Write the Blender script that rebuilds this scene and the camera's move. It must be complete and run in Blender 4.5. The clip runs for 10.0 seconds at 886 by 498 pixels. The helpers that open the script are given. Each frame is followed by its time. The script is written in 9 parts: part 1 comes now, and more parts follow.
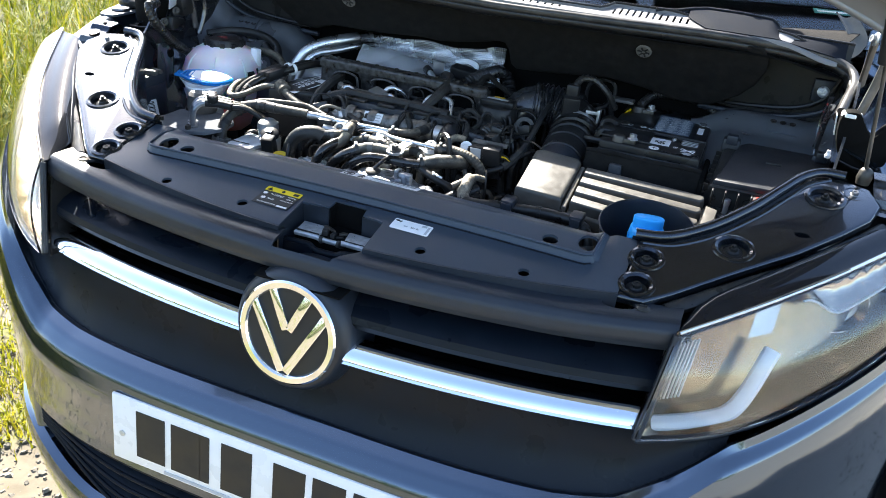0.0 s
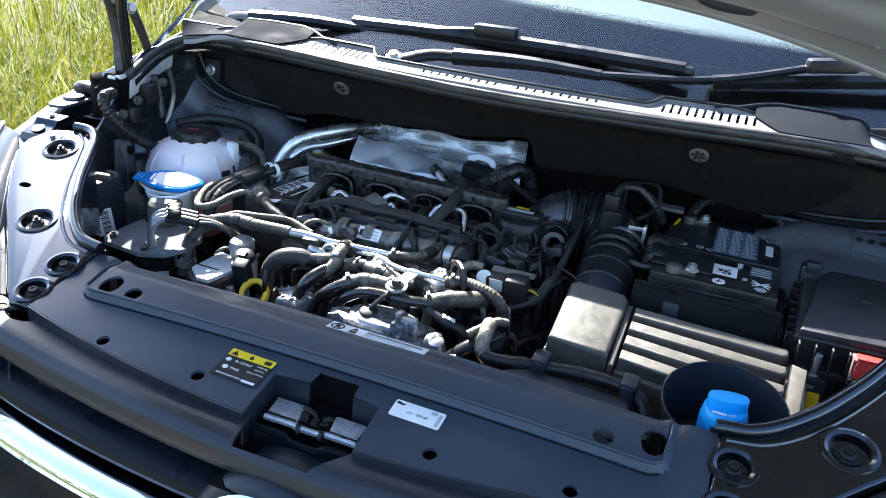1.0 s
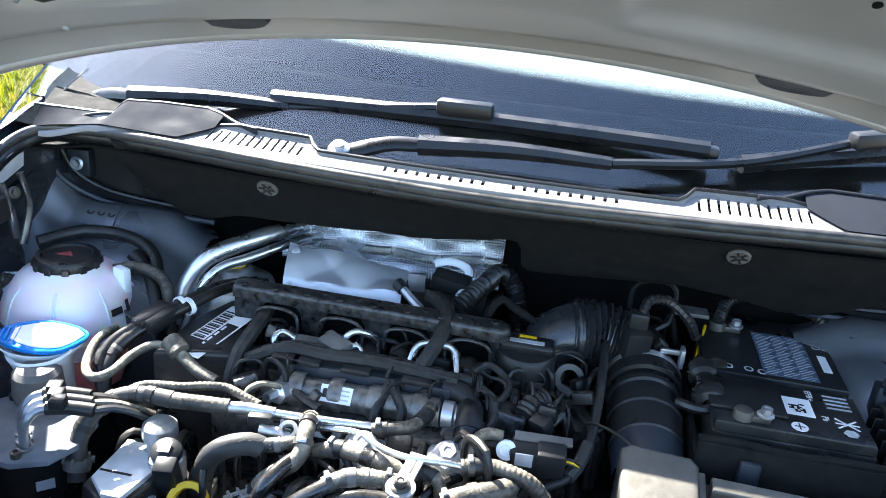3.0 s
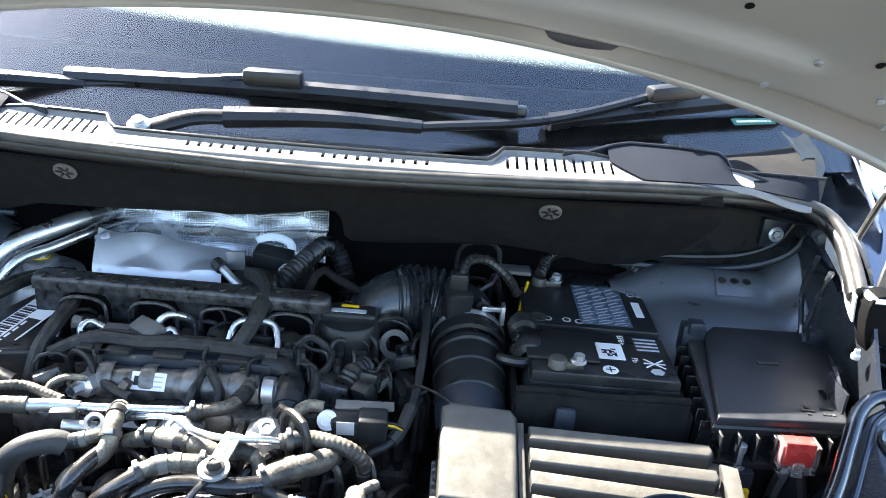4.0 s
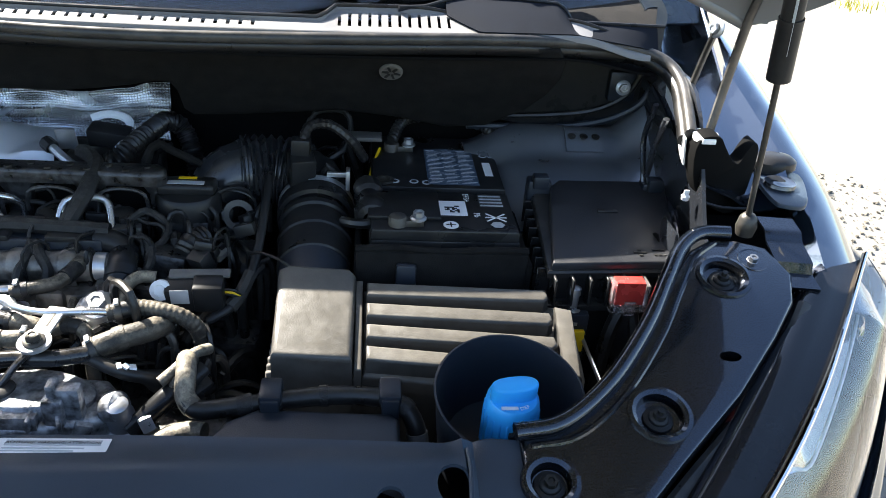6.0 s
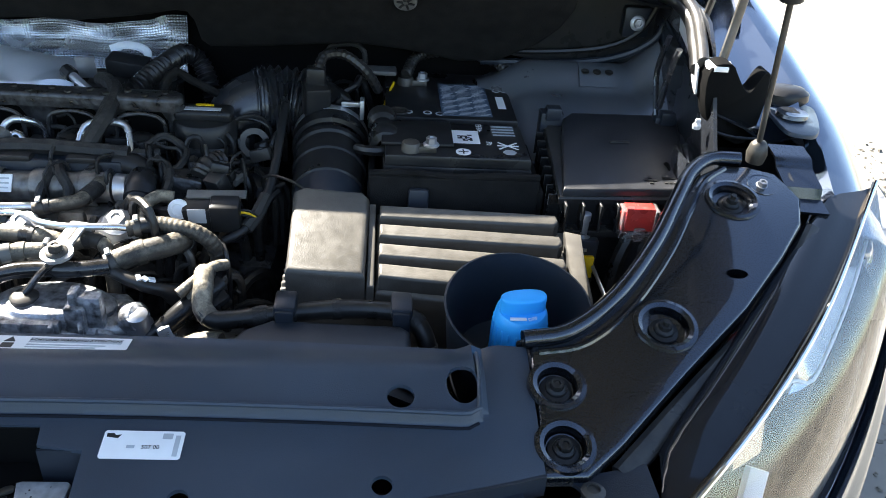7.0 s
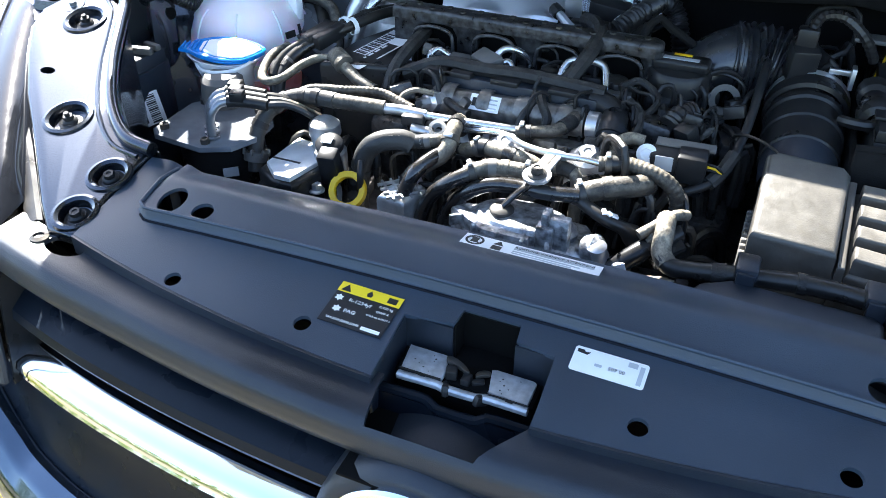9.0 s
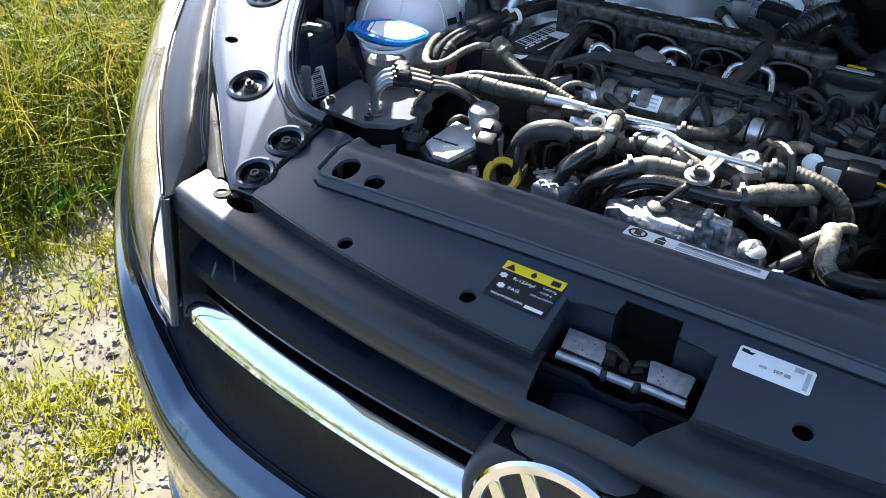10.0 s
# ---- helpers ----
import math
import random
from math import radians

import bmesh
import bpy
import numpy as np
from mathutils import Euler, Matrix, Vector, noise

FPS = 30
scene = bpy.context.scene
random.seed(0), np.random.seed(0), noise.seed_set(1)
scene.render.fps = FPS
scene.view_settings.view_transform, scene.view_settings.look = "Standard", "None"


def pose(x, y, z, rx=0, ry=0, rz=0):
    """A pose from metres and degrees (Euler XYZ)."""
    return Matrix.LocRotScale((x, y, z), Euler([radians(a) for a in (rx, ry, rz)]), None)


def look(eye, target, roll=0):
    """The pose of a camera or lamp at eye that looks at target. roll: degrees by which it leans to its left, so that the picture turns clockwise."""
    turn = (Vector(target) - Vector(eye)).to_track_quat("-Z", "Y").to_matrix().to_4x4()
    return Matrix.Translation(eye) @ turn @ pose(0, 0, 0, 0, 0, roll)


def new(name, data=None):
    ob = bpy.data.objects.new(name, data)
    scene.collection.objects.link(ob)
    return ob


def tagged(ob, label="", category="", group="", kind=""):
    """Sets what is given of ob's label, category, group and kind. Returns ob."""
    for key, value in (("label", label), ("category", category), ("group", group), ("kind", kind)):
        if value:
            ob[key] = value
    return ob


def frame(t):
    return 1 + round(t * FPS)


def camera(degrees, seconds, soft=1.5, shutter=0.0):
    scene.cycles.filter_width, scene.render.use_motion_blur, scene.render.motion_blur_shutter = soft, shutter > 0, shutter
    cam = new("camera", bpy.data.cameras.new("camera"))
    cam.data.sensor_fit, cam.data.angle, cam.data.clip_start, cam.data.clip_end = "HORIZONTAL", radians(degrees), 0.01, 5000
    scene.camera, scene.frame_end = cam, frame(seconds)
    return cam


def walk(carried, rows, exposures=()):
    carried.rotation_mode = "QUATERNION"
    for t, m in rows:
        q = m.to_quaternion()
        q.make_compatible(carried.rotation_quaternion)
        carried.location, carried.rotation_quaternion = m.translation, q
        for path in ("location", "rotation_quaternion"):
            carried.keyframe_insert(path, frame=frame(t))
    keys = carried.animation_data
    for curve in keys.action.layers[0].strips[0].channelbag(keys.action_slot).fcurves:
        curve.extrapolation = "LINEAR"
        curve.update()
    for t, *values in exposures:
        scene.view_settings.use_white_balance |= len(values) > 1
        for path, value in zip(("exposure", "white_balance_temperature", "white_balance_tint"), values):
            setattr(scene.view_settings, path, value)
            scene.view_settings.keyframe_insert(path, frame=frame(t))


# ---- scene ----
cam = camera(57.4, 10.0, soft=0.9)
PATH = [
    (0, (0.479, -0.804, 1.414), (-0.122, 0.891, 0.538), 6.0),
    (0.5, (0.397, -0.713, 1.429), (-0.208, 1.012, 0.617), 5.4),
    (1, (0.35, -0.53, 1.446), (-0.277, 1.192, 0.645), 5.6),
    (1.5, (0.255, -0.406, 1.481), (-0.403, 1.295, 0.66), 5.3),
    (2, (0.107, -0.326, 1.494), (-0.5, 1.407, 0.701), 3.9),
    (2.5, (0.072, -0.284, 1.485), (-0.429, 1.491, 0.71), 4.7),
    (3, (0.091, -0.271, 1.478), (-0.196, 1.554, 0.712), 5.2),
    (3.2, (0.105, -0.268, 1.482), (-0.074, 1.568, 0.708), 5.1),
    (4.5, (0.194, -0.259, 1.449), (0.259, 1.577, 0.658), 5.1),
    (5, (0.229, -0.262, 1.444), (0.373, 1.545, 0.598), 5.2),
    (5.5, (0.247, -0.263, 1.441), (0.465, 1.497, 0.516), 5.4),
    (6, (0.261, -0.274, 1.427), (0.468, 1.455, 0.443), 4.6),
    (6.2, (0.267, -0.283, 1.427), (0.471, 1.428, 0.412), 4.5),
    (7.3, (0.26, -0.318, 1.377), (0.388, 1.376, 0.321), 4.6),
    (7.5, (0.253, -0.32, 1.374), (0.324, 1.367, 0.302), 4.1),
    (8, (0.231, -0.32, 1.368), (0.105, 1.344, 0.266), 3.3),
    (8.5, (0.198, -0.329, 1.37), (-0.189, 1.273, 0.237), 2.5),
    (9, (0.167, -0.341, 1.375), (-0.481, 1.162, 0.226), 0.4),
    (9.5, (0.134, -0.364, 1.376), (-0.63, 1.078, 0.22), 0.7),
    (10, (0.123, -0.393, 1.376), (-0.723, 1.001, 0.218), 1.3),
]
# the clip's own exposure and white balance
LIGHT = [
    (0.0, 2.86, 6450, 10), (0.5, 2.74, 6300, 10), (1.0, 2.90, 6050, 10), (1.5, 3.14, 6100, 10), (2.0, 3.26, 6200, 10), (2.5, 3.32, 6150, 10),
    (3.0, 3.48, 6200, 10), (4.5, 3.68, 6500, 10), (5.0, 3.24, 6500, 10), (5.5, 2.78, 6550, 10), (6.0, 2.63, 6550, 10), (7.5, 3.18, 6600, 10),
    (8.0, 3.48, 6150, 10), (8.5, 3.72, 6150, 10), (9.0, 3.28, 6150, 10), (9.5, 2.82, 5850, 10), (10.0, 2.66, 6250, 10),
]
walk(cam, [(t, look(eye, target, roll)) for t, eye, target, roll in PATH], LIGHT)

# ---- world, sun ----
SUN = Vector((-0.82, 0.83, 1.0)).normalized()
world = bpy.data.worlds.new("world")
scene.world = world
world.use_nodes = True
wn, wl = world.node_tree.nodes, world.node_tree.links
sky = wn.new("ShaderNodeTexSky")
sky.sky_type, sky.sun_disc = "NISHITA", False
sky.sun_elevation = math.asin(SUN.z)
sky.sun_rotation = math.atan2(SUN.x, SUN.y)
wl.new(sky.outputs["Color"], wn["Background"].inputs["Color"])
wn["Background"].inputs["Strength"].default_value = 0.078
sun = new("sun", bpy.data.lights.new("sun", "SUN"))
sun.data.energy, sun.data.angle, sun.data.color = 4.6, radians(0.53), (1.0, 0.95, 0.86)
sun.matrix_world = look(SUN * 20, (0, 0, 0))

# ---- materials ----
def material(name, base, rough=0.5, metal=0.0, vary=0.25, scale=30.0, bump=0.0, grain=400.0, dust=0.0,
             dust_color=(0.32, 0.28, 0.22), coat=0.0, transmission=0.0, subsurface=0.0, ior=1.45, specular=0.5, settle=False, even=0.15, rough_vary=0.12):
    """Principled surface with grain, blotches and a film of dust in patches."""
    m = bpy.data.materials.new(name)
    m.use_nodes = True
    n, l = m.node_tree.nodes, m.node_tree.links
    p = n["Principled BSDF"]
    co = n.new("ShaderNodeTexCoord")
    big = n.new("ShaderNodeTexNoise")
    big.inputs["Scale"].default_value, big.inputs["Detail"].default_value = scale, 5.0
    l.new(co.outputs["Object"], big.inputs["Vector"])
    fine = n.new("ShaderNodeTexNoise")
    fine.inputs["Scale"].default_value, fine.inputs["Detail"].default_value = grain, 3.0
    l.new(co.outputs["Object"], fine.inputs["Vector"])
    ramp = n.new("ShaderNodeMapRange")
    ramp.inputs["From Min"].default_value, ramp.inputs["From Max"].default_value = 0.3, 0.7
    ramp.inputs["To Min"].default_value, ramp.inputs["To Max"].default_value = 1.0 - vary, 1.0 + vary
    l.new(big.outputs["Fac"], ramp.inputs["Value"])
    tone = n.new("ShaderNodeMix")
    tone.data_type, tone.blend_type = "RGBA", "MULTIPLY"
    tone.inputs["Factor"].default_value = 1.0
    tone.inputs["A"].default_value = (*base, 1)
    l.new(ramp.outputs["Result"], tone.inputs["B"])
    color = tone.outputs["Result"]
    if dust:
        spread = n.new("ShaderNodeTexNoise")
        spread.inputs["Scale"].default_value, spread.inputs["Detail"].default_value = scale * 0.6 + 7, 8.0
        spread.inputs["Roughness"].default_value = 0.7
        l.new(co.outputs["Object"], spread.inputs["Vector"])
        cover = n.new("ShaderNodeMapRange")
        cover.inputs["From Min"].default_value, cover.inputs["From Max"].default_value = 0.43, 0.64
        cover.inputs["To Min"].default_value, cover.inputs["To Max"].default_value = dust * even, dust
        l.new(spread.outputs["Fac"], cover.inputs["Value"])
        amount = cover.outputs["Result"]
        if settle:
            geo, sep, lie, both = n.new("ShaderNodeNewGeometry"), n.new("ShaderNodeSeparateXYZ"), n.new("ShaderNodeMapRange"), n.new("ShaderNodeMath")
            l.new(geo.outputs["Normal"], sep.inputs["Vector"])
            l.new(sep.outputs["Z"], lie.inputs["Value"])
            lie.inputs["From Min"].default_value, lie.inputs["From Max"].default_value, lie.inputs["To Min"].default_value = 0.1, 0.85, 0.12
            both.operation = "MULTIPLY"
            l.new(lie.outputs["Result"], both.inputs[0])
            l.new(amount, both.inputs[1])
            amount = both.outputs["Value"]
        mix = n.new("ShaderNodeMix")
        mix.data_type = "RGBA"
        l.new(amount, mix.inputs["Factor"])
        l.new(color, mix.inputs["A"])
        mix.inputs["B"].default_value = (*dust_color, 1)
        color = mix.outputs["Result"]
    l.new(color, p.inputs["Base Color"])
    rr = n.new("ShaderNodeMapRange")
    rr.inputs["From Min"].default_value, rr.inputs["From Max"].default_value = 0.3, 0.7
    rr.inputs["To Min"].default_value, rr.inputs["To Max"].default_value = max(0.0, rough - rough_vary), min(1.0, rough + rough_vary)
    l.new(big.outputs["Fac"], rr.inputs["Value"])
    l.new(rr.outputs["Result"], p.inputs["Roughness"])
    if bump:
        b = n.new("ShaderNodeBump")
        b.inputs["Strength"].default_value, b.inputs["Distance"].default_value = bump, 0.0008
        l.new(fine.outputs["Fac"], b.inputs["Height"])
        l.new(b.outputs["Normal"], p.inputs["Normal"])
    p.inputs["Metallic"].default_value = metal
    p.inputs["Coat Weight"].default_value, p.inputs["Coat Roughness"].default_value = coat, 0.04
    p.inputs["Transmission Weight"].default_value, p.inputs["IOR"].default_value = transmission, ior
    p.inputs["Specular IOR Level"].default_value = specular
    if subsurface:
        p.inputs["Subsurface Weight"].default_value, p.inputs["Subsurface Scale"].default_value = subsurface, 0.02
    return m


def patterned(name, base, rough, metal, scale, depth, squash=(1, 1, 1)):
    """A surface with a fine woven relief."""
    m = material(name, base, rough, metal, vary=0.3, scale=25)
    n, l = m.node_tree.nodes, m.node_tree.links
    co = n.new("ShaderNodeTexCoord")
    mp = n.new("ShaderNodeMapping")
    mp.inputs["Scale"].default_value = squash
    l.new(co.outputs["Object"], mp.inputs["Vector"])
    t = n.new("ShaderNodeTexChecker")
    t.inputs["Scale"].default_value = scale
    out = t.outputs["Fac"]
    l.new(mp.outputs["Vector"], t.inputs["Vector"])
    b = n.new("ShaderNodeBump")
    b.inputs["Strength"].default_value, b.inputs["Distance"].default_value = 0.8, depth
    l.new(out, b.inputs["Height"])
    p = n["Principled BSDF"]
    l.new(b.outputs["Normal"], p.inputs["Normal"])
    return m


PAINT = material("grey_metallic_paint", (0.074, 0.098, 0.134), 0.15, 0.9, vary=0.10, scale=1400, coat=1.0, rough_vary=0.03, specular=0.5)
EDGE = material("matt_dark_edge", (0.010, 0.011, 0.014), 0.08, vary=0.15, scale=40, specular=0.4, rough_vary=0.04)
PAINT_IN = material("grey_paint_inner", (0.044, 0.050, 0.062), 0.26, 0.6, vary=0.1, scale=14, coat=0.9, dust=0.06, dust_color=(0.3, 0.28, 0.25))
PAINT_GL = material("glossy_dark_paint", (0.021, 0.028, 0.042), 0.28, 0.95, vary=0.06, scale=900, coat=1.0, rough_vary=0.03)
PAINT_UN = material("matt_underside_paint", (0.26, 0.255, 0.25), 0.42, 0.35, vary=0.08, scale=6, coat=0.25, dust=0.12)
SEAL_RUBBER = material("dusty_seal_rubber", (0.024, 0.024, 0.025), 0.38, vary=0.2, scale=30, dust=0.16)
# Part of this pale dust coat is painted sun sheen on the air box.
AIRBOX = material("dusty_plastic_with_sun_sheen", (0.030, 0.029, 0.027), 0.40, vary=0.25, scale=90, bump=0.30, grain=620, dust=0.27, dust_color=(0.32, 0.29, 0.24), settle=True, even=0.7)
PLASTIC = material("black_grained_plastic", (0.012, 0.017, 0.026), 0.40, vary=0.18, scale=9, bump=0.25, grain=900, dust=0.02)
COVER = material("black_slam_panel_plastic", (0.029, 0.043, 0.064), 0.40, vary=0.14, scale=7, bump=0.25, grain=900, dust=0.02)
PLASTIC_G = material("black_smooth_plastic", (0.013, 0.0135, 0.015), 0.34, vary=0.15, scale=20, dust=0.04, specular=0.3)
PLASTIC_D = material("dusty_black_plastic", (0.009, 0.0095, 0.0105), 0.33, vary=0.3, scale=35, bump=0.3, grain=500, dust=0.10, settle=True, specular=0.5)
GREY_PL = material("weathered_grey_plastic", (0.10, 0.098, 0.095), 0.55, vary=0.2, scale=22, bump=0.2, grain=600, dust=0.25)
LOOM = material("taped_cable_loom", (0.011, 0.011, 0.0115), 0.55, vary=0.45, scale=150, bump=0.8, grain=500, dust=0.20, dust_color=(0.20, 0.185, 0.16), settle=True, specular=0.4)
RAIL = material("weathered_fuel_rail", (0.17, 0.168, 0.165), 0.48, 0.7, vary=0.6, scale=90, bump=0.5, grain=300, dust=0.35)
WIPER = material("black_wiper_lacquer", (0.007, 0.0075, 0.009), 0.34, vary=0.15, scale=30, bump=0.2, grain=600)
LOCK_ZINC = material("spotted_zinc_plate", (0.46, 0.48, 0.51), 0.42, 0.5, vary=0.25, scale=120, bump=0.3, grain=500)
SCUTTLE = material("grey_strip_plastic", (0.17, 0.17, 0.175), 0.5, vary=0.15, scale=22, bump=0.2, grain=600, dust=0.2)
FELT = material("black_insulation_felt", (0.0105, 0.0102, 0.0100), 0.95, vary=0.4, scale=60, bump=0.7, grain=900, dust=0.04, dust_color=(0.12, 0.1, 0.08), specular=0.15)
# Matt black for painted shade: the cover step's shadow line, the dam's shadow.
SHADE_BLACK = material("matt_painted_shade", (0.011, 0.013, 0.018), 0.85, vary=0.2, scale=30, bump=0.3, grain=900, specular=0.08)
RUBBER = material("black_rubber", (0.008, 0.008, 0.0085), 0.36, vary=0.2, scale=40, dust=0.09, settle=True, specular=0.5)
HOSE = material("dusty_rubber_hose", (0.020, 0.019, 0.018), 0.50, vary=0.4, scale=95, bump=0.7, grain=420, dust=0.75, dust_color=(0.28, 0.24, 0.18), settle=True, specular=0.3)
BLACK_PIPE = material("black_lacquered_pipe", (0.010, 0.010, 0.011), 0.24, vary=0.2, scale=40, dust=0.12, settle=True, coat=0.4)
HOSE_TAN = material("mud_coated_hose", (0.045, 0.040, 0.033), 0.60, vary=0.45, scale=120, bump=0.8, grain=420, dust=0.95, dust_color=(0.37, 0.32, 0.235), settle=True)
BRAID = patterned("braided_sleeve", (0.035, 0.034, 0.032), 0.55, 0.0, 420, 0.0012)
CORRUGATED = material("black_corrugated_tube", (0.010, 0.010, 0.011), 0.32, vary=0.2, scale=30, dust=0.06, specular=0.5)
FOIL = material("aluminium_foil", (0.74, 0.75, 0.77), 0.46, 0.7, vary=0.10, scale=14, bump=0.10, grain=900, rough_vary=0.06)
FOIL_D = material("dimpled_heat_shield", (0.62, 0.63, 0.65), 0.26, 0.9, vary=0.25, scale=30, rough_vary=0.05)
ALU = material("cast_aluminium", (0.60, 0.60, 0.60), 0.40, 0.75, vary=0.35, scale=55, bump=0.6, grain=220, dust=0.22, dust_color=(0.35, 0.31, 0.25))
CAST = material("mottled_cast_pump", (0.33, 0.34, 0.36), 0.42, 0.75, vary=0.75, scale=120, bump=1.0, grain=260, dust=0.16, dust_color=(0.40, 0.37, 0.32))
ALU_D = material("dark_engine_casting", (0.045, 0.046, 0.050), 0.36, 0.6, vary=0.75, scale=110, bump=1.0, grain=240, dust=0.20, settle=True, specular=0.5)
LID_STEEL = material("dull_galvanised_lid", (0.16, 0.17, 0.185), 0.75, 0.0, vary=0.2, scale=40, bump=0.3, grain=300, specular=0.02)
STUB = material("dull_pipe_stub", (0.24, 0.25, 0.27), 0.4, 0.7, vary=0.2, scale=60)
STEEL = material("zinc_plated_steel", (0.50, 0.51, 0.53), 0.38, 0.8, vary=0.2, scale=40)
# Pale metal; on flange, cap top and stay the whiteness paints sunlight.
PALE_METAL = material("pale_metal_and_painted_sun", (0.74, 0.75, 0.76), 0.5, 0.35, vary=0.1, scale=60)
PIPE = material("aluminium_pipe", (0.62, 0.63, 0.65), 0.28, 0.95, vary=0.15, scale=20)
CHROME = material("chrome", (0.88, 0.89, 0.90), 0.05, 1.0, vary=0.03, scale=20, rough_vary=0.03)
IRON = material("dark_steel", (0.06, 0.058, 0.056), 0.48, 0.7, vary=0.4, scale=30, dust=0.2, specular=0.3)
TANK = material("milky_tank_plastic", (0.84, 0.74, 0.78), 0.32, vary=0.05, scale=10, subsurface=0.6)
TANK_P = material("pink_coolant_plastic", (0.75, 0.32, 0.30), 0.35, vary=0.08, scale=10, subsurface=0.5)
WHITE_PL = material("white_plastic", (0.80, 0.82, 0.84), 0.4, vary=0.05, scale=20)
BLUE = material("blue_plastic_lid", (0.012, 0.20, 0.58), 0.22, vary=0.06, scale=20, subsurface=0.1)
BLUE_CAP = material("sky_blue_filler_cap", (0.03, 0.38, 0.86), 0.36, vary=0.06, scale=20)
YELLOW = material("yellow_plastic", (0.85, 0.55, 0.01), 0.38, vary=0.1, scale=30, dust=0.02)
RED = material("red_clear_plastic", (0.62, 0.06, 0.05), 0.2, vary=0.1, scale=60, transmission=0.25)
CLEAR = material("clear_plastic", (0.85, 0.75, 0.74), 0.12, vary=0.02, transmission=0.85)
RED_PRINT = material("dull_red_print", (0.22, 0.03, 0.03), 0.6, vary=0.1)
PAPER = material("white_label_paper", (0.80, 0.80, 0.80), 0.5, vary=0.05, scale=40)
INK = material("black_ink", (0.015, 0.015, 0.015), 0.5, vary=0.1)
GREY_INK = material("grey_print", (0.42, 0.44, 0.46), 0.5, vary=0.1)
YEL_LABEL = material("yellow_label", (0.85, 0.62, 0.02), 0.45, vary=0.04)
DARK_LABEL = material("dark_label", (0.008, 0.010, 0.014), 0.4, vary=0.1)
PLATE = material("white_reflective_plate", (0.80, 0.80, 0.79), 0.3, vary=0.03, scale=30)
SPEC_BLUE = material("blue_grey_print_field", (0.055, 0.085, 0.13), 0.4, vary=0.1)
BELLOWS = material("glossy_black_bellows", (0.024, 0.025, 0.028), 0.24, vary=0.15, scale=30, specular=0.8)
GRILLE = material("black_grille_plastic", (0.006, 0.009, 0.014), 0.33, vary=0.15, scale=20, bump=0.12, grain=900, specular=0.18)
TOWER = material("grey_tower_paint", (0.17, 0.185, 0.21), 0.34, 0.6, vary=0.1, scale=14, coat=0.6, dust=0.08, dust_color=(0.3, 0.28, 0.25))
DASH = material("dark_dashboard", (0.004, 0.0042, 0.005), 0.9, vary=0.2, scale=20, specular=0.1)
GLASS = material("windscreen_glass", (0.90, 0.95, 0.94), 0.0, vary=0.0, transmission=1.0, ior=1.50, rough_vary=0.0)
LENS = material("headlight_lens", (0.97, 0.97, 0.97), 0.015, vary=0.0, transmission=1.0, ior=1.45, rough_vary=0.01)
# Near-black for black parts, and for hollows whose shade is put into colour.
BLACK = material("black_parts_and_hollow_shade", (0.004, 0.004, 0.004), 0.9, vary=0.3, specular=0.1)
TYRE = material("tyre_rubber", (0.022, 0.022, 0.022), 0.8, vary=0.3, scale=30)


# windscreen: clear glass low down, a pale teal film above
gn, gl = GLASS.node_tree.nodes, GLASS.node_tree.links
dco, dno, dsp, dsep = gn.new("ShaderNodeTexCoord"), gn.new("ShaderNodeTexNoise"), gn.new("ShaderNodeTexNoise"), gn.new("ShaderNodeSeparateXYZ")
dno.inputs["Scale"].default_value, dno.inputs["Detail"].default_value = 150.0, 4.0
dsp.inputs["Scale"].default_value, dsp.inputs["Detail"].default_value = 260.0, 2.0
for q in (dno.inputs["Vector"], dsp.inputs["Vector"], dsep.inputs["Vector"]):
    gl.new(dco.outputs["Object"], q)
dadd = gn.new("ShaderNodeMath")
dadd.operation, dadd.inputs[1].default_value = "MULTIPLY_ADD", 0.004
gl.new(dno.outputs["Fac"], dadd.inputs[0])
dtilt = gn.new("ShaderNodeMath")
dtilt.operation, dtilt.inputs[1].default_value = "MULTIPLY_ADD", 0.035
gl.new(dsep.outputs["X"], dtilt.inputs[0])
gl.new(dsep.outputs["Z"], dtilt.inputs[2])
gl.new(dtilt.outputs["Value"], dadd.inputs[2])
dmask = gn.new("ShaderNodeMapRange")
dmask.inputs["From Min"].default_value, dmask.inputs["From Max"].default_value = 1.2900, 1.3020
dmask.inputs["To Min"].default_value, dmask.inputs["To Max"].default_value = 0.0, 0.44
gl.new(dadd.outputs["Value"], dmask.inputs["Value"])
pale_film, dmix = gn.new("ShaderNodeBsdfDiffuse"), gn.new("ShaderNodeMixShader")
pale_film.inputs["Color"].default_value = (0.50, 0.60, 0.57, 1)
gl.new(dmask.outputs["Result"], dmix.inputs["Fac"])
gl.new(gn["Principled BSDF"].outputs["BSDF"], dmix.inputs[1])
gl.new(pale_film.outputs["BSDF"], dmix.inputs[2])
gl.new(dmix.outputs["Shader"], gn["Material Output"].inputs["Surface"])

# ---- builders ----
WHERE = {}


def thing(name, base, label, category, group="", kind=""):
    e = new(name)
    e.location, e.empty_display_size = base, 0.05
    WHERE[e] = Matrix.Translation(base)
    return tagged(e, label, category, group, kind)


def finish(name, bm, mat, smooth=True):
    me = bpy.data.meshes.new(name)
    bmesh.ops.recalc_face_normals(bm, faces=bm.faces[:])
    bm.to_mesh(me)
    bm.free()
    me.materials.append(mat)
    if smooth:
        me.polygons.foreach_set("use_smooth", [True] * len(me.polygons))
        me.set_sharp_from_angle(angle=radians(38))
    return me


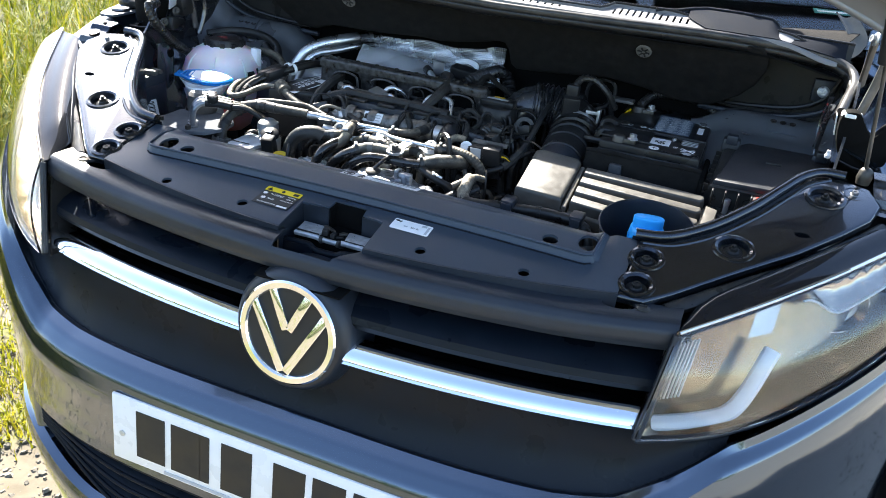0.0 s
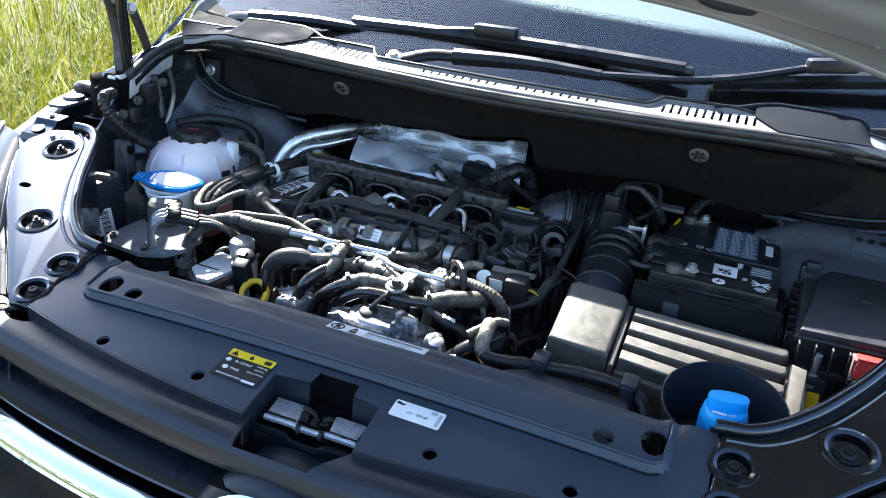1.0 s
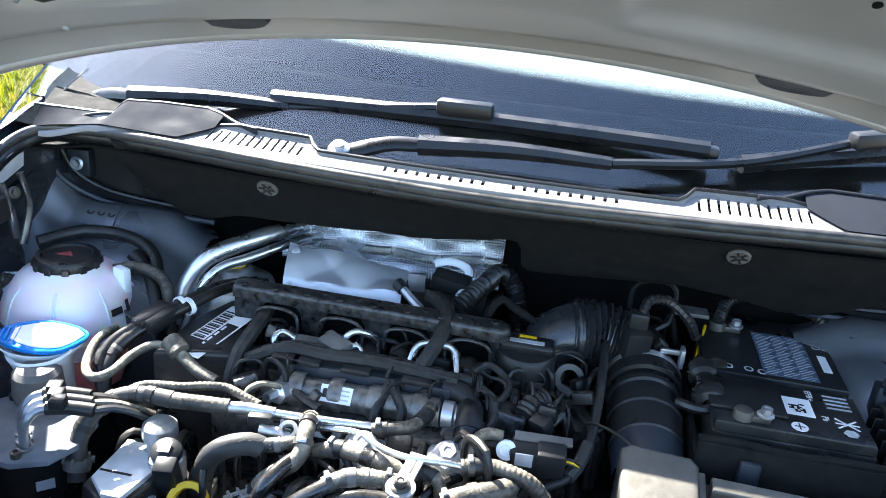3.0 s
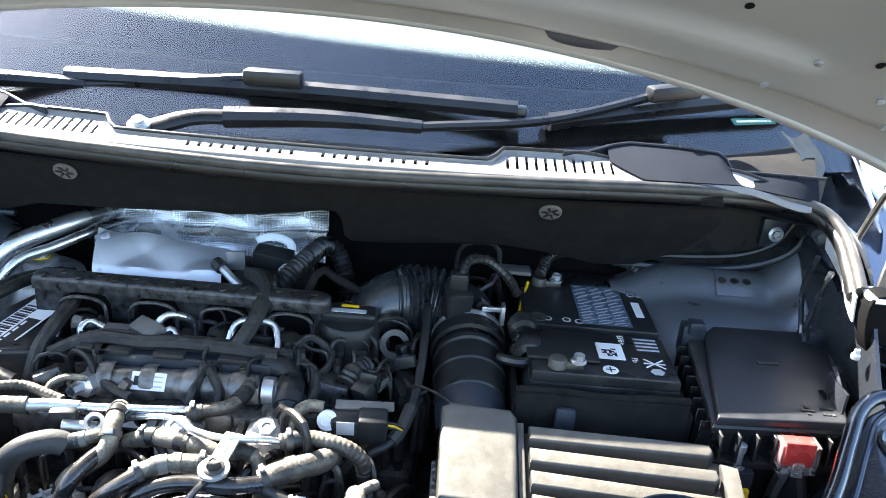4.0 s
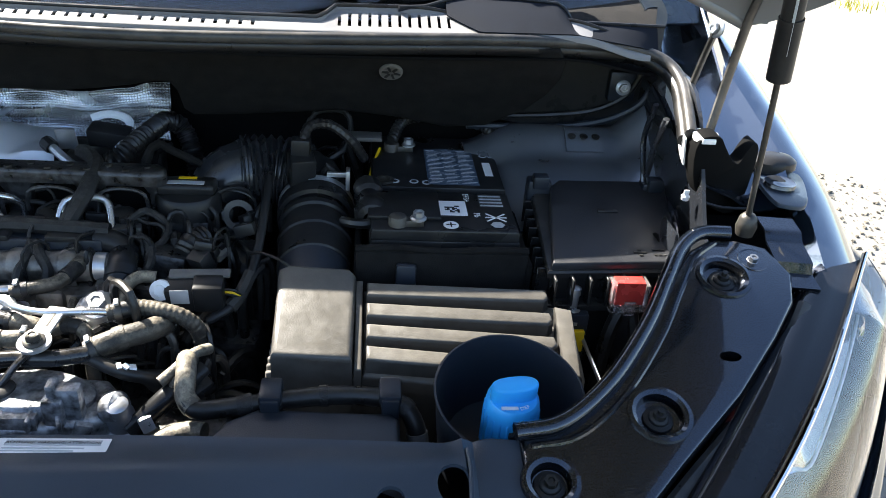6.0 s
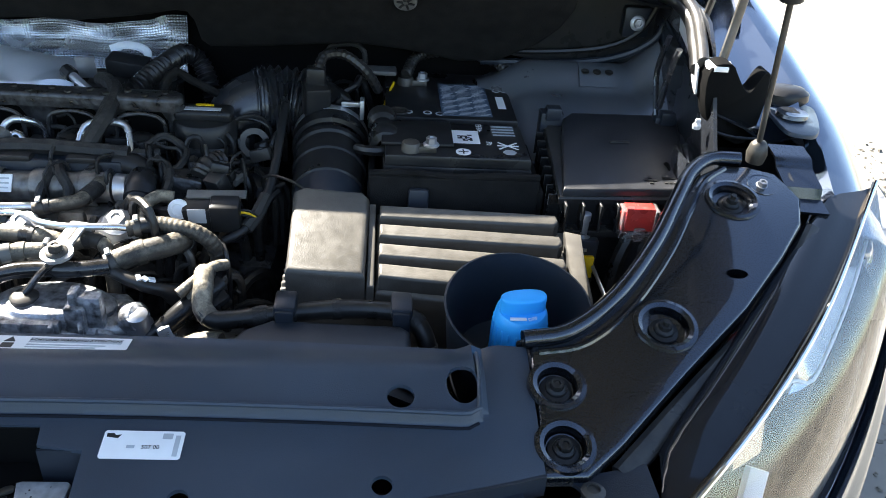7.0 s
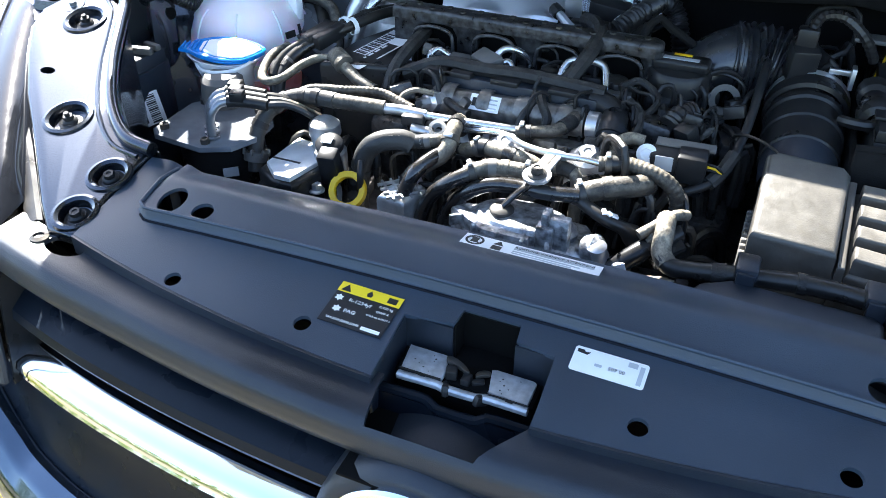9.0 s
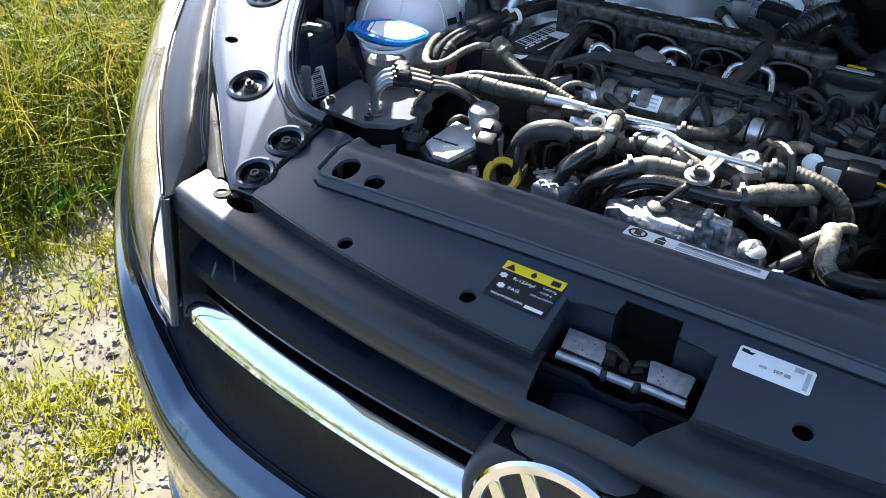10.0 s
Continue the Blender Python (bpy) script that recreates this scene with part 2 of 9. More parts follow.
def under(ob, parent):
    if parent is not None:
        ob.parent = parent
        ob.matrix_parent_inverse = WHERE.get(parent, Matrix()).inverted()
    return ob


def part(name, bm, mat, parent=None, label="", smooth=True):
    ob = new(name, finish(name, bm, mat, smooth))
    under(ob, parent)
    if label:
        ob["label"] = label
    return ob


def single(name, bm, mat, label, category, group="", kind="", smooth=True):
    return tagged(part(name, bm, mat, None, "", smooth), label, category, group, kind)


def box(x0, x1, y0, y1, z0, z1, r=0.003, seg=2, m=None):
    bm = bmesh.new()
    bmesh.ops.create_cube(bm, size=1)
    for v in bm.verts:
        v.co = Vector((x0 + (v.co.x + 0.5) * (x1 - x0), y0 + (v.co.y + 0.5) * (y1 - y0), z0 + (v.co.z + 0.5) * (z1 - z0)))
    if r:
        bmesh.ops.bevel(bm, geom=bm.edges[:], offset=r, segments=seg, affect="EDGES", profile=0.5)
    if m is not None:
        bmesh.ops.transform(bm, matrix=m, verts=bm.verts[:])
    return bm


def block(sx, sy, sz, m, r=0.003, seg=2):
    """A rounded box of that size, its middle at the pose m."""
    return box(-sx / 2, sx / 2, -sy / 2, sy / 2, -sz / 2, sz / 2, r, seg, m)


def prism(outline, z0, z1, r=0.002, seg=2, m=None, zf=None):
    bm = bmesh.new()
    low = [bm.verts.new((x, y, z0 if zf is None else zf(x, y) + z0)) for x, y in outline]
    top = [bm.verts.new((x, y, z1 if zf is None else zf(x, y) + z1)) for x, y in outline]
    bm.faces.new(low[::-1])
    cap = bm.faces.new(top)
    k = len(outline)
    for i in range(k):
        bm.faces.new((low[i], low[(i + 1) % k], top[(i + 1) % k], top[i]))
    bm.normal_update()
    if r:
        bmesh.ops.bevel(bm, geom=list(cap.edges), offset=r, segments=seg, affect="EDGES", profile=0.5)
    if m is not None:
        bmesh.ops.transform(bm, matrix=m, verts=bm.verts[:])
    return bm


def smooth_line(points, step=0.006):
    """Catmull-Rom through the points, in about even steps."""
    p = [Vector(q) for q in points]
    if len(p) == 2:
        return [p[0], (p[0] + p[1]) / 2, p[1]]
    p = [2 * p[0] - p[1], *p, 2 * p[-1] - p[-2]]
    out = []
    for a, b, c, d in zip(p, p[1:], p[2:], p[3:]):
        n = max(2, int((c - b).length / step))
        for i in range(n):
            t = i / n
            out.append(0.5 * ((2 * b) + (c - a) * t + (2 * a - 5 * b + 4 * c - d) * t * t + (3 * b - a - 3 * c + d) * t ** 3))
    out.append(p[-2])
    return out


def tube(points, r, n=10, step=0.006, rings=0.0, depth=0.0, flat=1.0, bm=None, cap=True, straight=False):
    """A round tube along a smooth line. r: radius or a function of 0..1; rings: spacing of corrugations."""
    line = [Vector(q) for q in points] if straight else smooth_line(points, step if not rings else rings / 4)
    own = bm if bm is not None else bmesh.new()
    up, before, dist, total = None, None, 0.0, sum((b - a).length for a, b in zip(line, line[1:]))
    for i, q in enumerate(line):
        way = (line[min(i + 1, len(line) - 1)] - line[max(i - 1, 0)]).normalized()
        if up is None:
            up = way.orthogonal().normalized()
        up = (up - way * up.dot(way)).normalized()
        side = way.cross(up)
        if i:
            dist += (q - line[i - 1]).length
        rad = r(dist / total) if callable(r) else r
        if rings:
            rad += depth * (0.5 - 0.5 * math.cos(2 * math.pi * dist / rings))
        ring = [own.verts.new(q + rad * (math.cos(2 * math.pi * k / n) * up + flat * math.sin(2 * math.pi * k / n) * side)) for k in range(n)]
        if before:
            for k in range(n):
                own.faces.new((before[k], before[(k + 1) % n], ring[(k + 1) % n], ring[k]))
        elif cap:
            own.faces.new(ring[::-1])
        before = ring
    if cap:
        own.faces.new(before)
    return own


def lathe(profile, n=24, m=None, bm=None, arc=2 * math.pi):
    """Revolves (radius, height) pairs round z."""
    own = bm if bm is not None else bmesh.new()
    full = abs(arc - 2 * math.pi) < 1e-6
    cols = n if full else n + 1
    rings, made = [], []
    for rad, z in profile:
        if rad < 1e-6:
            v = own.verts.new((0, 0, z))
            rings.append([v] * cols)
            made.append(v)
        else:
            ring = [own.verts.new((rad * math.cos(arc * k / n), rad * math.sin(arc * k / n), z)) for k in range(cols)]
            rings.append(ring)
            made += ring
    for a, b in zip(rings, rings[1:]):
        for k in range(n):
            q = [a[k], a[(k + 1) % cols], b[(k + 1) % cols], b[k]]
            q = [v for i, v in enumerate(q) if v not in q[:i]]
            if len(q) > 2:
                own.faces.new(q)
    if m is not None:
        bmesh.ops.transform(own, matrix=m, verts=made)
    return own


def toward(at, way, turn=0):
    """The pose whose z runs along way."""
    return Matrix.Translation(at) @ Vector(way).to_track_quat("Z", "Y").to_matrix().to_4x4() @ pose(0, 0, 0, 0, 0, turn)


def sheet(nu, nv, f, thick=0.0):
    bm = bmesh.new()
    g = [[bm.verts.new(f(i / nu, j / nv)) for j in range(nv + 1)] for i in range(nu + 1)]
    for i in range(nu):
        for j in range(nv):
            bm.faces.new((g[i][j], g[i + 1][j], g[i + 1][j + 1], g[i][j + 1]))
    bm.normal_update()
    if thick:
        bmesh.ops.solidify(bm, geom=bm.faces[:], thickness=thick)
    return bm


def join(*bms):
    """One bmesh out of several."""
    first = bms[0]
    for b in bms[1:]:
        me = bpy.data.meshes.new("tmp")
        b.to_mesh(me)
        b.free()
        first.from_mesh(me)
        bpy.data.meshes.remove(me)
    return first


def carve(ob, *cutters):
    """Cuts closed shapes out of a mesh for good."""
    for bm in cutters:
        me = bpy.data.meshes.new("cutter")
        bmesh.ops.recalc_face_normals(bm, faces=bm.faces[:])
        bm.to_mesh(me)
        bm.free()
        tool = new("cutter", me)
        mod = ob.modifiers.new("cut", "BOOLEAN")
        mod.operation, mod.object, mod.solver = "DIFFERENCE", tool, "EXACT"
        bpy.context.view_layer.update()
        got = bpy.data.meshes.new_from_object(ob.evaluated_get(bpy.context.evaluated_depsgraph_get()))
        ob.modifiers.remove(mod)
        ob.data = got
        bpy.data.objects.remove(tool)
        bpy.data.meshes.remove(me)
    ob.data.polygons.foreach_set("use_smooth", [True] * len(ob.data.polygons))
    ob.data.set_sharp_from_angle(angle=radians(38))
    return ob


def hexbolt(r=0.006, h=0.006, flange=0.010, pin=0.0):
    prof = [(0, 0), (flange, 0), (flange, 0.0015), (flange * 0.85, 0.0025), (r * 1.05, 0.003)]
    bm = lathe(prof, 16)
    return join(bm, lathe([(0, h + 0.002), (r * 0.45, h + 0.002), (r * 0.5, h), (r * 0.55, h + 0.003), (r, h + 0.003), (r, 0.0025)], 6), *([lathe([(0, pin), (r * 0.5, pin), (r * 0.5, h)], 10)] if pin else []))


def writing(words, size, m, parent, mat, name="lettering", extrude=0.0001):
    """Letters as a thin mesh, their middle at the pose m."""
    cu = bpy.data.curves.new("type", "FONT")
    cu.body, cu.size, cu.extrude, cu.align_x, cu.align_y, cu.resolution_u = words, size, extrude, "CENTER", "CENTER", 2
    tmp = bpy.data.objects.new("type", cu)
    scene.collection.objects.link(tmp)
    bpy.context.view_layer.update()
    me = bpy.data.meshes.new_from_object(tmp.evaluated_get(bpy.context.evaluated_depsgraph_get()))
    bpy.data.objects.remove(tmp)
    bpy.data.curves.remove(cu)
    me.transform(m)
    me.materials.clear()
    me.materials.append(mat)
    me.name = name
    return under(new(name, me), parent)


def rounded(outline, rounds=2):
    """Cuts the corners of a closed outline, again and again."""
    for _ in range(rounds):
        outline = [q for a, b in zip(outline, outline[1:] + outline[:1]) for q in ((0.75 * a[0] + 0.25 * b[0], 0.75 * a[1] + 0.25 * b[1]), (0.25 * a[0] + 0.75 * b[0], 0.25 * a[1] + 0.75 * b[1]))]
    return outline


def mirrored(p):
    return (-p[0], p[1], p[2])


def sm(a, b, x):
    t = min(1.0, max(0.0, (x - a) / (b - a)))
    return t * t * (3 - 2 * t)

# ---- ground ----
rng = random.Random(7)


def ground_material():
    """Packed soil with paler grit and mossy patches."""
    m = material("gritty_track", (0.120, 0.102, 0.074), 0.95, vary=0.40, scale=9, bump=0.6, grain=260, dust=0.5, dust_color=(0.185, 0.164, 0.126), specular=0.1)
    n, l = m.node_tree.nodes, m.node_tree.links
    p, co, sp = n["Principled BSDF"], n.new("ShaderNodeTexCoord"), n.new("ShaderNodeTexNoise")
    sp.inputs["Scale"].default_value, sp.inputs["Detail"].default_value = 3.1, 9.0
    l.new(co.outputs["Object"], sp.inputs["Vector"])
    fac = n.new("ShaderNodeMapRange")
    fac.inputs["From Min"].default_value, fac.inputs["From Max"].default_value, fac.inputs["To Max"].default_value = 0.50, 0.62, 0.75
    l.new(sp.outputs["Fac"], fac.inputs["Value"])
    sep = n.new("ShaderNodeSeparateXYZ")
    l.new(co.outputs["Object"], sep.inputs["Vector"])
    left = n.new("ShaderNodeMapRange")
    left.inputs["From Min"].default_value, left.inputs["From Max"].default_value = 0.6, -0.6
    l.new(sep.outputs["X"], left.inputs["Value"])
    both = n.new("ShaderNodeMath")
    both.operation = "MULTIPLY"
    l.new(fac.outputs["Result"], both.inputs[0])
    l.new(left.outputs["Result"], both.inputs[1])
    mix = n.new("ShaderNodeMix")
    mix.data_type = "RGBA"
    old = p.inputs["Base Color"].links[0].from_socket
    l.new(both.outputs["Value"], mix.inputs["Factor"])
    l.new(old, mix.inputs["A"])
    mix.inputs["B"].default_value = (0.10, 0.11, 0.025, 1)
    right = n.new("ShaderNodeMapRange")
    right.inputs["From Min"].default_value, right.inputs["From Max"].default_value, right.inputs["To Max"].default_value = -0.4, 1.8, 0.85
    l.new(sep.outputs["X"], right.inputs["Value"])
    pale = n.new("ShaderNodeMix")
    pale.data_type = "RGBA"
    l.new(right.outputs["Result"], pale.inputs["Factor"])
    l.new(mix.outputs["Result"], pale.inputs["A"])
    pale.inputs["B"].default_value = (0.215, 0.205, 0.18, 1)
    l.new(pale.outputs["Result"], p.inputs["Base Color"])
    return m


def hill(x, y):
    rise = 0.35 * sm(-2.0, -6.0, x) + 0.02 * noise.noise((x * 0.8, y * 0.8, 0)) + 0.008 * noise.noise((x * 5, y * 5, 3))
    far = max(0.0, math.hypot(x, y) - 60)
    return rise - 0.0008 * far


bm = bmesh.new()
edges = [-900, -300, -120, -60, -30, -18, -12, -9, *[-7.5 + 0.5 * i for i in range(31)], 9, 12, 18, 30, 60, 120, 300, 900]
grid = [[bm.verts.new((x, y, hill(x, y))) for y in edges] for x in edges]
for i in range(len(edges) - 1):
    for j in range(len(edges) - 1):
        bm.faces.new((grid[i][j], grid[i + 1][j], grid[i + 1][j + 1], grid[i][j + 1]))
single("ground", bm, ground_material(), "pale gravel track with grass beside it", "ground", kind="structure")

# loose stones on the track
STONE = material("grey_stone", (0.135, 0.121, 0.097), 0.9, vary=0.45, scale=30, bump=0.6, grain=200)
bm = bmesh.new()
for _ in range(30000):
    x = rng.choice((-1, -1, -1, 1)) * rng.uniform(0.7, 2.6 if rng.random() < 0.8 else 3.4)
    y = rng.uniform(-0.9, 3.0)
    if x < 0 and noise.noise((x * 2.2, y * 2.2, 4)) < -0.38:
        continue
    s = 0.0026 + 0.0115 * rng.random() ** 2.6
    base = Vector((x, y, hill(x, y) + s * 0.15))
    turn = Euler((rng.uniform(-0.4, 0.4), rng.uniform(-0.4, 0.4), rng.uniform(0, 6.3))).to_matrix()
    kx, ky, kz = s * rng.uniform(0.8, 1.4), s * rng.uniform(0.6, 1.1), s * rng.uniform(0.25, 0.5)
    top = [bm.verts.new(base + turn @ Vector((kx * math.cos(a) * 0.62, ky * math.sin(a) * 0.62, kz * rng.uniform(0.8, 1.1)))) for a in (0.3, 1.6, 2.9, 4.3, 5.4)]
    low = [bm.verts.new(base + turn @ Vector((kx * math.cos(a), ky * math.sin(a), -kz * 0.3))) for a in (0.1, 1.4, 2.7, 4.1, 5.2)]
    bm.faces.new(top)
    for k in range(5):
        bm.faces.new((low[k], low[(k + 1) % 5], top[(k + 1) % 5], top[k]))
tagged(part("gravel", bm, STONE, None, smooth=False), "loose pale grey stones lying on the track", "gravel", kind="stuff")


def blade(bm, x, y, z, h, lean, turn, w, seg=4):
    """One bent grass blade."""
    way, side = Vector((math.cos(turn), math.sin(turn), 0)), Vector((-math.sin(turn), math.cos(turn), 0))
    last = None
    for k in range(seg + 1):
        t = k / seg
        q = Vector((x, y, z)) + Vector((0, 0, h * (t - 0.35 * lean * t * t))) + way * (h * lean * t * t)
        wide = w * (1 - t) ** 0.7 + 0.0003
        pair = (bm.verts.new(q - side * wide), bm.verts.new(q + side * wide + way * wide * 0.3))
        if last:
            bm.faces.new((last[0], last[1], pair[1], pair[0]))
        last = pair


def leafy(name, colour, colour2):
    m = bpy.data.materials.new(name)
    m.use_nodes = True
    n, l = m.node_tree.nodes, m.node_tree.links
    p = n["Principled BSDF"]
    geo = n.new("ShaderNodeNewGeometry")
    mix = n.new("ShaderNodeMix")
    mix.data_type = "RGBA"
    mix.inputs["A"].default_value, mix.inputs["B"].default_value = (*colour, 1), (*colour2, 1)
    l.new(geo.outputs["Random Per Island"], mix.inputs["Factor"])
    l.new(mix.outputs["Result"], p.inputs["Base Color"])
    p.inputs["Roughness"].default_value = 0.6
    p.inputs["Specular IOR Level"].default_value = 0.12
    glow = n.new("ShaderNodeBsdfTranslucent")
    l.new(mix.outputs["Result"], glow.inputs["Color"])
    both = n.new("ShaderNodeMixShader")
    both.inputs["Fac"].default_value = 0.35
    l.new(p.outputs["BSDF"], both.inputs[1])
    l.new(glow.outputs["BSDF"], both.inputs[2])
    l.new(both.outputs["Shader"], n["Material Output"].inputs["Surface"])
    return m


GRASS = leafy("sunlit_grass", (0.016, 0.046, 0.002), (0.25, 0.25, 0.010))
STRAW = leafy("dry_straw", (0.17, 0.13, 0.014), (0.28, 0.21, 0.035))
DOCK = leafy("dock_leaf", (0.06, 0.16, 0.02), (0.12, 0.24, 0.03))
MOSS = leafy("yellow_green_tuft", (0.17, 0.20, 0.012), (0.36, 0.31, 0.02))
def verge(y):
    return -1.95 - 0.18 * noise.noise((y * 1.7, 0, 5)) + (0.12 * (y - 1) if y > 1 else 0)


bm = bmesh.new()
for _ in range(34000):
    y = rng.uniform(-1.2, 9.5)
    x = verge(y) + 0.12 - abs(rng.gauss(0, 1.0)) * (0.8 + 0.25 * max(0, y))
    thick = sm(verge(y) + 0.1, verge(y) - 0.45, x)
    h = rng.uniform(0.06, 0.20) + thick * rng.uniform(0.10, 0.60)
    blade(bm, x, y, hill(x, y) - 0.01, h, rng.uniform(0.15, 1.25), rng.uniform(0, 6.3), rng.uniform(0.002, 0.006), 5)
tagged(part("grass", bm, GRASS, None, smooth=False), "tall sunlit yellow green grass on the bank", "grass", kind="stuff")

# arching dry stalks with pale seed heads
bm = bmesh.new()
for _ in range(520):
    y = rng.uniform(-0.6, 8.0)
    x = verge(y) - abs(rng.gauss(0, 0.5)) * (0.6 + 0.2 * max(0, y)) - 0.05
    h, lean, turn = rng.uniform(0.45, 0.95), rng.uniform(0.3, 0.9), rng.uniform(-1.2, 1.2)
    blade(bm, x, y, hill(x, y), h, lean, turn, 0.0016, 7)
    for k in range(9):
        t = 0.80 + 0.022 * k
        q = Vector((x, y, hill(x, y))) + Vector((math.cos(turn) * h * lean * t * t, math.sin(turn) * h * lean * t * t, h * (t - 0.35 * lean * t * t)))
        blade(bm, q.x, q.y, q.z, 0.022, 0.7, rng.uniform(0, 6.3), 0.0022, 2)
tagged(part("dry_stalks", bm, STRAW, None, smooth=False), "pale dry grass stalks with seed heads", "grass", kind="stuff")

# broad weed leaves at the foot of the bank
bm = bmesh.new()
for _ in range(70):
    y = rng.uniform(-0.5, 4.0)
    x = verge(y) + rng.uniform(-0.25, 0.08)
    for _ in range(rng.randint(4, 7)):
        blade(bm, x, y, hill(x, y), rng.uniform(0.06, 0.16), rng.uniform(0.6, 1.2), rng.uniform(0, 6.3), rng.uniform(0.010, 0.022), 5)
tagged(part("broad_weeds", bm, DOCK, None, smooth=False), "broad green weed leaves at the bank's foot", "weeds", kind="stuff")

bm = bmesh.new()
for _ in range(430):
    cx, cy = -rng.uniform(0.85, 2.3), rng.uniform(-0.8, 2.2)
    if noise.noise((cx * 1.6, cy * 1.6, 9)) < -0.12:
        continue
    for _ in range(rng.randint(25, 85)):
        s = rng.gauss(0, 0.035), rng.gauss(0, 0.05)
        x, y = cx + s[0], cy + s[1]
        blade(bm, x, y, hill(x, y) - 0.003, rng.uniform(0.012, 0.055), rng.uniform(0.1, 1.0), rng.uniform(0, 6.3), rng.uniform(0.0012, 0.003), 3)
for _ in range(60):
    cx, cy = rng.uniform(2.6, 7.5), rng.uniform(6.0, 12.0)
    for _ in range(60):
        x, y = cx + rng.gauss(0, 0.12), cy + rng.gauss(0, 0.12)
        blade(bm, x, y, hill(x, y) - 0.003, rng.uniform(0.04, 0.16), rng.uniform(0.1, 1.0), rng.uniform(0, 6.3), 0.004, 3)
tagged(part("weeds", bm, MOSS, None, smooth=False), "low yellow green weeds and moss in the gravel", "weeds", kind="stuff")

# hedge across the track in front of the van, mirrored in its chrome
HEDGE = leafy("hedge_leaf", (0.030, 0.060, 0.010), (0.10, 0.15, 0.025))
bm = bmesh.new()
for _ in range(9000):
    x, y = rng.uniform(-9.0, 6.0), -4.6 - abs(rng.gauss(0, 0.7))
    z = rng.uniform(0.0, 1.5 + 0.5 * noise.noise((x * 0.7, y, 2)) + 0.25 * noise.noise((x * 3, y, 6)))
    blade(bm, x, y, max(0.0, hill(x, y)) + z, rng.uniform(0.10, 0.24), rng.uniform(0.3, 1.2), rng.uniform(0, 6.3), rng.uniform(0.014, 0.034), 3)
tagged(part("hedge", bm, HEDGE, None, smooth=False), "dense green hedge across the gravel track", "hedge", kind="stuff")

# ---- the van: outer body ----
van = thing("van", (0, 2.0, 0.0), "dark grey metallic panel van with its bonnet propped open", "van")


def nose(x):
    """How far back the front skin lies at x."""
    return -0.055 + 0.95 * abs(x) ** 4


def cover_front(x):
    return 0.045 + 0.30 * x * x


def wing_z(x, y):
    return 0.96 + 0.28 * (y - 0.116) + 0.03 * (abs(x) - 0.412)


# bumper skin: sections down the front, swept round the nose
def along(rows, x):
    """Straight-line look-up in (x, value) pairs."""
    for (a, p), (b, q) in zip(rows, rows[1:]):
        if x <= b:
            return p + (q - p) * (x - a) / (b - a)
    return rows[-1][1]


def bumper_point(u, v):
    x = (u - 0.5) * 2 * 0.868
    side = abs(x)
    zt = along(((0, 0.703), (0.25, 0.703), (0.38, 0.704), (0.45, 0.712), (0.51, 0.752), (0.565, 0.806), (0.65, 0.850), (0.72, 0.886), (0.80, 0.940), (0.87, 0.99)), side)
    n = nose(x) + max(0.0, side - 0.80) * 3.0
    yt = n + 0.036 - 0.012 * sm(0.45, 0.6, side)
    rows = [(yt, zt), (yt - 0.012, zt + 0.005), (n + 0.010, zt - 0.002), (n - 0.006, zt - 0.020), (n - 0.012, zt - 0.045), (n - 0.012, zt * 0.35 + 0.65 * 0.62), (n - 0.006, 0.60), (n - 0.003, 0.548), (n - 0.004, 0.532), (n + 0.024, 0.516)]
    k = v * (len(rows) - 1)
    i = min(int(k), len(rows) - 2)
    t = k - i
    p, q = rows[i], rows[i + 1]
    return (x, p[0] + (q[0] - p[0]) * t, p[1] + (q[1] - p[1]) * t)


bumper = part("bumper", sheet(120, 36, bumper_point, 0.004), PAINT, van, "dark grey metallic bumper skin")


def lip_z(x):
    return 0.402 + 0.045 * sm(0.34, 0.56, abs(x))


def corner_y(x):
    return nose(x) + max(0.0, abs(x) - 0.80) * 3.0


def lower_point(u, v):
    """Painted lip below the intake, folded inwards at its top."""
    x = (u - 0.5) * 1.72
    n, z = corner_y(x), lip_z(x)
    rows = [(n + 0.060, z + 0.002), (n + 0.020, z + 0.008), (n + 0.004, z + 0.012), (n - 0.007, z + 0.006), (n - 0.011, z - 0.008), (n - 0.008, z - 0.04), (n + 0.004, z - 0.09), (n + 0.03, z - 0.17)]
    return (x, along([(k / 7, y) for k, (y, h) in enumerate(rows)], v), along([(k / 7, h) for k, (y, h) in enumerate(rows)], v))


part("bumper_lower", sheet(90, 21, lower_point, 0.004), PAINT, van)
# Added near-black sheet paints the shade behind the intake slats.
part("intake_shade", sheet(70, 2, lambda u, v: ((u - 0.5) * 1.30, 0.035 + 0.95 * abs((u - 0.5) * 1.30) ** 4, 0.575 - 0.175 * v), 0.003), BLACK, van)
for k in range(5):
    def slat_point(u, v):
        x = (u - 0.5) * 0.965
        return (x, nose(x) - 0.002 + 0.040 * v, 0.536 - 0.027 * k * (1 - 0.72 * sm(0.26, 0.48, abs(x))) - 0.012 * (1 - v) + 0.004 * math.sin(math.pi * v))
    slat_ = part("intake_slat", sheet(60, 6, slat_point, 0.004), GRILLE, van)
    part("slat_edge", tube([slat_point(u, 0) for u in np.linspace(0, 1, 61)], 0.0032, 8, straight=True), GRILLE, slat_)
for s in (-1, 1):
    part("bumper_corner", sheet(40, 12, lambda u, v: (lambda x: (s * x, corner_y(x) - 0.004 + 0.030 * sm(0.10, 0.0, u), 0.545 + (lip_z(x) - 0.548) * v))(0.452 + 0.035 * math.sin(math.pi * (0.15 + 0.6 * v)) + 0.38 * u), 0.004), PAINT, van)

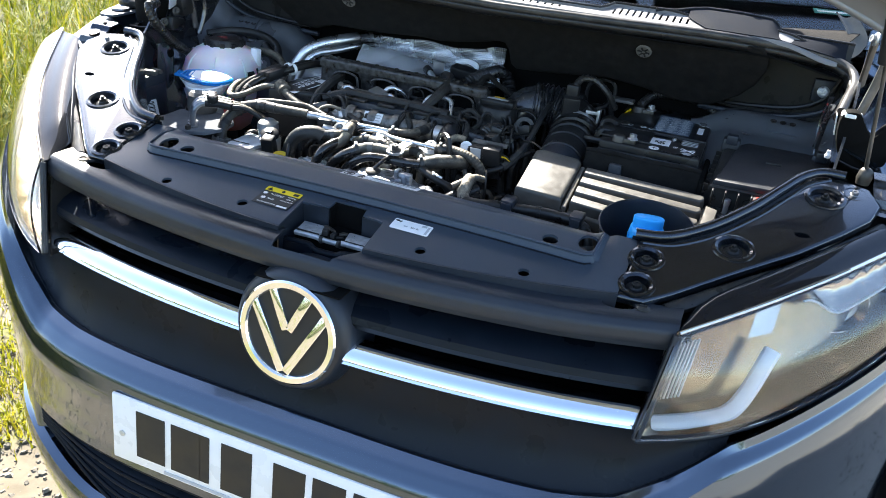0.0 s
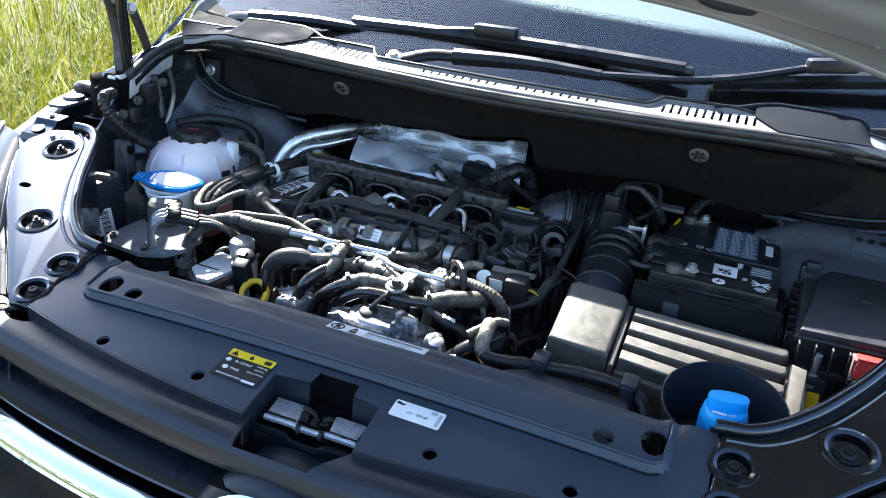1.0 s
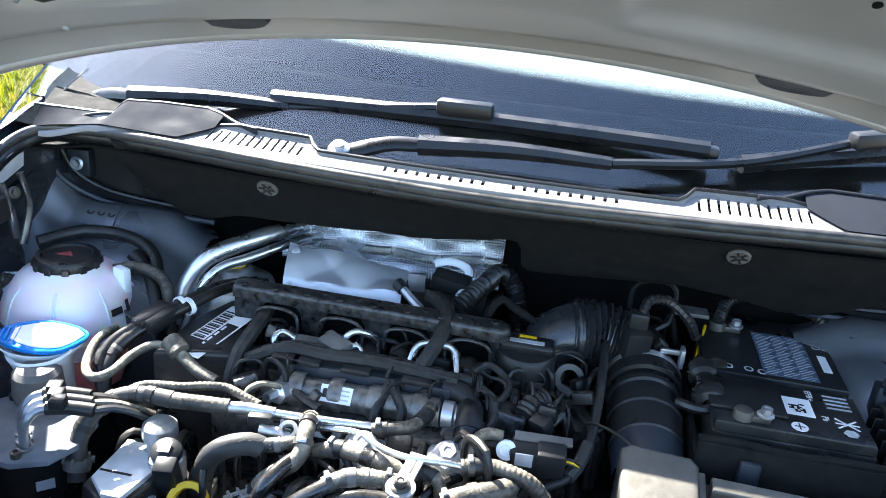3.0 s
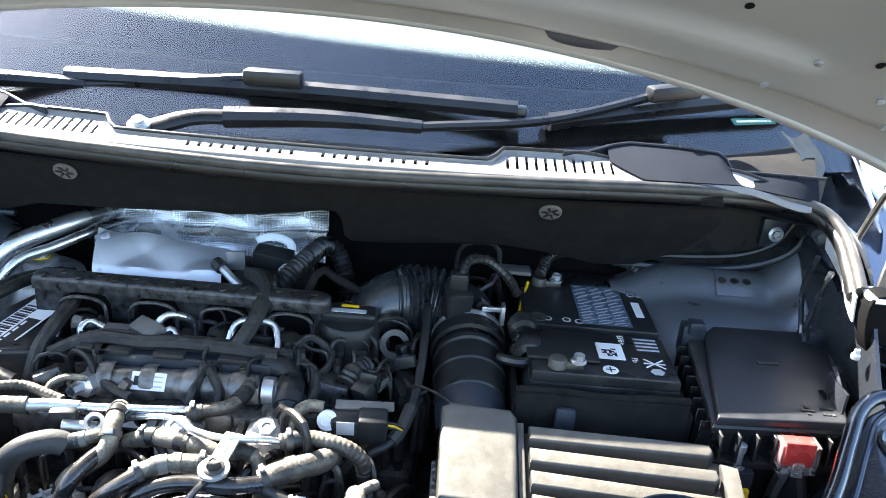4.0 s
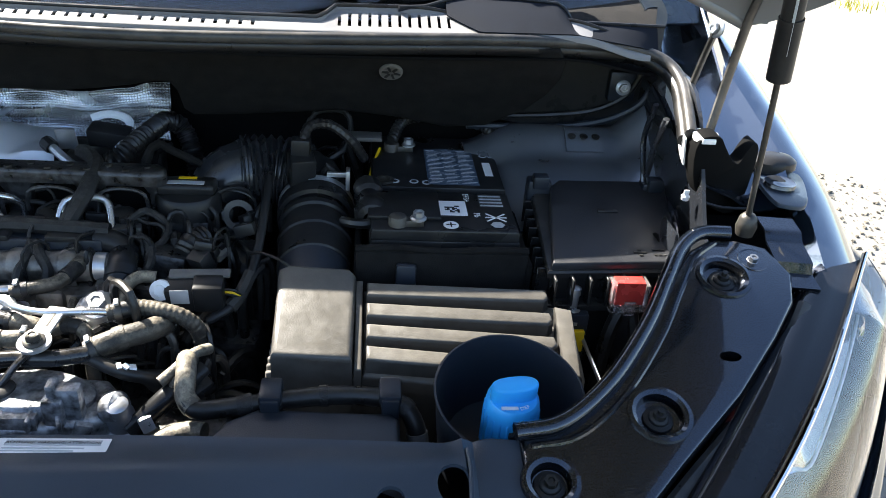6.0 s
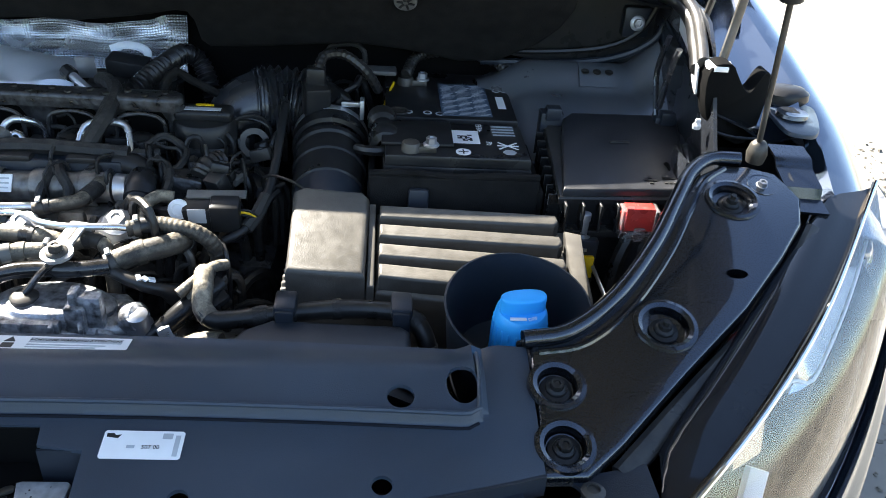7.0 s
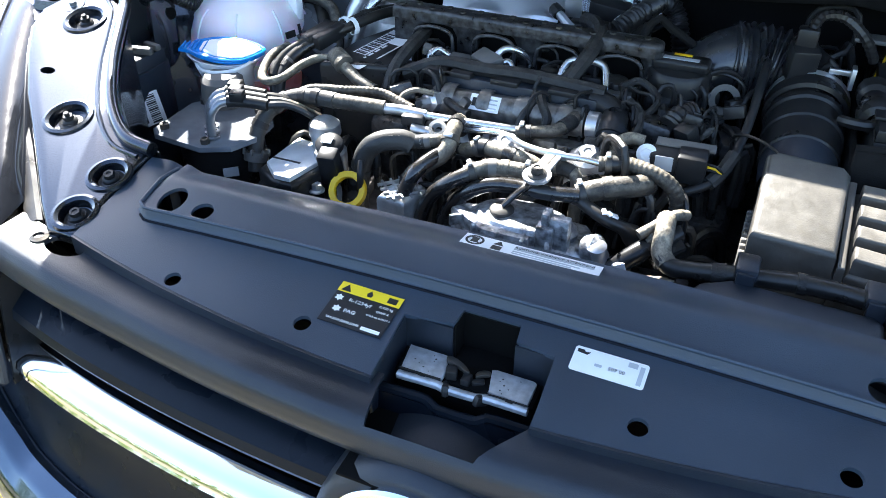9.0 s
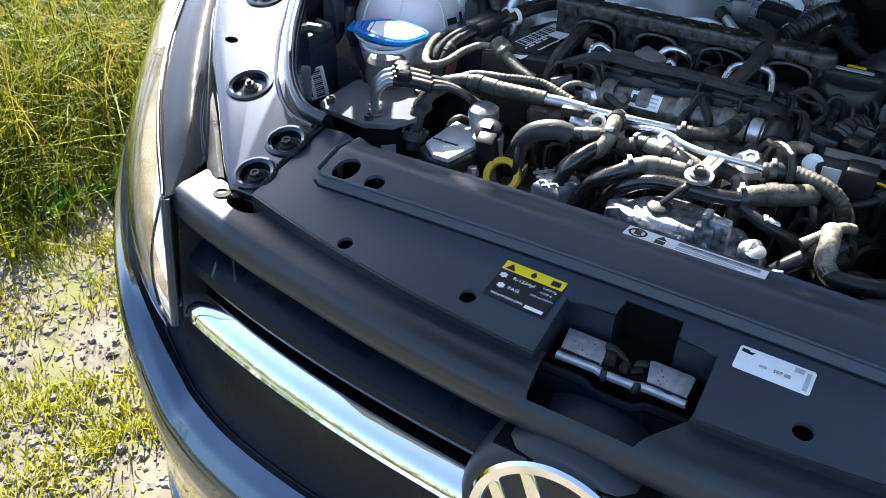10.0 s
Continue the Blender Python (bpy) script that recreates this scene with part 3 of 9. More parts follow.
# number plate
plate = part("number_plate", box(-0.262, 0.258, -0.0055, 0, -0.0555, 0.0555, 0.002, 2, pose(-0.002, -0.069, 0.616, -4)), PLATE, van, "white number plate")
for a, w in ((-0.218, 0.05), (-0.157, 0.05), (-0.108, 0.016), (-0.072, 0.05), (0.012, 0.05), (0.073, 0.05), (0.134, 0.05)):
    part("plate_bar", box(a, a + w, -0.0065, -0.004, -0.039, 0.039, 0, 1, pose(-0.002, -0.069, 0.616, -4)), INK, plate)
part("plate_screw", lathe([(0.005, 0), (0.005, 0.002), (0.003, 0.003), (0, 0.003)], 12, pose(-0.246, -0.0745, 0.608, 86)), STEEL, plate)
part("plate_line", box(-0.17, -0.02, -0.0065, -0.005, -0.052, -0.047, 0, 1, pose(-0.002, -0.069, 0.616, -4)), GREY_INK, plate)

# grille: lower panel, slats, chrome strips, end cheeks
def bow(x):
    return 0.19 * x * x + 0.25 * x ** 4


def grille_point(u, v):
    """From the chrome down to the bumper, and out under the headlights."""
    x = (u - 0.5) * 1.12
    side = abs(x)
    z0 = 0.800 + 0.03 * x * x + 0.012 * sm(0.47, 0.55, side)
    z1 = along(((0, 0.696), (0.38, 0.697), (0.45, 0.706), (0.51, 0.748), (0.57, 0.800)), side)
    y0, y1 = 0.002 + bow(x), nose(x) + 0.032
    return (x, y0 + (y1 - y0) * v + 0.010 * math.sin(math.pi * v), z0 + (z1 - z0) * v)


grille = part("grille_panel", sheet(70, 8, grille_point, 0.004), GRILLE, van, "black plastic radiator grille")
part("panel_lip", tube([(lambda q: (q[0], q[1] - 0.003, q[2] + 0.004))(grille_point(u, 0.94)) for u in np.linspace(0.02, 0.98, 60)], 0.0028, 8, straight=True), GRILLE, grille)
# The dark between the grille bars is this added near-black sheet.
part("grille_shade", sheet(30, 4, lambda u, v: ((u - 0.5) * 0.95, 0.072 + bow((u - 0.5) * 0.95), 0.905 - 0.115 * v), 0.003), BLACK, grille)


def slat(z, y, tall, deep, half=0.455):
    """A grille bar with a sloping upper face, bowed with the nose."""
    prof = [(0.0, -tall * 0.5), (-0.004, -tall * 0.2), (-0.001, tall * 0.10), (deep * 0.35, tall * 0.42), (deep, tall * 0.62), (deep, tall * 0.3), (0.012, -tall * 0.3)]
    bm, last = bmesh.new(), None
    for k in range(41):
        x = (k / 40 - 0.5) * 2 * half
        ring = [bm.verts.new((x, y + a + bow(x), z + b + 0.02 * x * x)) for a, b in prof]
        if last:
            for i in range(len(prof)):
                bm.faces.new((last[i], last[(i + 1) % len(prof)], ring[(i + 1) % len(prof)], ring[i]))
        else:
            bm.faces.new(ring)
        last = ring
    bm.faces.new(last[::-1])
    return bm


part("slat", slat(0.866, 0.002, 0.030, 0.046, 0.462), GRILLE, grille)
for s in (-1, 1):
    strip = bmesh.new()
    last = None
    for k in range(31):
        x = s * (0.078 + (0.452 - 0.078) * k / 30)
        ring = [strip.verts.new((x, -0.012 + a + bow(x), 0.815 + b + 0.02 * x * x)) for a, b in ((0.022, 0.019), (0.004, 0.015), (-0.006, 0.007), (-0.009, 0.0), (-0.007, -0.003), (-0.009, -0.006), (-0.005, -0.011), (-0.001, -0.013), (0.012, -0.014))]
        if last:
            for i in range(9):
                strip.faces.new((last[i], last[(i + 1) % 9], ring[(i + 1) % 9], ring[i]))
        else:
            strip.faces.new(ring)
        last = ring
    strip.faces.new(last)
    part("chrome_strip", strip, CHROME, grille, "bright chrome strip")
    # end cheek beside the headlight
    part("cheek_wall", sheet(3, 8, lambda u, v: (s * (0.468 - 0.016 * v - 0.002 * u), 0.058 - 0.036 * v + 0.050 * u, 0.930 - 0.128 * v), 0.003), PLASTIC_G, grille)


def brow_point(u, v):
    """The plastic ledge between lock carrier and grille."""
    x = (u - 0.5) * 2 * 0.472
    yf = cover_front(x)
    rows = [(0.012, 0.935), (-0.010, 0.9355), (-0.025, 0.9360), (-0.032, 0.9345), (-0.038, 0.928), (-0.040, 0.915), (-0.036, 0.906)]
    k = v * (len(rows) - 1)
    i = min(int(k), len(rows) - 2)
    t = k - i
    a, b = rows[i], rows[i + 1]
    return (x, yf + (a[0] + (b[0] - a[0]) * t) * (1 - 0.4 * x * x) - 0.05 * abs(x) ** 3 - 0.010 * sm(0.28, 0.46, abs(x)), a[1] + (b[1] - a[1]) * t + 0.01 * sm(0.3, 0.48, abs(x)))


brow = part("grille_ledge", sheet(98, 18, brow_point, 0.004), PLASTIC, van, "black plastic ledge above the grille")
carve(brow, prism([(-0.053, 0.10), (0.066, 0.10), (0.066, 0.049), (0.040, 0.008), (-0.045, 0.008), (-0.053, 0.049)], 0.85, 1.0, 0))
for s in (-1, 1):
    part("ledge_screw", lathe([(0.009, 0), (0.009, 0.002), (0.005, 0.004), (0.005, 0.002), (0, 0.002)], 14, pose(s * 0.426, 0.082, 0.9465, -2, 0, 0)), IRON, brow)
    carve(brow, prism([(s * 0.397 + 0.021 * math.cos(a), 0.083 + 0.013 * math.sin(a)) for a in np.linspace(0, 6.283, 20, False)], 0.88, 1.0, 0))

# badge on its round housing
badge_pose = toward((0, -0.018, 0.832), (0, -1, 0.16))
hous = part("badge_housing", lathe([(0.0, 0.004), (0.074, 0.004), (0.079, 0.002), (0.086, -0.008), (0.090, -0.03), (0.092, -0.07)], 48, badge_pose), PLASTIC, van)
badge = part("badge", lathe([(0, 0.005), (0.070, 0.005), (0.0705, 0.003)], 48, badge_pose), INK, van, "round chrome badge on black")
part("badge_ring", lathe([(0.071, 0.003), (0.072, 0.008), (0.0695, 0.0105), (0.0625, 0.0105), (0.060, 0.008), (0.0595, 0.005)], 56, badge_pose), CHROME, badge)


def bar(x0, y0, x1, y1, w):
    d = Vector((x1 - x0, y1 - y0, 0))
    return box(-d.length / 2, d.length / 2, -w / 2, w / 2, 0.0045, 0.0095, 0.0015, 2, badge_pose @ Matrix.Translation(((x0 + x1) / 2, (y0 + y1) / 2, 0)) @ pose(0, 0, 0, 0, 0, math.degrees(math.atan2(d.y, d.x))))


for p in ((-0.027, 0.056, -0.002, 0.004), (0.027, 0.056, 0.002, 0.004), (-0.053, 0.034, -0.003, -0.056), (0.053, 0.034, 0.003, -0.056)):
    part("badge_bar", bar(*p, 0.0125), CHROME, badge)


# headlights
FACET = material("dim_silvered_facet", (0.46, 0.42, 0.36), 0.10, 1.0, vary=0.05, scale=30, rough_vary=0.05)
BOWL = material("silvered_bowl", (0.24, 0.19, 0.13), 0.18, 0.85, vary=0.1, scale=30, rough_vary=0.08)


def light_edge(u):
    """Inner-lower to outer: foot and head of the lens at u."""
    x = 0.456 + 0.345 * u
    foot = Vector((x, nose(x) + 0.030, 0.808 + 0.020 * u + 0.13 * u * u))
    head = Vector((0.474 + 0.317 * u, 0.050 + 0.254 * u + 0.12 * u * u, 0.946 + 0.10 * u - 0.01 * u * u))
    return foot, head


def light_point(s, inset, bulge):
    def f(u, v):
        foot, head = light_edge(u)
        q = foot.lerp(head, v) + Vector((0.35 * u, -1, 0.55)).normalized() * (bulge * math.sin(math.pi * min(1, v * 0.9 + 0.1))) - Vector((0.3, -1, 0.3)).normalized() * inset
        return (s * q.x, q.y, q.z)
    return f


for s in (-1, 1):
    lamp = part("headlight", sheet(26, 14, light_point(s, 0.0, 0.022), 0.003), LENS, van, "clear headlight with chrome reflectors")
    lamp.visible_shadow = False
    part("headlight_bowl", sheet(40, 24, lambda u, v: light_point(s, 0.050 * sm(0, 0.10, u) * sm(1, 0.90, u) * sm(0, 0.16, v) * sm(1, 0.84, v) + 0.002, 0.0)(u, v), 0.002), BOWL, lamp, "silvered reflector bowl")
    part("headlight_rim", tube([light_point(s, 0.001, 0.0)(*q) for q in ((0, 0), (0.25, 0), (0.5, 0), (0.75, 0), (1, 0))], 0.005, 8, 0.02), PLASTIC, lamp)
    part("headlight_rim", tube([light_point(s, 0.001, 0.0)(*q) for q in ((0, 0), (0, 0.5), (0, 0.97))], 0.005, 8, 0.02), PLASTIC, lamp)
    part("headlight_trim", tube([light_point(s, -0.001, 0.002)(*q) for q in ((0, 1), (0.3, 1), (0.6, 1), (1, 1))], 0.0022, 8, 0.02), CHROME, lamp)
    # light-guide: a bent white bar along the foot
    part("light_guide", tube([light_point(s, 0.020, 0.0)(*q) for q in ((0.04, 0.11), (0.14, 0.10), (0.25, 0.09), (0.30, 0.12), (0.335, 0.25), (0.375, 0.52))], 0.0105, 8, 0.01, flat=0.5), WHITE_PL, lamp)
    part("reflector_facets", sheet(42, 8, lambda u, v: light_point(s, 0.012 + 0.012 * math.sin(math.pi * v) + 0.0012 * abs(math.sin(u * 31)), 0.0)(0.42 + 0.55 * u, 0.97 - v * (0.10 + 0.26 * sm(0.0, 0.3, u) - 0.05 * u)), 0.001), FACET, lamp, "faceted chrome reflector")
    part("facet_edge", tube([light_point(s, 0.010, 0.0)(0.42 + 0.55 * u, 0.97 - (0.10 + 0.26 * sm(0.0, 0.3, u) - 0.05 * u)) for u in np.linspace(0, 1, 20)], 0.0016, 6, straight=True), WHITE_PL, lamp)
    part("small_facet", sheet(10, 6, lambda u, v: light_point(s, 0.020 - 0.010 * u, 0.0)(0.27 + 0.07 * u, 0.70 + 0.26 * v), 0.001), FACET, lamp)
    for k in range(6):
        part("lamp_groove", tube([light_point(s, 0.030, 0.0)(0.05 + 0.012 * k, q) for q in (0.30, 0.55, 0.80)], 0.0016, 6, 0.02), STEEL, lamp)
    for cu, cv, rad in ((0.60, 0.62, 0.038), (0.86, 0.58, 0.045)):
        at = Vector(light_point(s, 0.050, 0.0)(cu, cv))
        part("reflector", lathe([(0.012, -0.03), (rad * 0.6, -0.02), (rad, 0.006), (rad * 1.06, 0.008)], 28, toward(at, (s * 0.25, -1, 0.25))), CHROME, lamp)
        part("bulb", lathe([(0, 0.004), (0.008, 0.0), (0.010, -0.02)], 14, toward(at, (s * 0.25, -1, 0.25))), STEEL, lamp)
    for k in range(14):
        a = Vector(light_point(s, 0.02, 0.0)(0.12 + 0.02 * k, 0.02))
        part("prism_rib", tube([a, a + Vector((s * 0.008, 0.002, 0.008))], 0.0012, 5), CLEAR, lamp)
    # dark housing top between the lens and the wing panel
    part("headlight_top", sheet(20, 6, lambda u, v: (lambda hd, inn: (s * (hd.x * (1 - v) + inn[0] * v), hd.y * (1 - v) + inn[1] * v, hd.z * (1 - v) + inn[2] * v - 0.006 + 0.016 * sm(0, 0.2, u) * math.sin(math.pi * v ** 1.6)))(light_edge(u)[1], (0.470 - 0.008 * sm(0, 0.12, u) + 0.225 * u, 0.060 + 0.036 * sm(0, 0.12, u) + 0.275 * u, 0.948 + 0.002 * sm(0, 0.12, u) + 0.066 * u)), 0.003), EDGE, lamp, "dark edge above the headlight")


# wings (fenders)
def wing_point(s):
    def f(u, v):
        y = 0.345 + 0.795 * u
        # from the inner flange over the shoulder and down the side
        top = 1.010 + 0.215 * u - 0.04 * u * u
        rows = [(0.752, top - 0.034), (0.756, top - 0.006), (0.770, top + 0.002), (0.797, top - 0.006), (0.822, top - 0.03), (0.842, top - 0.09), (0.858, top - 0.2), (0.868, 0.66), (0.868, 0.55)]
        rows = [(q.x, q.y) for q in smooth_line([(p[0], p[1], 0) for p in rows], 0.004)]
        k = v * (len(rows) - 1)
        i = min(int(k), len(rows) - 2)
        t = k - i
        a, b = rows[i], rows[i + 1]
        pull = -0.05 * sm(0.5, 0.0, u)
        return (s * (a[0] + (b[0] - a[0]) * t + 0.25 * pull * (1 - u) - 0.022 * sm(0.28, 0.0, u)), y, a[1] + (b[1] - a[1]) * t)
    return f


for s in (-1, 1):
    part("front_wing", sheet(26, 40, wing_point(s), 0.003), PAINT, van, "dark grey metallic front wing")
    # Near-black sheet paints the shade in the gap beside the wing.
    part("wing_well", sheet(10, 4, lambda u, v: (s * (0.655 + 0.115 * v), 0.30 + 0.24 * u, 0.945 + 0.07 * u), 0.003), BLACK, van)
    # rail between wing and engine bay, with what is screwed to it
    gut = part("wing_gutter", sheet(24, 8, lambda u, v: (s * (0.626 + 0.118 * v), 0.500 + 0.34 * u, 1.076 + 0.072 * u - 0.018 * math.sin(math.pi * v) - 0.020 * sm(0.2, 0.0, u) * sm(0.3, 0.7, v)), 0.003), PAINT, van, "grey painted wing rail")
    # Sunlight on the flange is put into its whitish base colour.
    part("rail_flange", sheet(24, 3, lambda u, v: (s * (0.609 + 0.014 * sm(0.0, 0.7, u) + 0.004 * v), 0.520 + 0.125 * u, 1.118 + 0.034 * u - 0.030 * v), 0.002), PALE_METAL, gut, "flange under the seal, sunlight in its pale colour")
    capo = [(0.610, 1.127), (0.638, 1.133), (0.647, 1.118), (0.664, 1.095), (0.678, 1.116), (0.690, 1.119), (0.700, 1.104), (0.692, 1.034), (0.660, 1.040), (0.622, 1.060)]
    capm = part("seal_end_cap", prism(rounded([(s * a, b) for a, b in capo]), -0.024, 0.0, 0.0015, 2, Matrix.Translation((0, 0.498, 0)) @ pose(0, 0, 0, 90, 0, 0)), BLACK, gut, "black end plate below the seal")
    for q in capm.data.vertices:
        q.co.y += 0.75 * max(0.0, abs(q.co.x) - 0.664)
    # The lit upper edge is a separate whitish piece, sun in the colour.
    part("cap_top", prism(rounded([(s * 0.612, 0.497), (s * 0.640, 0.497), (s * 0.644, 0.524), (s * 0.618, 0.534)], 1), 1.122, 1.128, 0.002, 2), PALE_METAL, capm, "top edge, sunlight in its pale colour")
    part("cap_crease", tube([(s * 0.626, 0.4965, 1.058), (s * 0.655, 0.4955, 1.050), (s * 0.690, 0.4965, 1.048)], 0.0018, 6, 0.006), PLASTIC_G, capm)
    part("cap_clip", join(lathe([(0, -0.006), (0.006, -0.004), (0.007, 0.002), (0.004, 0.006), (0, 0.007)], 12, Matrix.Translation((s * 0.612, 0.492, 1.062)) @ Matrix.Diagonal((0.7, 0.7, 0.7, 1))), box(s * 0.612 - 0.003, s * 0.612 + 0.003, 0.490, 0.493, 1.065, 1.071, 0.001)), PALE_METAL, capm)
    # pressed stay that carries the panel's rear corner
    stay = [(0.589, 1.060), (0.596, 1.018), (0.606, 1.018), (0.610, 1.034), (0.620, 1.042), (0.632, 1.040), (0.640, 1.026), (0.658, 1.022), (0.646, 1.046), (0.624, 1.066), (0.606, 1.070)]
    # Whitish base colour paints the sun on this stay.
    part("panel_stay", prism(rounded([(s * a, b) for a, b in stay]), -0.003, 0.0, 0.001, 2, Matrix.Translation((0, 0.462, 0)) @ pose(0, 0, 0, 74, 0, 0)), PALE_METAL, gut, "pressed stay, sunlight in its pale colour")
    # buffer, its plate and screw beside the wing
    part("buffer_plate", prism(rounded([(s * 0.702, 0.474), (s * 0.715, 0.464), (s * 0.738, 0.462), (s * 0.766, 0.53), (s * 0.768, 0.56), (s * 0.712, 0.56)]), 1.064, 1.069, 0.002, 2), COVER, gut)
    part("buffer", lathe([(0.022, 0.0), (0.025, 0.004), (0.024, 0.012), (0.018, 0.017), (0.010, 0.019), (0, 0.019)], 22, Matrix.Translation((s * 0.735, 0.556, 1.071)) @ Matrix.Diagonal((1.15, 0.8, 1, 1))), PLASTIC_G, gut, "black rubber buffer")
    part("gutter_screw", lathe([(0, 0.003), (0.006, 0.003), (0.010, 0.002), (0.017, 0.0035), (0.018, 0)], 24, Matrix.Translation((s * 0.727, 0.514, 1.071))), PAINT_IN, gut)
    # stepped bracket on the panel's corner
    step = ((0.0, 0.446, 1.062), (0.26, 0.424, 1.058), (0.34, 0.418, 1.050), (0.70, 0.393, 1.041), (0.80, 0.390, 1.030), (1.0, 0.368, 1.025))
    brk = part("gutter_bracket", sheet(6, 30, lambda u, v: (s * (0.672 + 0.004 * v + 0.035 * u), along([(a, b) for a, b, c in step], v) - 0.008 * u, along([(a, c) for a, b, c in step], v) + 0.002 * u), 0.003), PAINT_GL, gut, "dark stepped steel bracket")
    # Bracket holes are not cut: dark discs paint the shade inside.
    part("bracket_hole", lathe([(0.0045, 0), (0.0045, 0.0008), (0, 0.0008)], 14, toward((s * 0.690, 0.430, 1.0620), (0, -0.18, 1))), BLACK, brk)
    part("bracket_hole", lathe([(0.0105, 0), (0.0105, 0.0008), (0, 0.0008)], 22, toward((s * 0.692, 0.402, 1.0480), (0, -0.36, 1))), IRON, brk)
    part("corner_dish", lathe([(0.016, 0.0), (0.015, 0.003), (0.012, 0.002), (0.009, -0.002), (0, -0.002)], 22, toward((s * 0.650, 0.391, 1.0415), (0, -0.28, 1))), PAINT_GL, gut)
    part("corner_screw", hexbolt(0.0045, 0.004, 0.007), STUB, gut).data.transform(toward((s * 0.650, 0.391, 1.0415), (0, -0.28, 1)))

# cabin and load box behind
body_line = [(0.875, 0.30), (0.885, 0.60), (0.885, 0.95), (0.84, 1.30), (0.76, 1.70), (0.62, 1.80), (0.0, 1.84)]


def shell_point(u, v):
    w = (v - 0.5) * 2
    k = (1 - abs(w)) * (len(body_line) - 1)
    i = min(int(k), len(body_line) - 2)
    t = k - i
    a, b = body_line[i], body_line[i + 1]
    x, z = a[0] + (b[0] - a[0]) * t, a[1] + (b[1] - a[1]) * t
    lean = 1.15 if z < 1.17 else 0.86 + (z - 1.17) * 0.95
    return (math.copysign(x, w), lean + (4.25 - lean) * u, z)


part("cabin_shell", sheet(12, 48, shell_point, 0.004), PAINT, van, "dark grey metallic cabin and load box")
part("tailgate", box(-0.86, 0.86, 4.24, 4.27, 0.32, 1.80, 0.008), PAINT, van)
part("underbody", box(-0.80, 0.80, 0.25, 4.2, 0.22, 0.30, 0.01), BLACK, van)
for s in (-1, 1):
    for y in (0.62, 3.30):
        wheel = part("wheel", lathe([(0.19, -0.09), (0.29, -0.10), (0.317, -0.085), (0.317, 0.085), (0.29, 0.10), (0.19, 0.09)], 40, pose(s * 0.76, y, 0.317, 0, 90)), TYRE, van, "black tyre on a steel wheel")
        part("rim", lathe([(0, 0.02), (0.06, 0.03), (0.14, -0.02), (0.19, 0.06), (0.2, 0.08)], 30, pose(s * 0.76, y, 0.317, 0, 90 * s)), STEEL, wheel)

# ---- engine bay: panels ----
def cover_z(x, y):
    z = 0.946 + 0.20 * (y - 0.045)
    step = 0.139 - 0.07 * x * x + 0.10 * max(0.0, abs(x) - 0.335) * 8 * max(0.0, abs(x) - 0.335) / 0.02
    up = sm(step - 0.0025, step + 0.0030, y) * sm(0.353, 0.348, abs(x))
    return z + 0.010 * up - 0.020 * sm(0.170, 0.222, y) * sm(0.37, 0.33, abs(x))


def cover_point(u, v):
    x = -0.391 + 0.783 * u
    yf, yb = cover_front(x), 0.222 - 0.10 * x * x
    y = yf + (yb - yf) * v
    return (x, y, cover_z(x, y))


cover = part("lock_carrier_cover", sheet(170, 110, cover_point, 0.0035), COVER, van, "black plastic cover over the lock carrier")

lip = [(x, 0.139 - 0.07 * x * x + 0.10 * max(0.0, abs(x) - 0.335) * 8 * max(0.0, abs(x) - 0.335) / 0.02) for x in np.linspace(-0.347, 0.347, 90)]
lip = [(-0.3495, 0.195), (-0.3495, 0.170)] + lip + [(0.3495, 0.170), (0.3495, 0.195)]
part("step_lip", tube([(x, y + 0.0012, cover_z(x * 0.995, y + 0.005) - 0.0002) for x, y in lip], 0.0021, 8, straight=True), COVER, cover)
# Thin black tube paints the shadow line at the foot of the step.
part("step_shadow", tube([(x, y - 0.0035, cover_z(x, y - 0.007) + 0.0012) for x, y in lip[2:-2]], 0.0012, 8, straight=True), SHADE_BLACK, cover)


def pin(x, y, r, ry=0):
    return lathe([(0, 0.8), (r, 0.8), (r, 1.1), (0, 1.1)], 24, Matrix.Translation((x, y, 0)) @ Matrix.Diagonal((1, (ry or r) / r, 1, 1)))


carve(cover, prism([(-0.058, 0.0), (0.068, 0.0), (0.068, 0.050), (0.066, 0.108), (0.034, 0.112), (0.032, 0.128), (-0.016, 0.128), (-0.018, 0.112), (-0.060, 0.108)], 0.8, 1.1, 0))
for x, y, r, ry in ((-0.266, 0.076, 0.0075, 0), (-0.134, 0.072, 0.0075, 0), (0.138, 0.071, 0.0075, 0), (0.275, 0.082, 0.0075, 0), (-0.320, 0.150, 0.013, 0.017), (-0.283, 0.146, 0.0105, 0), (0.288, 0.148, 0.0105, 0), (0.336, 0.160, 0.013, 0.018)):
    carve(cover, pin(x, y, r, ry))
# flange under the front edge, and the fan shroud behind
part("cover_lip", sheet(60, 3, lambda u, v: (-0.391 + 0.783 * u, cover_front(-0.391 + 0.783 * u) + 0.0005, cover_z(-0.391 + 0.783 * u, cover_front(-0.391 + 0.783 * u)) - 0.0005 - 0.019 * v), 0.003), PLASTIC, cover)
carve(bpy.data.objects["cover_lip"], box(-0.058, 0.068, 0, 0.2, 0.8, 1.1, 0))
# Crossmember coloured near-black, so the shade under the cover is painted.
part("crossmember", box(-0.40, 0.40, 0.10, 0.16, 0.86, 0.925, 0.01), BLACK, van)
part("radiator", box(-0.36, 0.36, 0.11, 0.15, 0.42, 0.86, 0.004), BLACK, van)
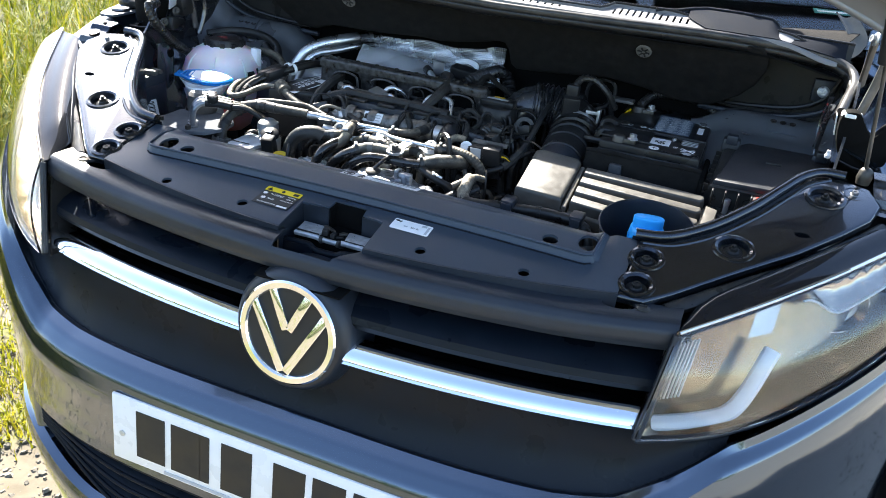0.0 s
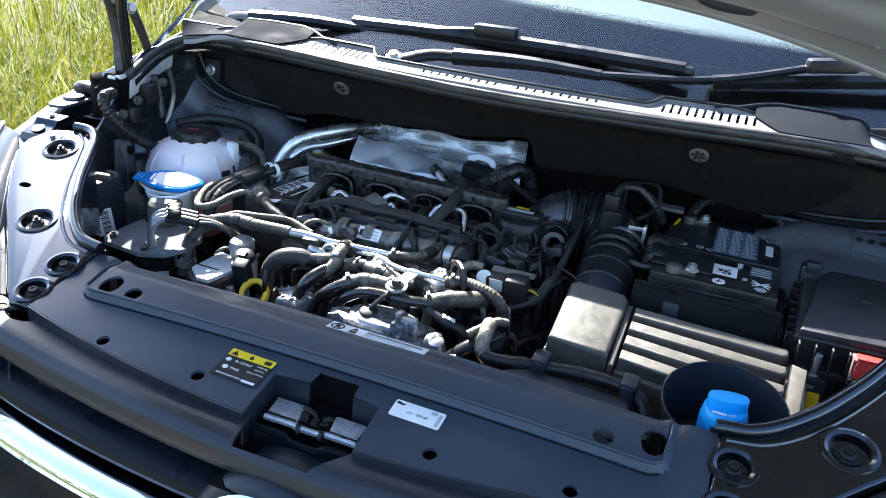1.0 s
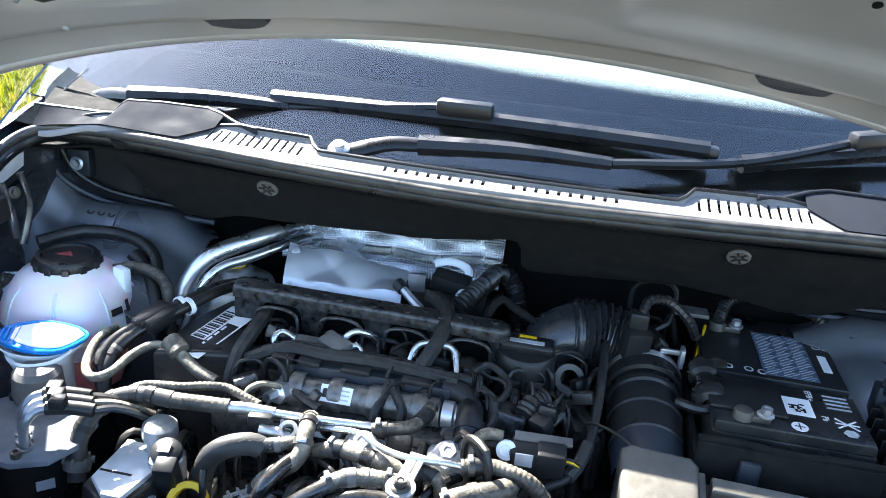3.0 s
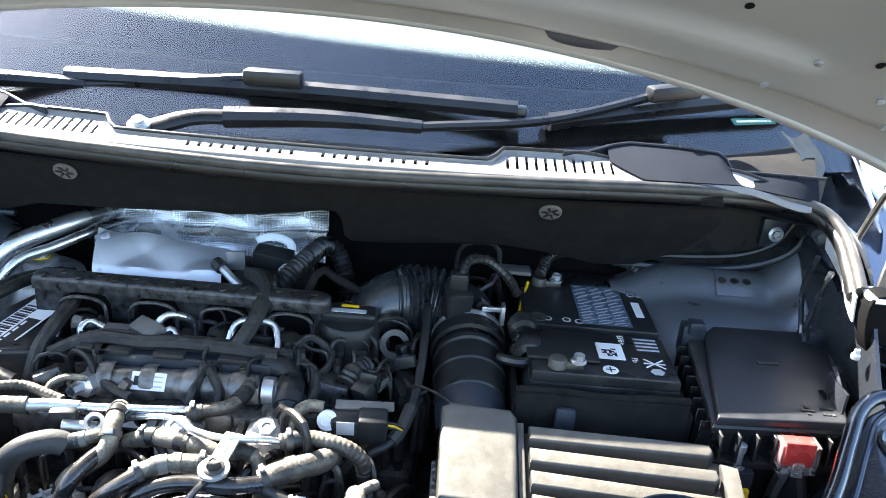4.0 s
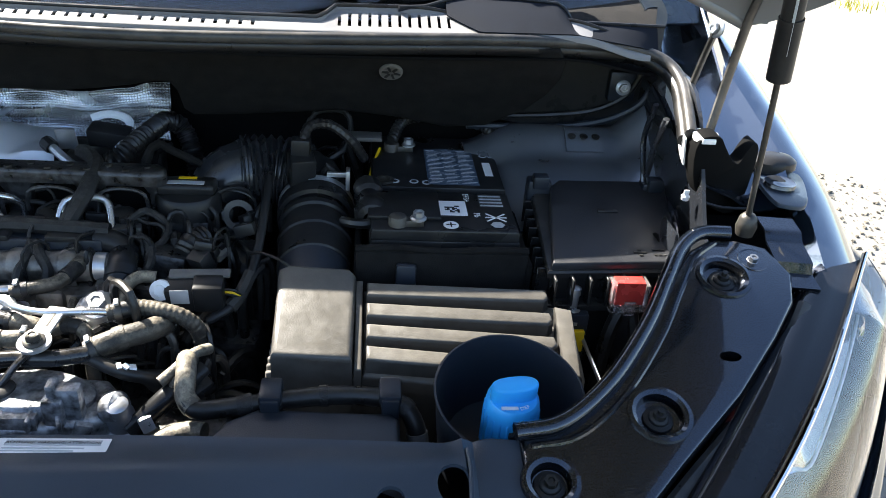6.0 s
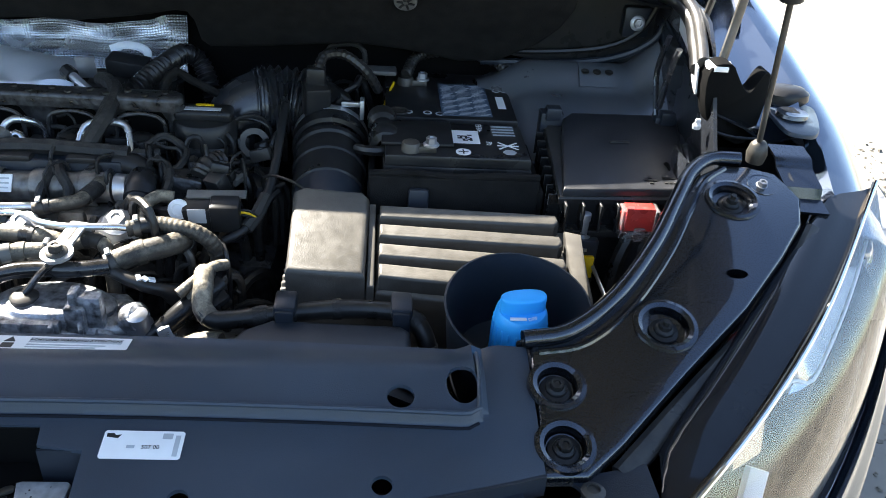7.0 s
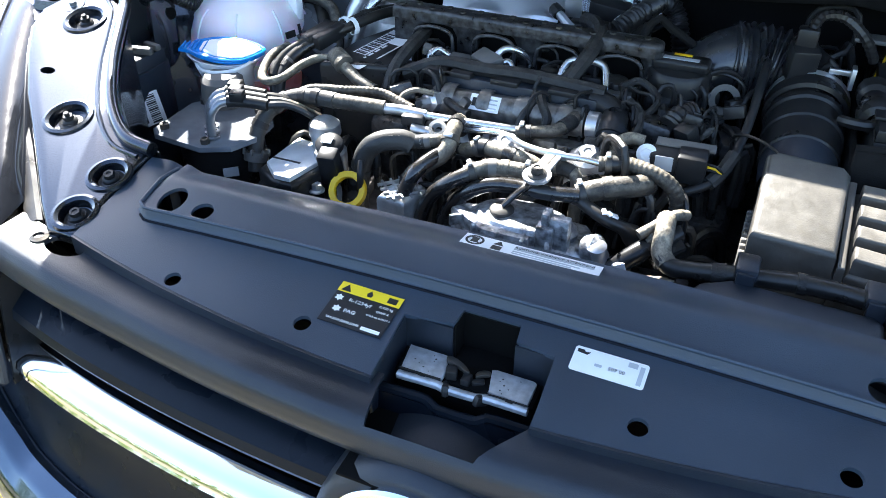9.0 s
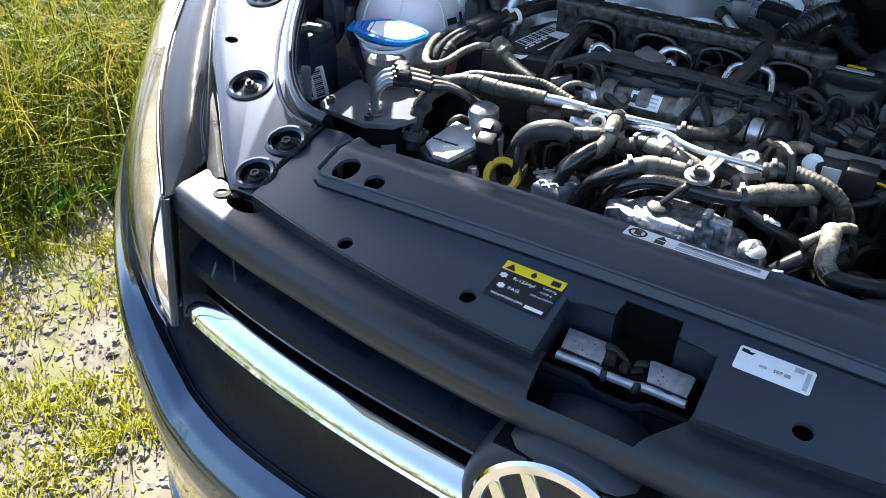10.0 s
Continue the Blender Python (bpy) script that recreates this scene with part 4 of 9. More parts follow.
shroud = part("fan_shroud", sheet(40, 10, lambda u, v: (-0.33 + 0.66 * u, 0.200 + 0.055 * v - 0.01 * (2 * u - 1) ** 2, 0.952 - 0.05 * v * v * v - 0.03 * sm(0.7, 1.0, abs(2 * u - 1))), 0.003), PLASTIC, van, "black fan shroud")
part("shroud_wall", sheet(40, 6, lambda u, v: (-0.33 + 0.66 * u, 0.255 - 0.01 * (2 * u - 1) ** 2, 0.902 - 0.03 * sm(0.7, 1.0, abs(2 * u - 1)) - 0.35 * v), 0.003), PLASTIC_D, shroud)

# bonnet lock in its pocket
lock = thing("bonnet_lock", (0.004, 0.08, 0.90), "zinc plated bonnet lock set in a black pocket", "lock")
def pocket_wall(a, b, mat):
    part("pocket_wall", sheet(12, 4, lambda u, v: (lambda x, y: (x, y, (cover_z(x, y) - 0.0025) * (1 - v) + 0.86 * v))(a[0] + (b[0] - a[0]) * u, a[1] + (b[1] - a[1]) * u), 0.002), mat, lock)


for a, b in (((-0.062, 0.111), (-0.018, 0.111)), ((0.034, 0.111), (0.068, 0.111)), ((-0.061, 0.046), (-0.061, 0.111)), ((0.067, 0.046), (0.067, 0.111))):
    pocket_wall(a, b, PLASTIC)
# Deeper notch walls go near-black: their shade is in the colour.
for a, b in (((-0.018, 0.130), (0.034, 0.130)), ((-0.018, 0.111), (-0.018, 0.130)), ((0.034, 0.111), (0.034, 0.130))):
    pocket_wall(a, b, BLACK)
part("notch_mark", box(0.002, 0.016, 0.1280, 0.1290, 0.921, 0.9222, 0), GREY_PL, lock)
# Floor and shelf of the pocket carry its shade as near-black colour.
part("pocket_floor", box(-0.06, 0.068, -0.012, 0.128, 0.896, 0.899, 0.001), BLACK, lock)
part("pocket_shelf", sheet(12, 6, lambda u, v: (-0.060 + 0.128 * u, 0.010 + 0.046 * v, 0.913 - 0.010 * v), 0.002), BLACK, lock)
for k, plate_ in enumerate(([(-0.0525, 0.1034), (-0.0196, 0.1030), (-0.0166, 0.0960), (-0.0135, 0.0865), (-0.0135, 0.0766), (-0.0482, 0.0757)], [(0.0189, 0.1020), (0.0230, 0.1034), (0.0537, 0.1031), (0.0561, 0.1010), (0.0565, 0.0774), (0.0247, 0.0781)])):
    lock_plate = part("lock_plate", prism(plate_, 0.9295, 0.9330, 0.0010, 2), LOCK_ZINC, lock, "zinc plated lock plate")
    x0 = plate_[0][0]
    for j in range(7):
        part("plate_spot", lathe([(0.0005 + 0.0003 * (j % 2), 0.9330), (0.0004, 0.9332), (0, 0.9332)], 8, Matrix.Translation((x0 + 0.005 + rng.uniform(0, 0.022), 0.080 + 0.0030 * j, 0))), INK, lock_plate)
# folded front bar under both plates, dipping in the middle
part("lock_bar", tube([(-0.0490, 0.0722, 0.9285), (-0.016, 0.0732, 0.9285), (-0.010, 0.0725, 0.9275), (0.016, 0.0735, 0.9270), (0.024, 0.0745, 0.9285), (0.0575, 0.0745, 0.9285)], 0.0036, 10, 0.003, flat=1.2), LOCK_ZINC, lock, "bright folded bar")
for x0, x1 in ((-0.049, -0.014), (0.025, 0.057)):
    part("plate_seam", box(x0, x1, 0.0752, 0.0764, 0.9300, 0.9332, 0), INK, lock)
    part("seam_notch", box(0.45 * x0 + 0.55 * x1 - 0.003, 0.45 * x0 + 0.55 * x1 + 0.003, 0.0738, 0.0754, 0.9305, 0.9328, 0), INK, lock)
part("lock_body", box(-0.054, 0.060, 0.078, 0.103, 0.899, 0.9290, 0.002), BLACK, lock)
part("latch_claw", prism(rounded([(-0.0195, 0.1000), (-0.012, 0.1005), (-0.002, 0.0960), (0.006, 0.0890), (0.002, 0.0880), (-0.008, 0.0925), (-0.016, 0.0930)]), 0.9335, 0.9365, 0.001, 2), IRON, lock, "dark steel latch claw")
part("latch_claw", prism(rounded([(0.0190, 0.1000), (0.012, 0.0985), (0.008, 0.0930), (0.010, 0.0885), (0.014, 0.0925), (0.020, 0.0950)]), 0.9305, 0.9335, 0.001, 2), IRON, lock)
part("catch_block", join(block(0.009, 0.009, 0.010, Matrix.Translation((-0.009, 0.086, 0.932)) @ pose(0, 0, 0, 0, 0, 15), 0.001), block(0.007, 0.010, 0.009, Matrix.Translation((0.004, 0.085, 0.930)), 0.001), block(0.010, 0.005, 0.006, Matrix.Translation((0.013, 0.087, 0.929)) @ pose(0, 0, 0, 0, 0, 30), 0.001)), PLASTIC_G, lock)
for x, a in ((-0.009, 20), (0.021, -30)):
    part("lock_cheek", block(0.006, 0.015, 0.010, Matrix.Translation((x, 0.0735, 0.9265)) @ pose(0, 0, 0, -25, 0, a), 0.0025), PLASTIC_G, lock)
part("lock_sill", tube([(-0.060, 0.0620, 0.9205), (-0.020, 0.0625, 0.9205), (-0.012, 0.0600, 0.9165), (0.022, 0.0605, 0.9165), (0.030, 0.0635, 0.9205), (0.066, 0.0645, 0.9205)], 0.0042, 8, 0.004), GRILLE, lock)
part("sill_face", sheet(20, 4, lambda u, v: (-0.060 + 0.126 * u, 0.0600 - 0.004 * v, 0.9190 - 0.026 * v), 0.002), GRILLE, lock)
part("lock_striker", tube([(-0.010, 0.0560, 0.9080), (0.000, 0.0530, 0.9040), (0.012, 0.0530, 0.9040), (0.018, 0.0560, 0.9080)], 0.0008, 6), STUB, lock)

# labels on the cover
def label_pose(x, y, turn):
    return Matrix.Translation((x, y, cover_z(x, y) + 0.0006)) @ pose(0, 0, 0, 11.3, 0, turn)


lp = label_pose(-0.095, 0.100, -2) @ Matrix.Diagonal((0.93, 0.80, 1, 1))
tag = tagged(part("air_conditioning_label", box(-0.031, 0.031, -0.027, 0.027, 0, 0.0005, 0.0), DARK_LABEL, None), "dark sticker with a yellow warning band", "label")
part("warning_band", box(-0.031, 0.031, 0.014, 0.027, 0.0005, 0.0008, 0), YEL_LABEL, tag)
for words, size, x, y, ink in (("R-1234yf", 0.0062, -0.004, 0.006, PAPER), ("PAG", 0.0062, -0.008, -0.008, PAPER), ("0.420 kg", 0.004, 0.021, 0.009, PAPER), ("GWP 4", 0.004, 0.020, 0.002, PAPER), ("VW AG", 0.006, 0.019, -0.022, PAPER), ("SAE J639 J2842 J2845", 0.0038, -0.009, -0.021, PAPER), ("CO2 eq 0.0017 t", 0.0034, 0.019, -0.005, PAPER)):
    if words == "VW AG":
        part("maker_bar", box(x - 0.009, x + 0.009, y - 0.002, y + 0.002, 0.0005, 0.0008, 0), ink, tag)
    else:
        writing(words, size, Matrix.Translation((x, y, 0.0007)), tag, ink)
part("warning_triangle", prism([(-0.028, 0.0155), (-0.018, 0.0155), (-0.023, 0.0245)], 0.0008, 0.0011, 0), INK, tag)
part("flame_sign", prism([(-0.002, 0.0165), (0.002, 0.0165), (0.003, 0.020), (0.0, 0.0245), (-0.003, 0.020)], 0.0008, 0.0011, 0), INK, tag)
part("manual_sign", box(0.018, 0.027, 0.0165, 0.0235, 0.0008, 0.0011, 0), INK, tag)
for k in range(2):
    part("frost_sign", prism([(-0.025 + 0.004 * k + (0.0045 if i % 2 else 0.0028) * math.cos(i * math.pi / 6), 0.006 - 0.014 * k + (0.0045 if i % 2 else 0.0028) * math.sin(i * math.pi / 6)) for i in range(12)], 0.0005, 0.0008, 0), PAPER, tag)
tag.matrix_world = lp
oil = tagged(part("oil_label", prism([(-0.0265, -0.0115), (0.0265, -0.0115), (0.028, -0.010), (0.028, 0.010), (0.0265, 0.0115), (-0.0265, 0.0115), (-0.028, 0.010), (-0.028, -0.010)], 0, 0.0005, 0), PAPER, None), "white oil grade sticker with rounded corners", "label")
writing("507 00", 0.0046, Matrix.Translation((0.006, -0.002, 0.0007)), oil, INK)
part("maker_bar", box(-0.0105, -0.0050, -0.0030, -0.0006, 0.0005, 0.0008, 0), GREY_INK, oil)
part("oil_can_sign", prism([(-0.026, 0.006), (-0.018, 0.005), (-0.016, 0.008), (-0.020, 0.0075), (-0.021, 0.009), (-0.026, 0.009)], 0.0005, 0.0008, 0), INK, oil)
part("manual_sign", box(0.013, 0.020, 0.005, 0.0095, 0.0005, 0.0008, 0), GREY_INK, oil)
part("code_bar", box(0.022, 0.0255, -0.009, 0.008, 0.0005, 0.0008, 0), GREY_INK, oil)
oil.matrix_world = label_pose(0.106, 0.112, -1)
warn = tagged(part("warning_label", box(-0.062, 0.062, -0.010, 0.010, 0, 0.0005, 0), PAPER, None), "long white fan warning sticker with a hand sign", "label")
part("grey_band", box(-0.015, 0.056, 0.0005, 0.0075, 0.0005, 0.0008, 0), GREY_INK, warn)
writing("ACHTUNG! WARNING! ATTENTION!", 0.0042, Matrix.Translation((0.0205, 0.004, 0.001)), warn, INK)
part("text_bar", box(-0.015, 0.045, -0.0035, -0.0020, 0.0005, 0.0008, 0), GREY_INK, warn)
part("text_bar", box(-0.015, 0.038, -0.0070, -0.0055, 0.0005, 0.0008, 0), GREY_INK, warn)
part("hand_sign", lathe([(0.0085, 0.0005), (0.0085, 0.0009), (0.0065, 0.0009), (0.0065, 0.0005)], 24, Matrix.Translation((-0.051, 0, 0))), INK, warn)
part("hand_mark", box(-0.054, -0.048, -0.004, 0.005, 0.0005, 0.0009, 0), INK, warn)
part("hand_slash", box(-0.0075, 0.0075, -0.0008, 0.0008, 0.0009, 0.0011, 0, 1, Matrix.Translation((-0.051, 0, 0)) @ pose(0, 0, 0, 0, 0, -45)), INK, warn)
part("warning_triangle", prism([(-0.034, 0.001), (-0.025, 0.001), (-0.0295, 0.0085)], 0.0005, 0.0008, 0), INK, warn)
part("warning_square", box(-0.034, -0.025, -0.008, -0.001, 0.0005, 0.0008, 0), INK, warn)
warn.matrix_world = Matrix.Translation((0.012, 0.2065, cover_z(0.012, 0.2065) + 0.0012)) @ pose(0, 0, 0, -8, 0, -1)

# wing panels beside the engine bay, with screw dishes and a rolled inner edge
WING_OUT = [(0.389, 0.091), (0.424, 0.091), (0.455, 0.116), (0.520, 0.178), (0.588, 0.240), (0.640, 0.298), (0.672, 0.338), (0.684, 0.372), (0.670, 0.408),
            (0.642, 0.418), (0.615, 0.420), (0.588, 0.404), (0.560, 0.366), (0.521, 0.307), (0.474, 0.250), (0.430, 0.214), (0.392, 0.204), (0.394, 0.150)]
INNER = [(0.388, 0.206), (0.428, 0.214), (0.474, 0.250), (0.521, 0.309), (0.556, 0.366), (0.580, 0.404), (0.606, 0.424), (0.636, 0.424)]
SCREWS = [(0.410, 0.115), (0.411, 0.166), (0.511, 0.221), (0.613, 0.369)]
for s in (-1, 1):
    out = [(s * x, y) for x, y in WING_OUT]
    panel = part("wing_panel", prism(out if s > 0 else out[::-1], -0.010, 0.0, 0.004, 3, zf=wing_z), PAINT_GL, van, "glossy dark grey inner wing panel")
    for k, (x, y) in enumerate(SCREWS):
        r = 0.019 if k < 2 else 0.023
        carve(panel, lathe([(0, 0.85), (r, 0.85), (r, 1.15), (0, 1.15)], 28, Matrix.Translation((s * x, y, 0))))
    carve(panel, prism([(s * (0.590 + 0.010 * math.cos(a)), 0.277 + 0.0055 * math.sin(a)) for a in np.linspace(0, 2 * math.pi, 16, False)], 0.85, 1.15, 0))
    for k, (x, y) in enumerate(SCREWS):
        r = 0.019 if k < 2 else 0.023
        at = toward((s * x, y, wing_z(x, y)), (-0.03 * s, -0.28, 1))
        part("screw_dish", lathe([(r + 0.005, -0.001), (r + 0.004, 0.0022), (r + 0.0005, 0.003), (r - 0.003, 0.001), (r - 0.005, -0.007), (0.008, -0.009), (0, -0.009)], 32, at), PAINT_GL, panel)
        part("washer", lathe([(0.0125, -0.009), (0.0125, -0.006), (0.009, -0.005), (0.0085, -0.0035), (0, -0.0035)], 24, at), PLASTIC_G, panel)
        me = part("screw", hexbolt(0.0055, 0.004, 0.008, 0.011 if k > 1 else 0), PLASTIC_G, panel)
        me.data.transform(at @ Matrix.Translation((0, 0, -0.0045)))
    edge = [(s * x, y, wing_z(x, y) + 0.003) for x, y in INNER]
    part("rolled_edge", tube(edge, 0.0075, 10, 0.008), PAINT_GL, panel)
    part("panel_ridge", tube([(s * (abs(x) + 0.012), y - 0.010, wing_z(abs(x) + 0.012, y - 0.010) - 0.0008) for x, y, z in edge[:7]], 0.0030, 8, 0.008), PAINT_GL, panel)
    part("panel_skirt", sheet(40, 4, lambda u, v: (lambda q: (s * (q.x - 0.004), q.y + 0.004, q.z - 0.002 - 0.16 * v))(smooth_line([(x, y, wing_z(x, y)) for x, y in INNER[:7]], 0.004)[int(u * 60)]), 0.002), PAINT_GL, panel)
    part("outer_gutter", tube([(s * x, y, wing_z(x, y) - 0.014) for x, y in ((0.452, 0.100), (0.530, 0.172), (0.602, 0.236), (0.655, 0.296), (0.692, 0.345))], 0.010, 8, 0.01, flat=0.6), RUBBER, panel)

# inner walls, bulkhead, tray
for s in (-1, 1):
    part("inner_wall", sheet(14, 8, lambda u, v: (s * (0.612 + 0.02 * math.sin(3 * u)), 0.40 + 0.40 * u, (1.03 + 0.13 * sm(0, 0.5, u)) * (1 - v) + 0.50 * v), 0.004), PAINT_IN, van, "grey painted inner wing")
    part("front_wall", box(s * 0.40 - 0.003, s * 0.40 + 0.003, 0.16, 0.24, 0.55, 0.95, 0.002), IRON, van)
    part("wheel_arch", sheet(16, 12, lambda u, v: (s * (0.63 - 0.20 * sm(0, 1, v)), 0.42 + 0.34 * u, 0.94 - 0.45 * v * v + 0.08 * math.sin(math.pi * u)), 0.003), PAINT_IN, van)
    part("side_wall", box(s * 0.64 - 0.004, s * 0.64 + 0.004, 0.30, 0.45, 0.45, 0.93, 0.002), BLACK, van)
    # ledge of grey sheet metal below the scuttle, with its pressed swage
    def ledge_point(u, v):
        x = 0.395 + 0.245 * u
        swell = math.exp(-((v - 0.80) / 0.13) ** 2)
        return (s * x, 0.560 + 0.195 * v, 0.985 + 0.040 * sm(0.0, 0.55, v) + 0.018 * sm(0.55, 0.75, v) + 0.010 * swell - 0.030 * sm(0.30, 0.0, u) + 0.05 * sm(0.80, 1.0, u) * sm(0.2, 0.9, v))

    tower = part("strut_tower", sheet(40, 30, ledge_point, 0.003), TOWER, van, "grey painted strut tower")
    part("tower_front", sheet(10, 8, lambda u, v: (s * (0.40 + 0.235 * u), 0.560 - 0.01 * v, 0.985 - 0.30 * v - 0.03 * sm(0.3, 0.0, u)), 0.003), PAINT_IN, van)
    part("tower_plate", sheet(10, 6, lambda u, v: (lambda q: (q[0], q[1] - 0.002, q[2] + 0.003))(ledge_point(0.53 + 0.20 * u, 0.62 + 0.16 * v)), 0.002), TOWER, tower)
    for k in range(3):
        q = ledge_point(0.56 + 0.065 * k, 0.69)
        part("plate_eye", lathe([(0.005, 0.004), (0.0055, 0.0055), (0.003, 0.0055), (0.0028, 0.004), (0, 0.004)], 14, toward((q[0], q[1] - 0.001, q[2] + 0.001), (0, -0.3, 1))), IRON, tower)
    pad = part("scuttle_end", sheet(20, 12, lambda u, v: (s * (0.43 + 0.20 * u), 0.752 - 0.02 * u, 1.165 - 0.115 * v - 0.008 * math.sin(u * 3)), 0.003), PLASTIC_G, van)
    part("scuttle_groove", tube([(s * x, y, z) for x, y, z in ((0.42, 0.742, 1.055), (0.50, 0.738, 1.060), (0.565, 0.730, 1.072), (0.605, 0.722, 1.098), (0.622, 0.715, 1.140))], 0.004, 8, 0.01), RUBBER, pad)
    part("scuttle_lip", tube([(s * x, y, z) for x, y, z in ((0.40, 0.738, 1.042), (0.50, 0.732, 1.046), (0.575, 0.722, 1.060), (0.622, 0.712, 1.090), (0.634, 0.708, 1.130))], 0.005, 8, 0.01), PLASTIC, pad)
    boss = part("screw_boss", box(s * 0.598 - 0.018, s * 0.598 + 0.018, 0.722, 0.740, 1.088, 1.128, 0.004), PLASTIC, pad)
    for x, z, yy in ((0.598, 1.108, 0.720), (0.640, 1.097, 0.706)):
        b = part("screw", hexbolt(0.006, 0.005, 0.010), STEEL, pad)
        b.data.transform(toward((s * x, yy, z), (0, -1, 0.15)))
    part("screw_tab", box(s * 0.640 - 0.013, s * 0.640 + 0.013, 0.708, 0.716, 1.078, 1.118, 0.003), PLASTIC, pad)
for s in (-1, 1):
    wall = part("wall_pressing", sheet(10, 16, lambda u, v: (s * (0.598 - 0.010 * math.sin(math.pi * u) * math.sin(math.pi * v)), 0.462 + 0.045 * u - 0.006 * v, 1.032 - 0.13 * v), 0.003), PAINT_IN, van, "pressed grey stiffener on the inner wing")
    # Eye drawn as a black disc, shade of the hole in its colour.
    part("pressing_eye", lathe([(0.008, 0), (0.008, 0.001), (0.005, 0.001), (0, 0.0)], 14, toward((s * 0.589, 0.490, 1.010), (-s, -0.2, 0.1))), BLACK, wall)
    rib = part("wall_rib", tube([(s * 0.606, 0.575, 1.120), (s * 0.602, 0.580, 1.090), (s * 0.600, 0.585, 1.045)], 0.006, 8, 0.008, flat=0.6), PAINT_IN, van)
    part("wall_rib", tube([(s * 0.604, 0.610, 1.125), (s * 0.600, 0.616, 1.080), (s * 0.604, 0.600, 1.030)], 0.005, 8, 0.008, flat=0.6), PAINT_IN, van)
part("wall_block", block(0.022, 0.030, 0.034, Matrix.Translation((-0.606, 0.560, 1.090)) @ pose(0, 0, 0, 8, 0, -10), 0.006), PLASTIC_G, van)
part("wall_block", block(0.020, 0.040, 0.026, Matrix.Translation((-0.604, 0.528, 1.060)) @ pose(0, 0, 0, -12, 0, -5), 0.006), PLASTIC_D, van)
for y, z in ((0.488, 1.070), (0.587, 1.106), (0.524, 1.086)):
    part("wall_bolt", hexbolt(0.0045, 0.004, 0.008), IRON, van).data.transform(toward((-0.598, y, z), (1, -0.5, 0.3)))
part("wall_hose", tube([(-0.606, 0.478, 1.106), (-0.600, 0.450, 1.104), (-0.590, 0.448, 1.082), (-0.588, 0.470, 1.056), (-0.592, 0.498, 1.034), (-0.590, 0.53, 1.012), (-0.575, 0.57, 0.99)], 0.0082, 10, rings=0.0062, depth=0.0014), CORRUGATED, van, "black corrugated hose along the inner wing")
for pts, r in ((((-0.590, 0.610, 1.030), (-0.555, 0.650, 1.036), (-0.500, 0.665, 1.034), (-0.450, 0.650, 1.022), (-0.425, 0.620, 0.99)), 0.009), (((-0.470, 0.640, 1.020), (-0.440, 0.625, 1.000), (-0.420, 0.600, 0.97), (-0.41, 0.58, 0.93)), 0.011), (((-0.560, 0.660, 1.01), (-0.52, 0.690, 1.018), (-0.46, 0.690, 1.012), (-0.43, 0.66, 0.98)), 0.007)):
    part("rear_hose", tube(pts, r, 10, 0.008), RUBBER, van)
# Near-black colour paints the shade at the back and bottom of the bay.
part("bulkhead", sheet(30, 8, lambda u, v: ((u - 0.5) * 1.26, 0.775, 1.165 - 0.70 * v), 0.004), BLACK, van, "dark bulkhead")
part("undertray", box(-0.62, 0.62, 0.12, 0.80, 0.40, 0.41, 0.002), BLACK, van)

# felt insulation under the scuttle
ins_outline = [(-0.485, 1.170), (-0.485, 1.140), (-0.465, 1.105), (-0.430, 1.076), (-0.39, 1.074), (-0.345, 1.086), (-0.22, 1.089), (-0.15, 1.094), (-0.10, 1.093), (-0.05, 1.099), (-0.01, 1.105), (0.020, 1.111), (0.034, 1.110), (0.040, 1.100), (0.042, 1.076), (0.052, 1.068), (0.10, 1.070), (0.235, 1.082), (0.30, 1.076), (0.37, 1.064), (0.42, 1.068), (0.465, 1.092), (0.486, 1.112), (0.498, 1.135), (0.498, 1.154), (0.486, 1.170)]
ins = part("insulation_mat", prism(ins_outline, 0.0, 0.012, 0.005, 3, Matrix.Translation((0, 0.668, 0)) @ pose(0, 0, 0, 90)), FELT, van, "black felt insulation mat")
for v in ins.data.vertices:
    z = (v.co.z - 0.22754) / 0.799
    v.co.y, v.co.z = v.co.y - 0.656 + 0.652 + 0.67 * (1.138 - z), z
for x in (-0.285, 0.294):
    at = toward((x, 0.6505, 1.138), (0, -0.83, -0.56))
    part("rivet", lathe([(0.0140, 0), (0.0136, 0.002), (0.012, 0.003), (0.004, 0.002), (0, 0.0)], 24, at), GREY_PL, ins, "pale push rivet")
    for k in range(6):
        part("rivet_slot", box(-0.0014, 0.0014, 0.003, 0.0108, 0.0022, 0.0034, 0, 1, at @ pose(0, 0, 0, 0, 0, 60 * k + 20)), INK, ins)

# scuttle: seal, slotted strip, dams
SEAL = [(-0.615, 0.522, 1.124), (-0.622, 0.560, 1.138), (-0.630, 0.610, 1.152), (-0.621, 0.645, 1.165), (-0.585, 0.655, 1.176), (-0.50, 0.636, 1.1855), (-0.40, 0.617, 1.1895), (-0.22, 0.599, 1.187), (0, 0.591, 1.184)]
SEAL = SEAL + [mirrored(p) for p in SEAL[-2::-1]]
scuttle = part("scuttle_seal", tube(SEAL, 0.0066, 14, 0.01), SEAL_RUBBER, van, "black rubber scuttle seal")
part("seal_base", tube([(x, y + 0.009, z - 0.011) for x, y, z in SEAL], 0.0095, 10, 0.012), RUBBER, scuttle)


def strip_y(x):
    return 0.591 + 0.155 * x * x


def strip_high(x):
    """1 beside the middle, where the tall slots are."""
    return sm(0.212, 0.232, abs(x)) * sm(0.54, 0.44, abs(x))


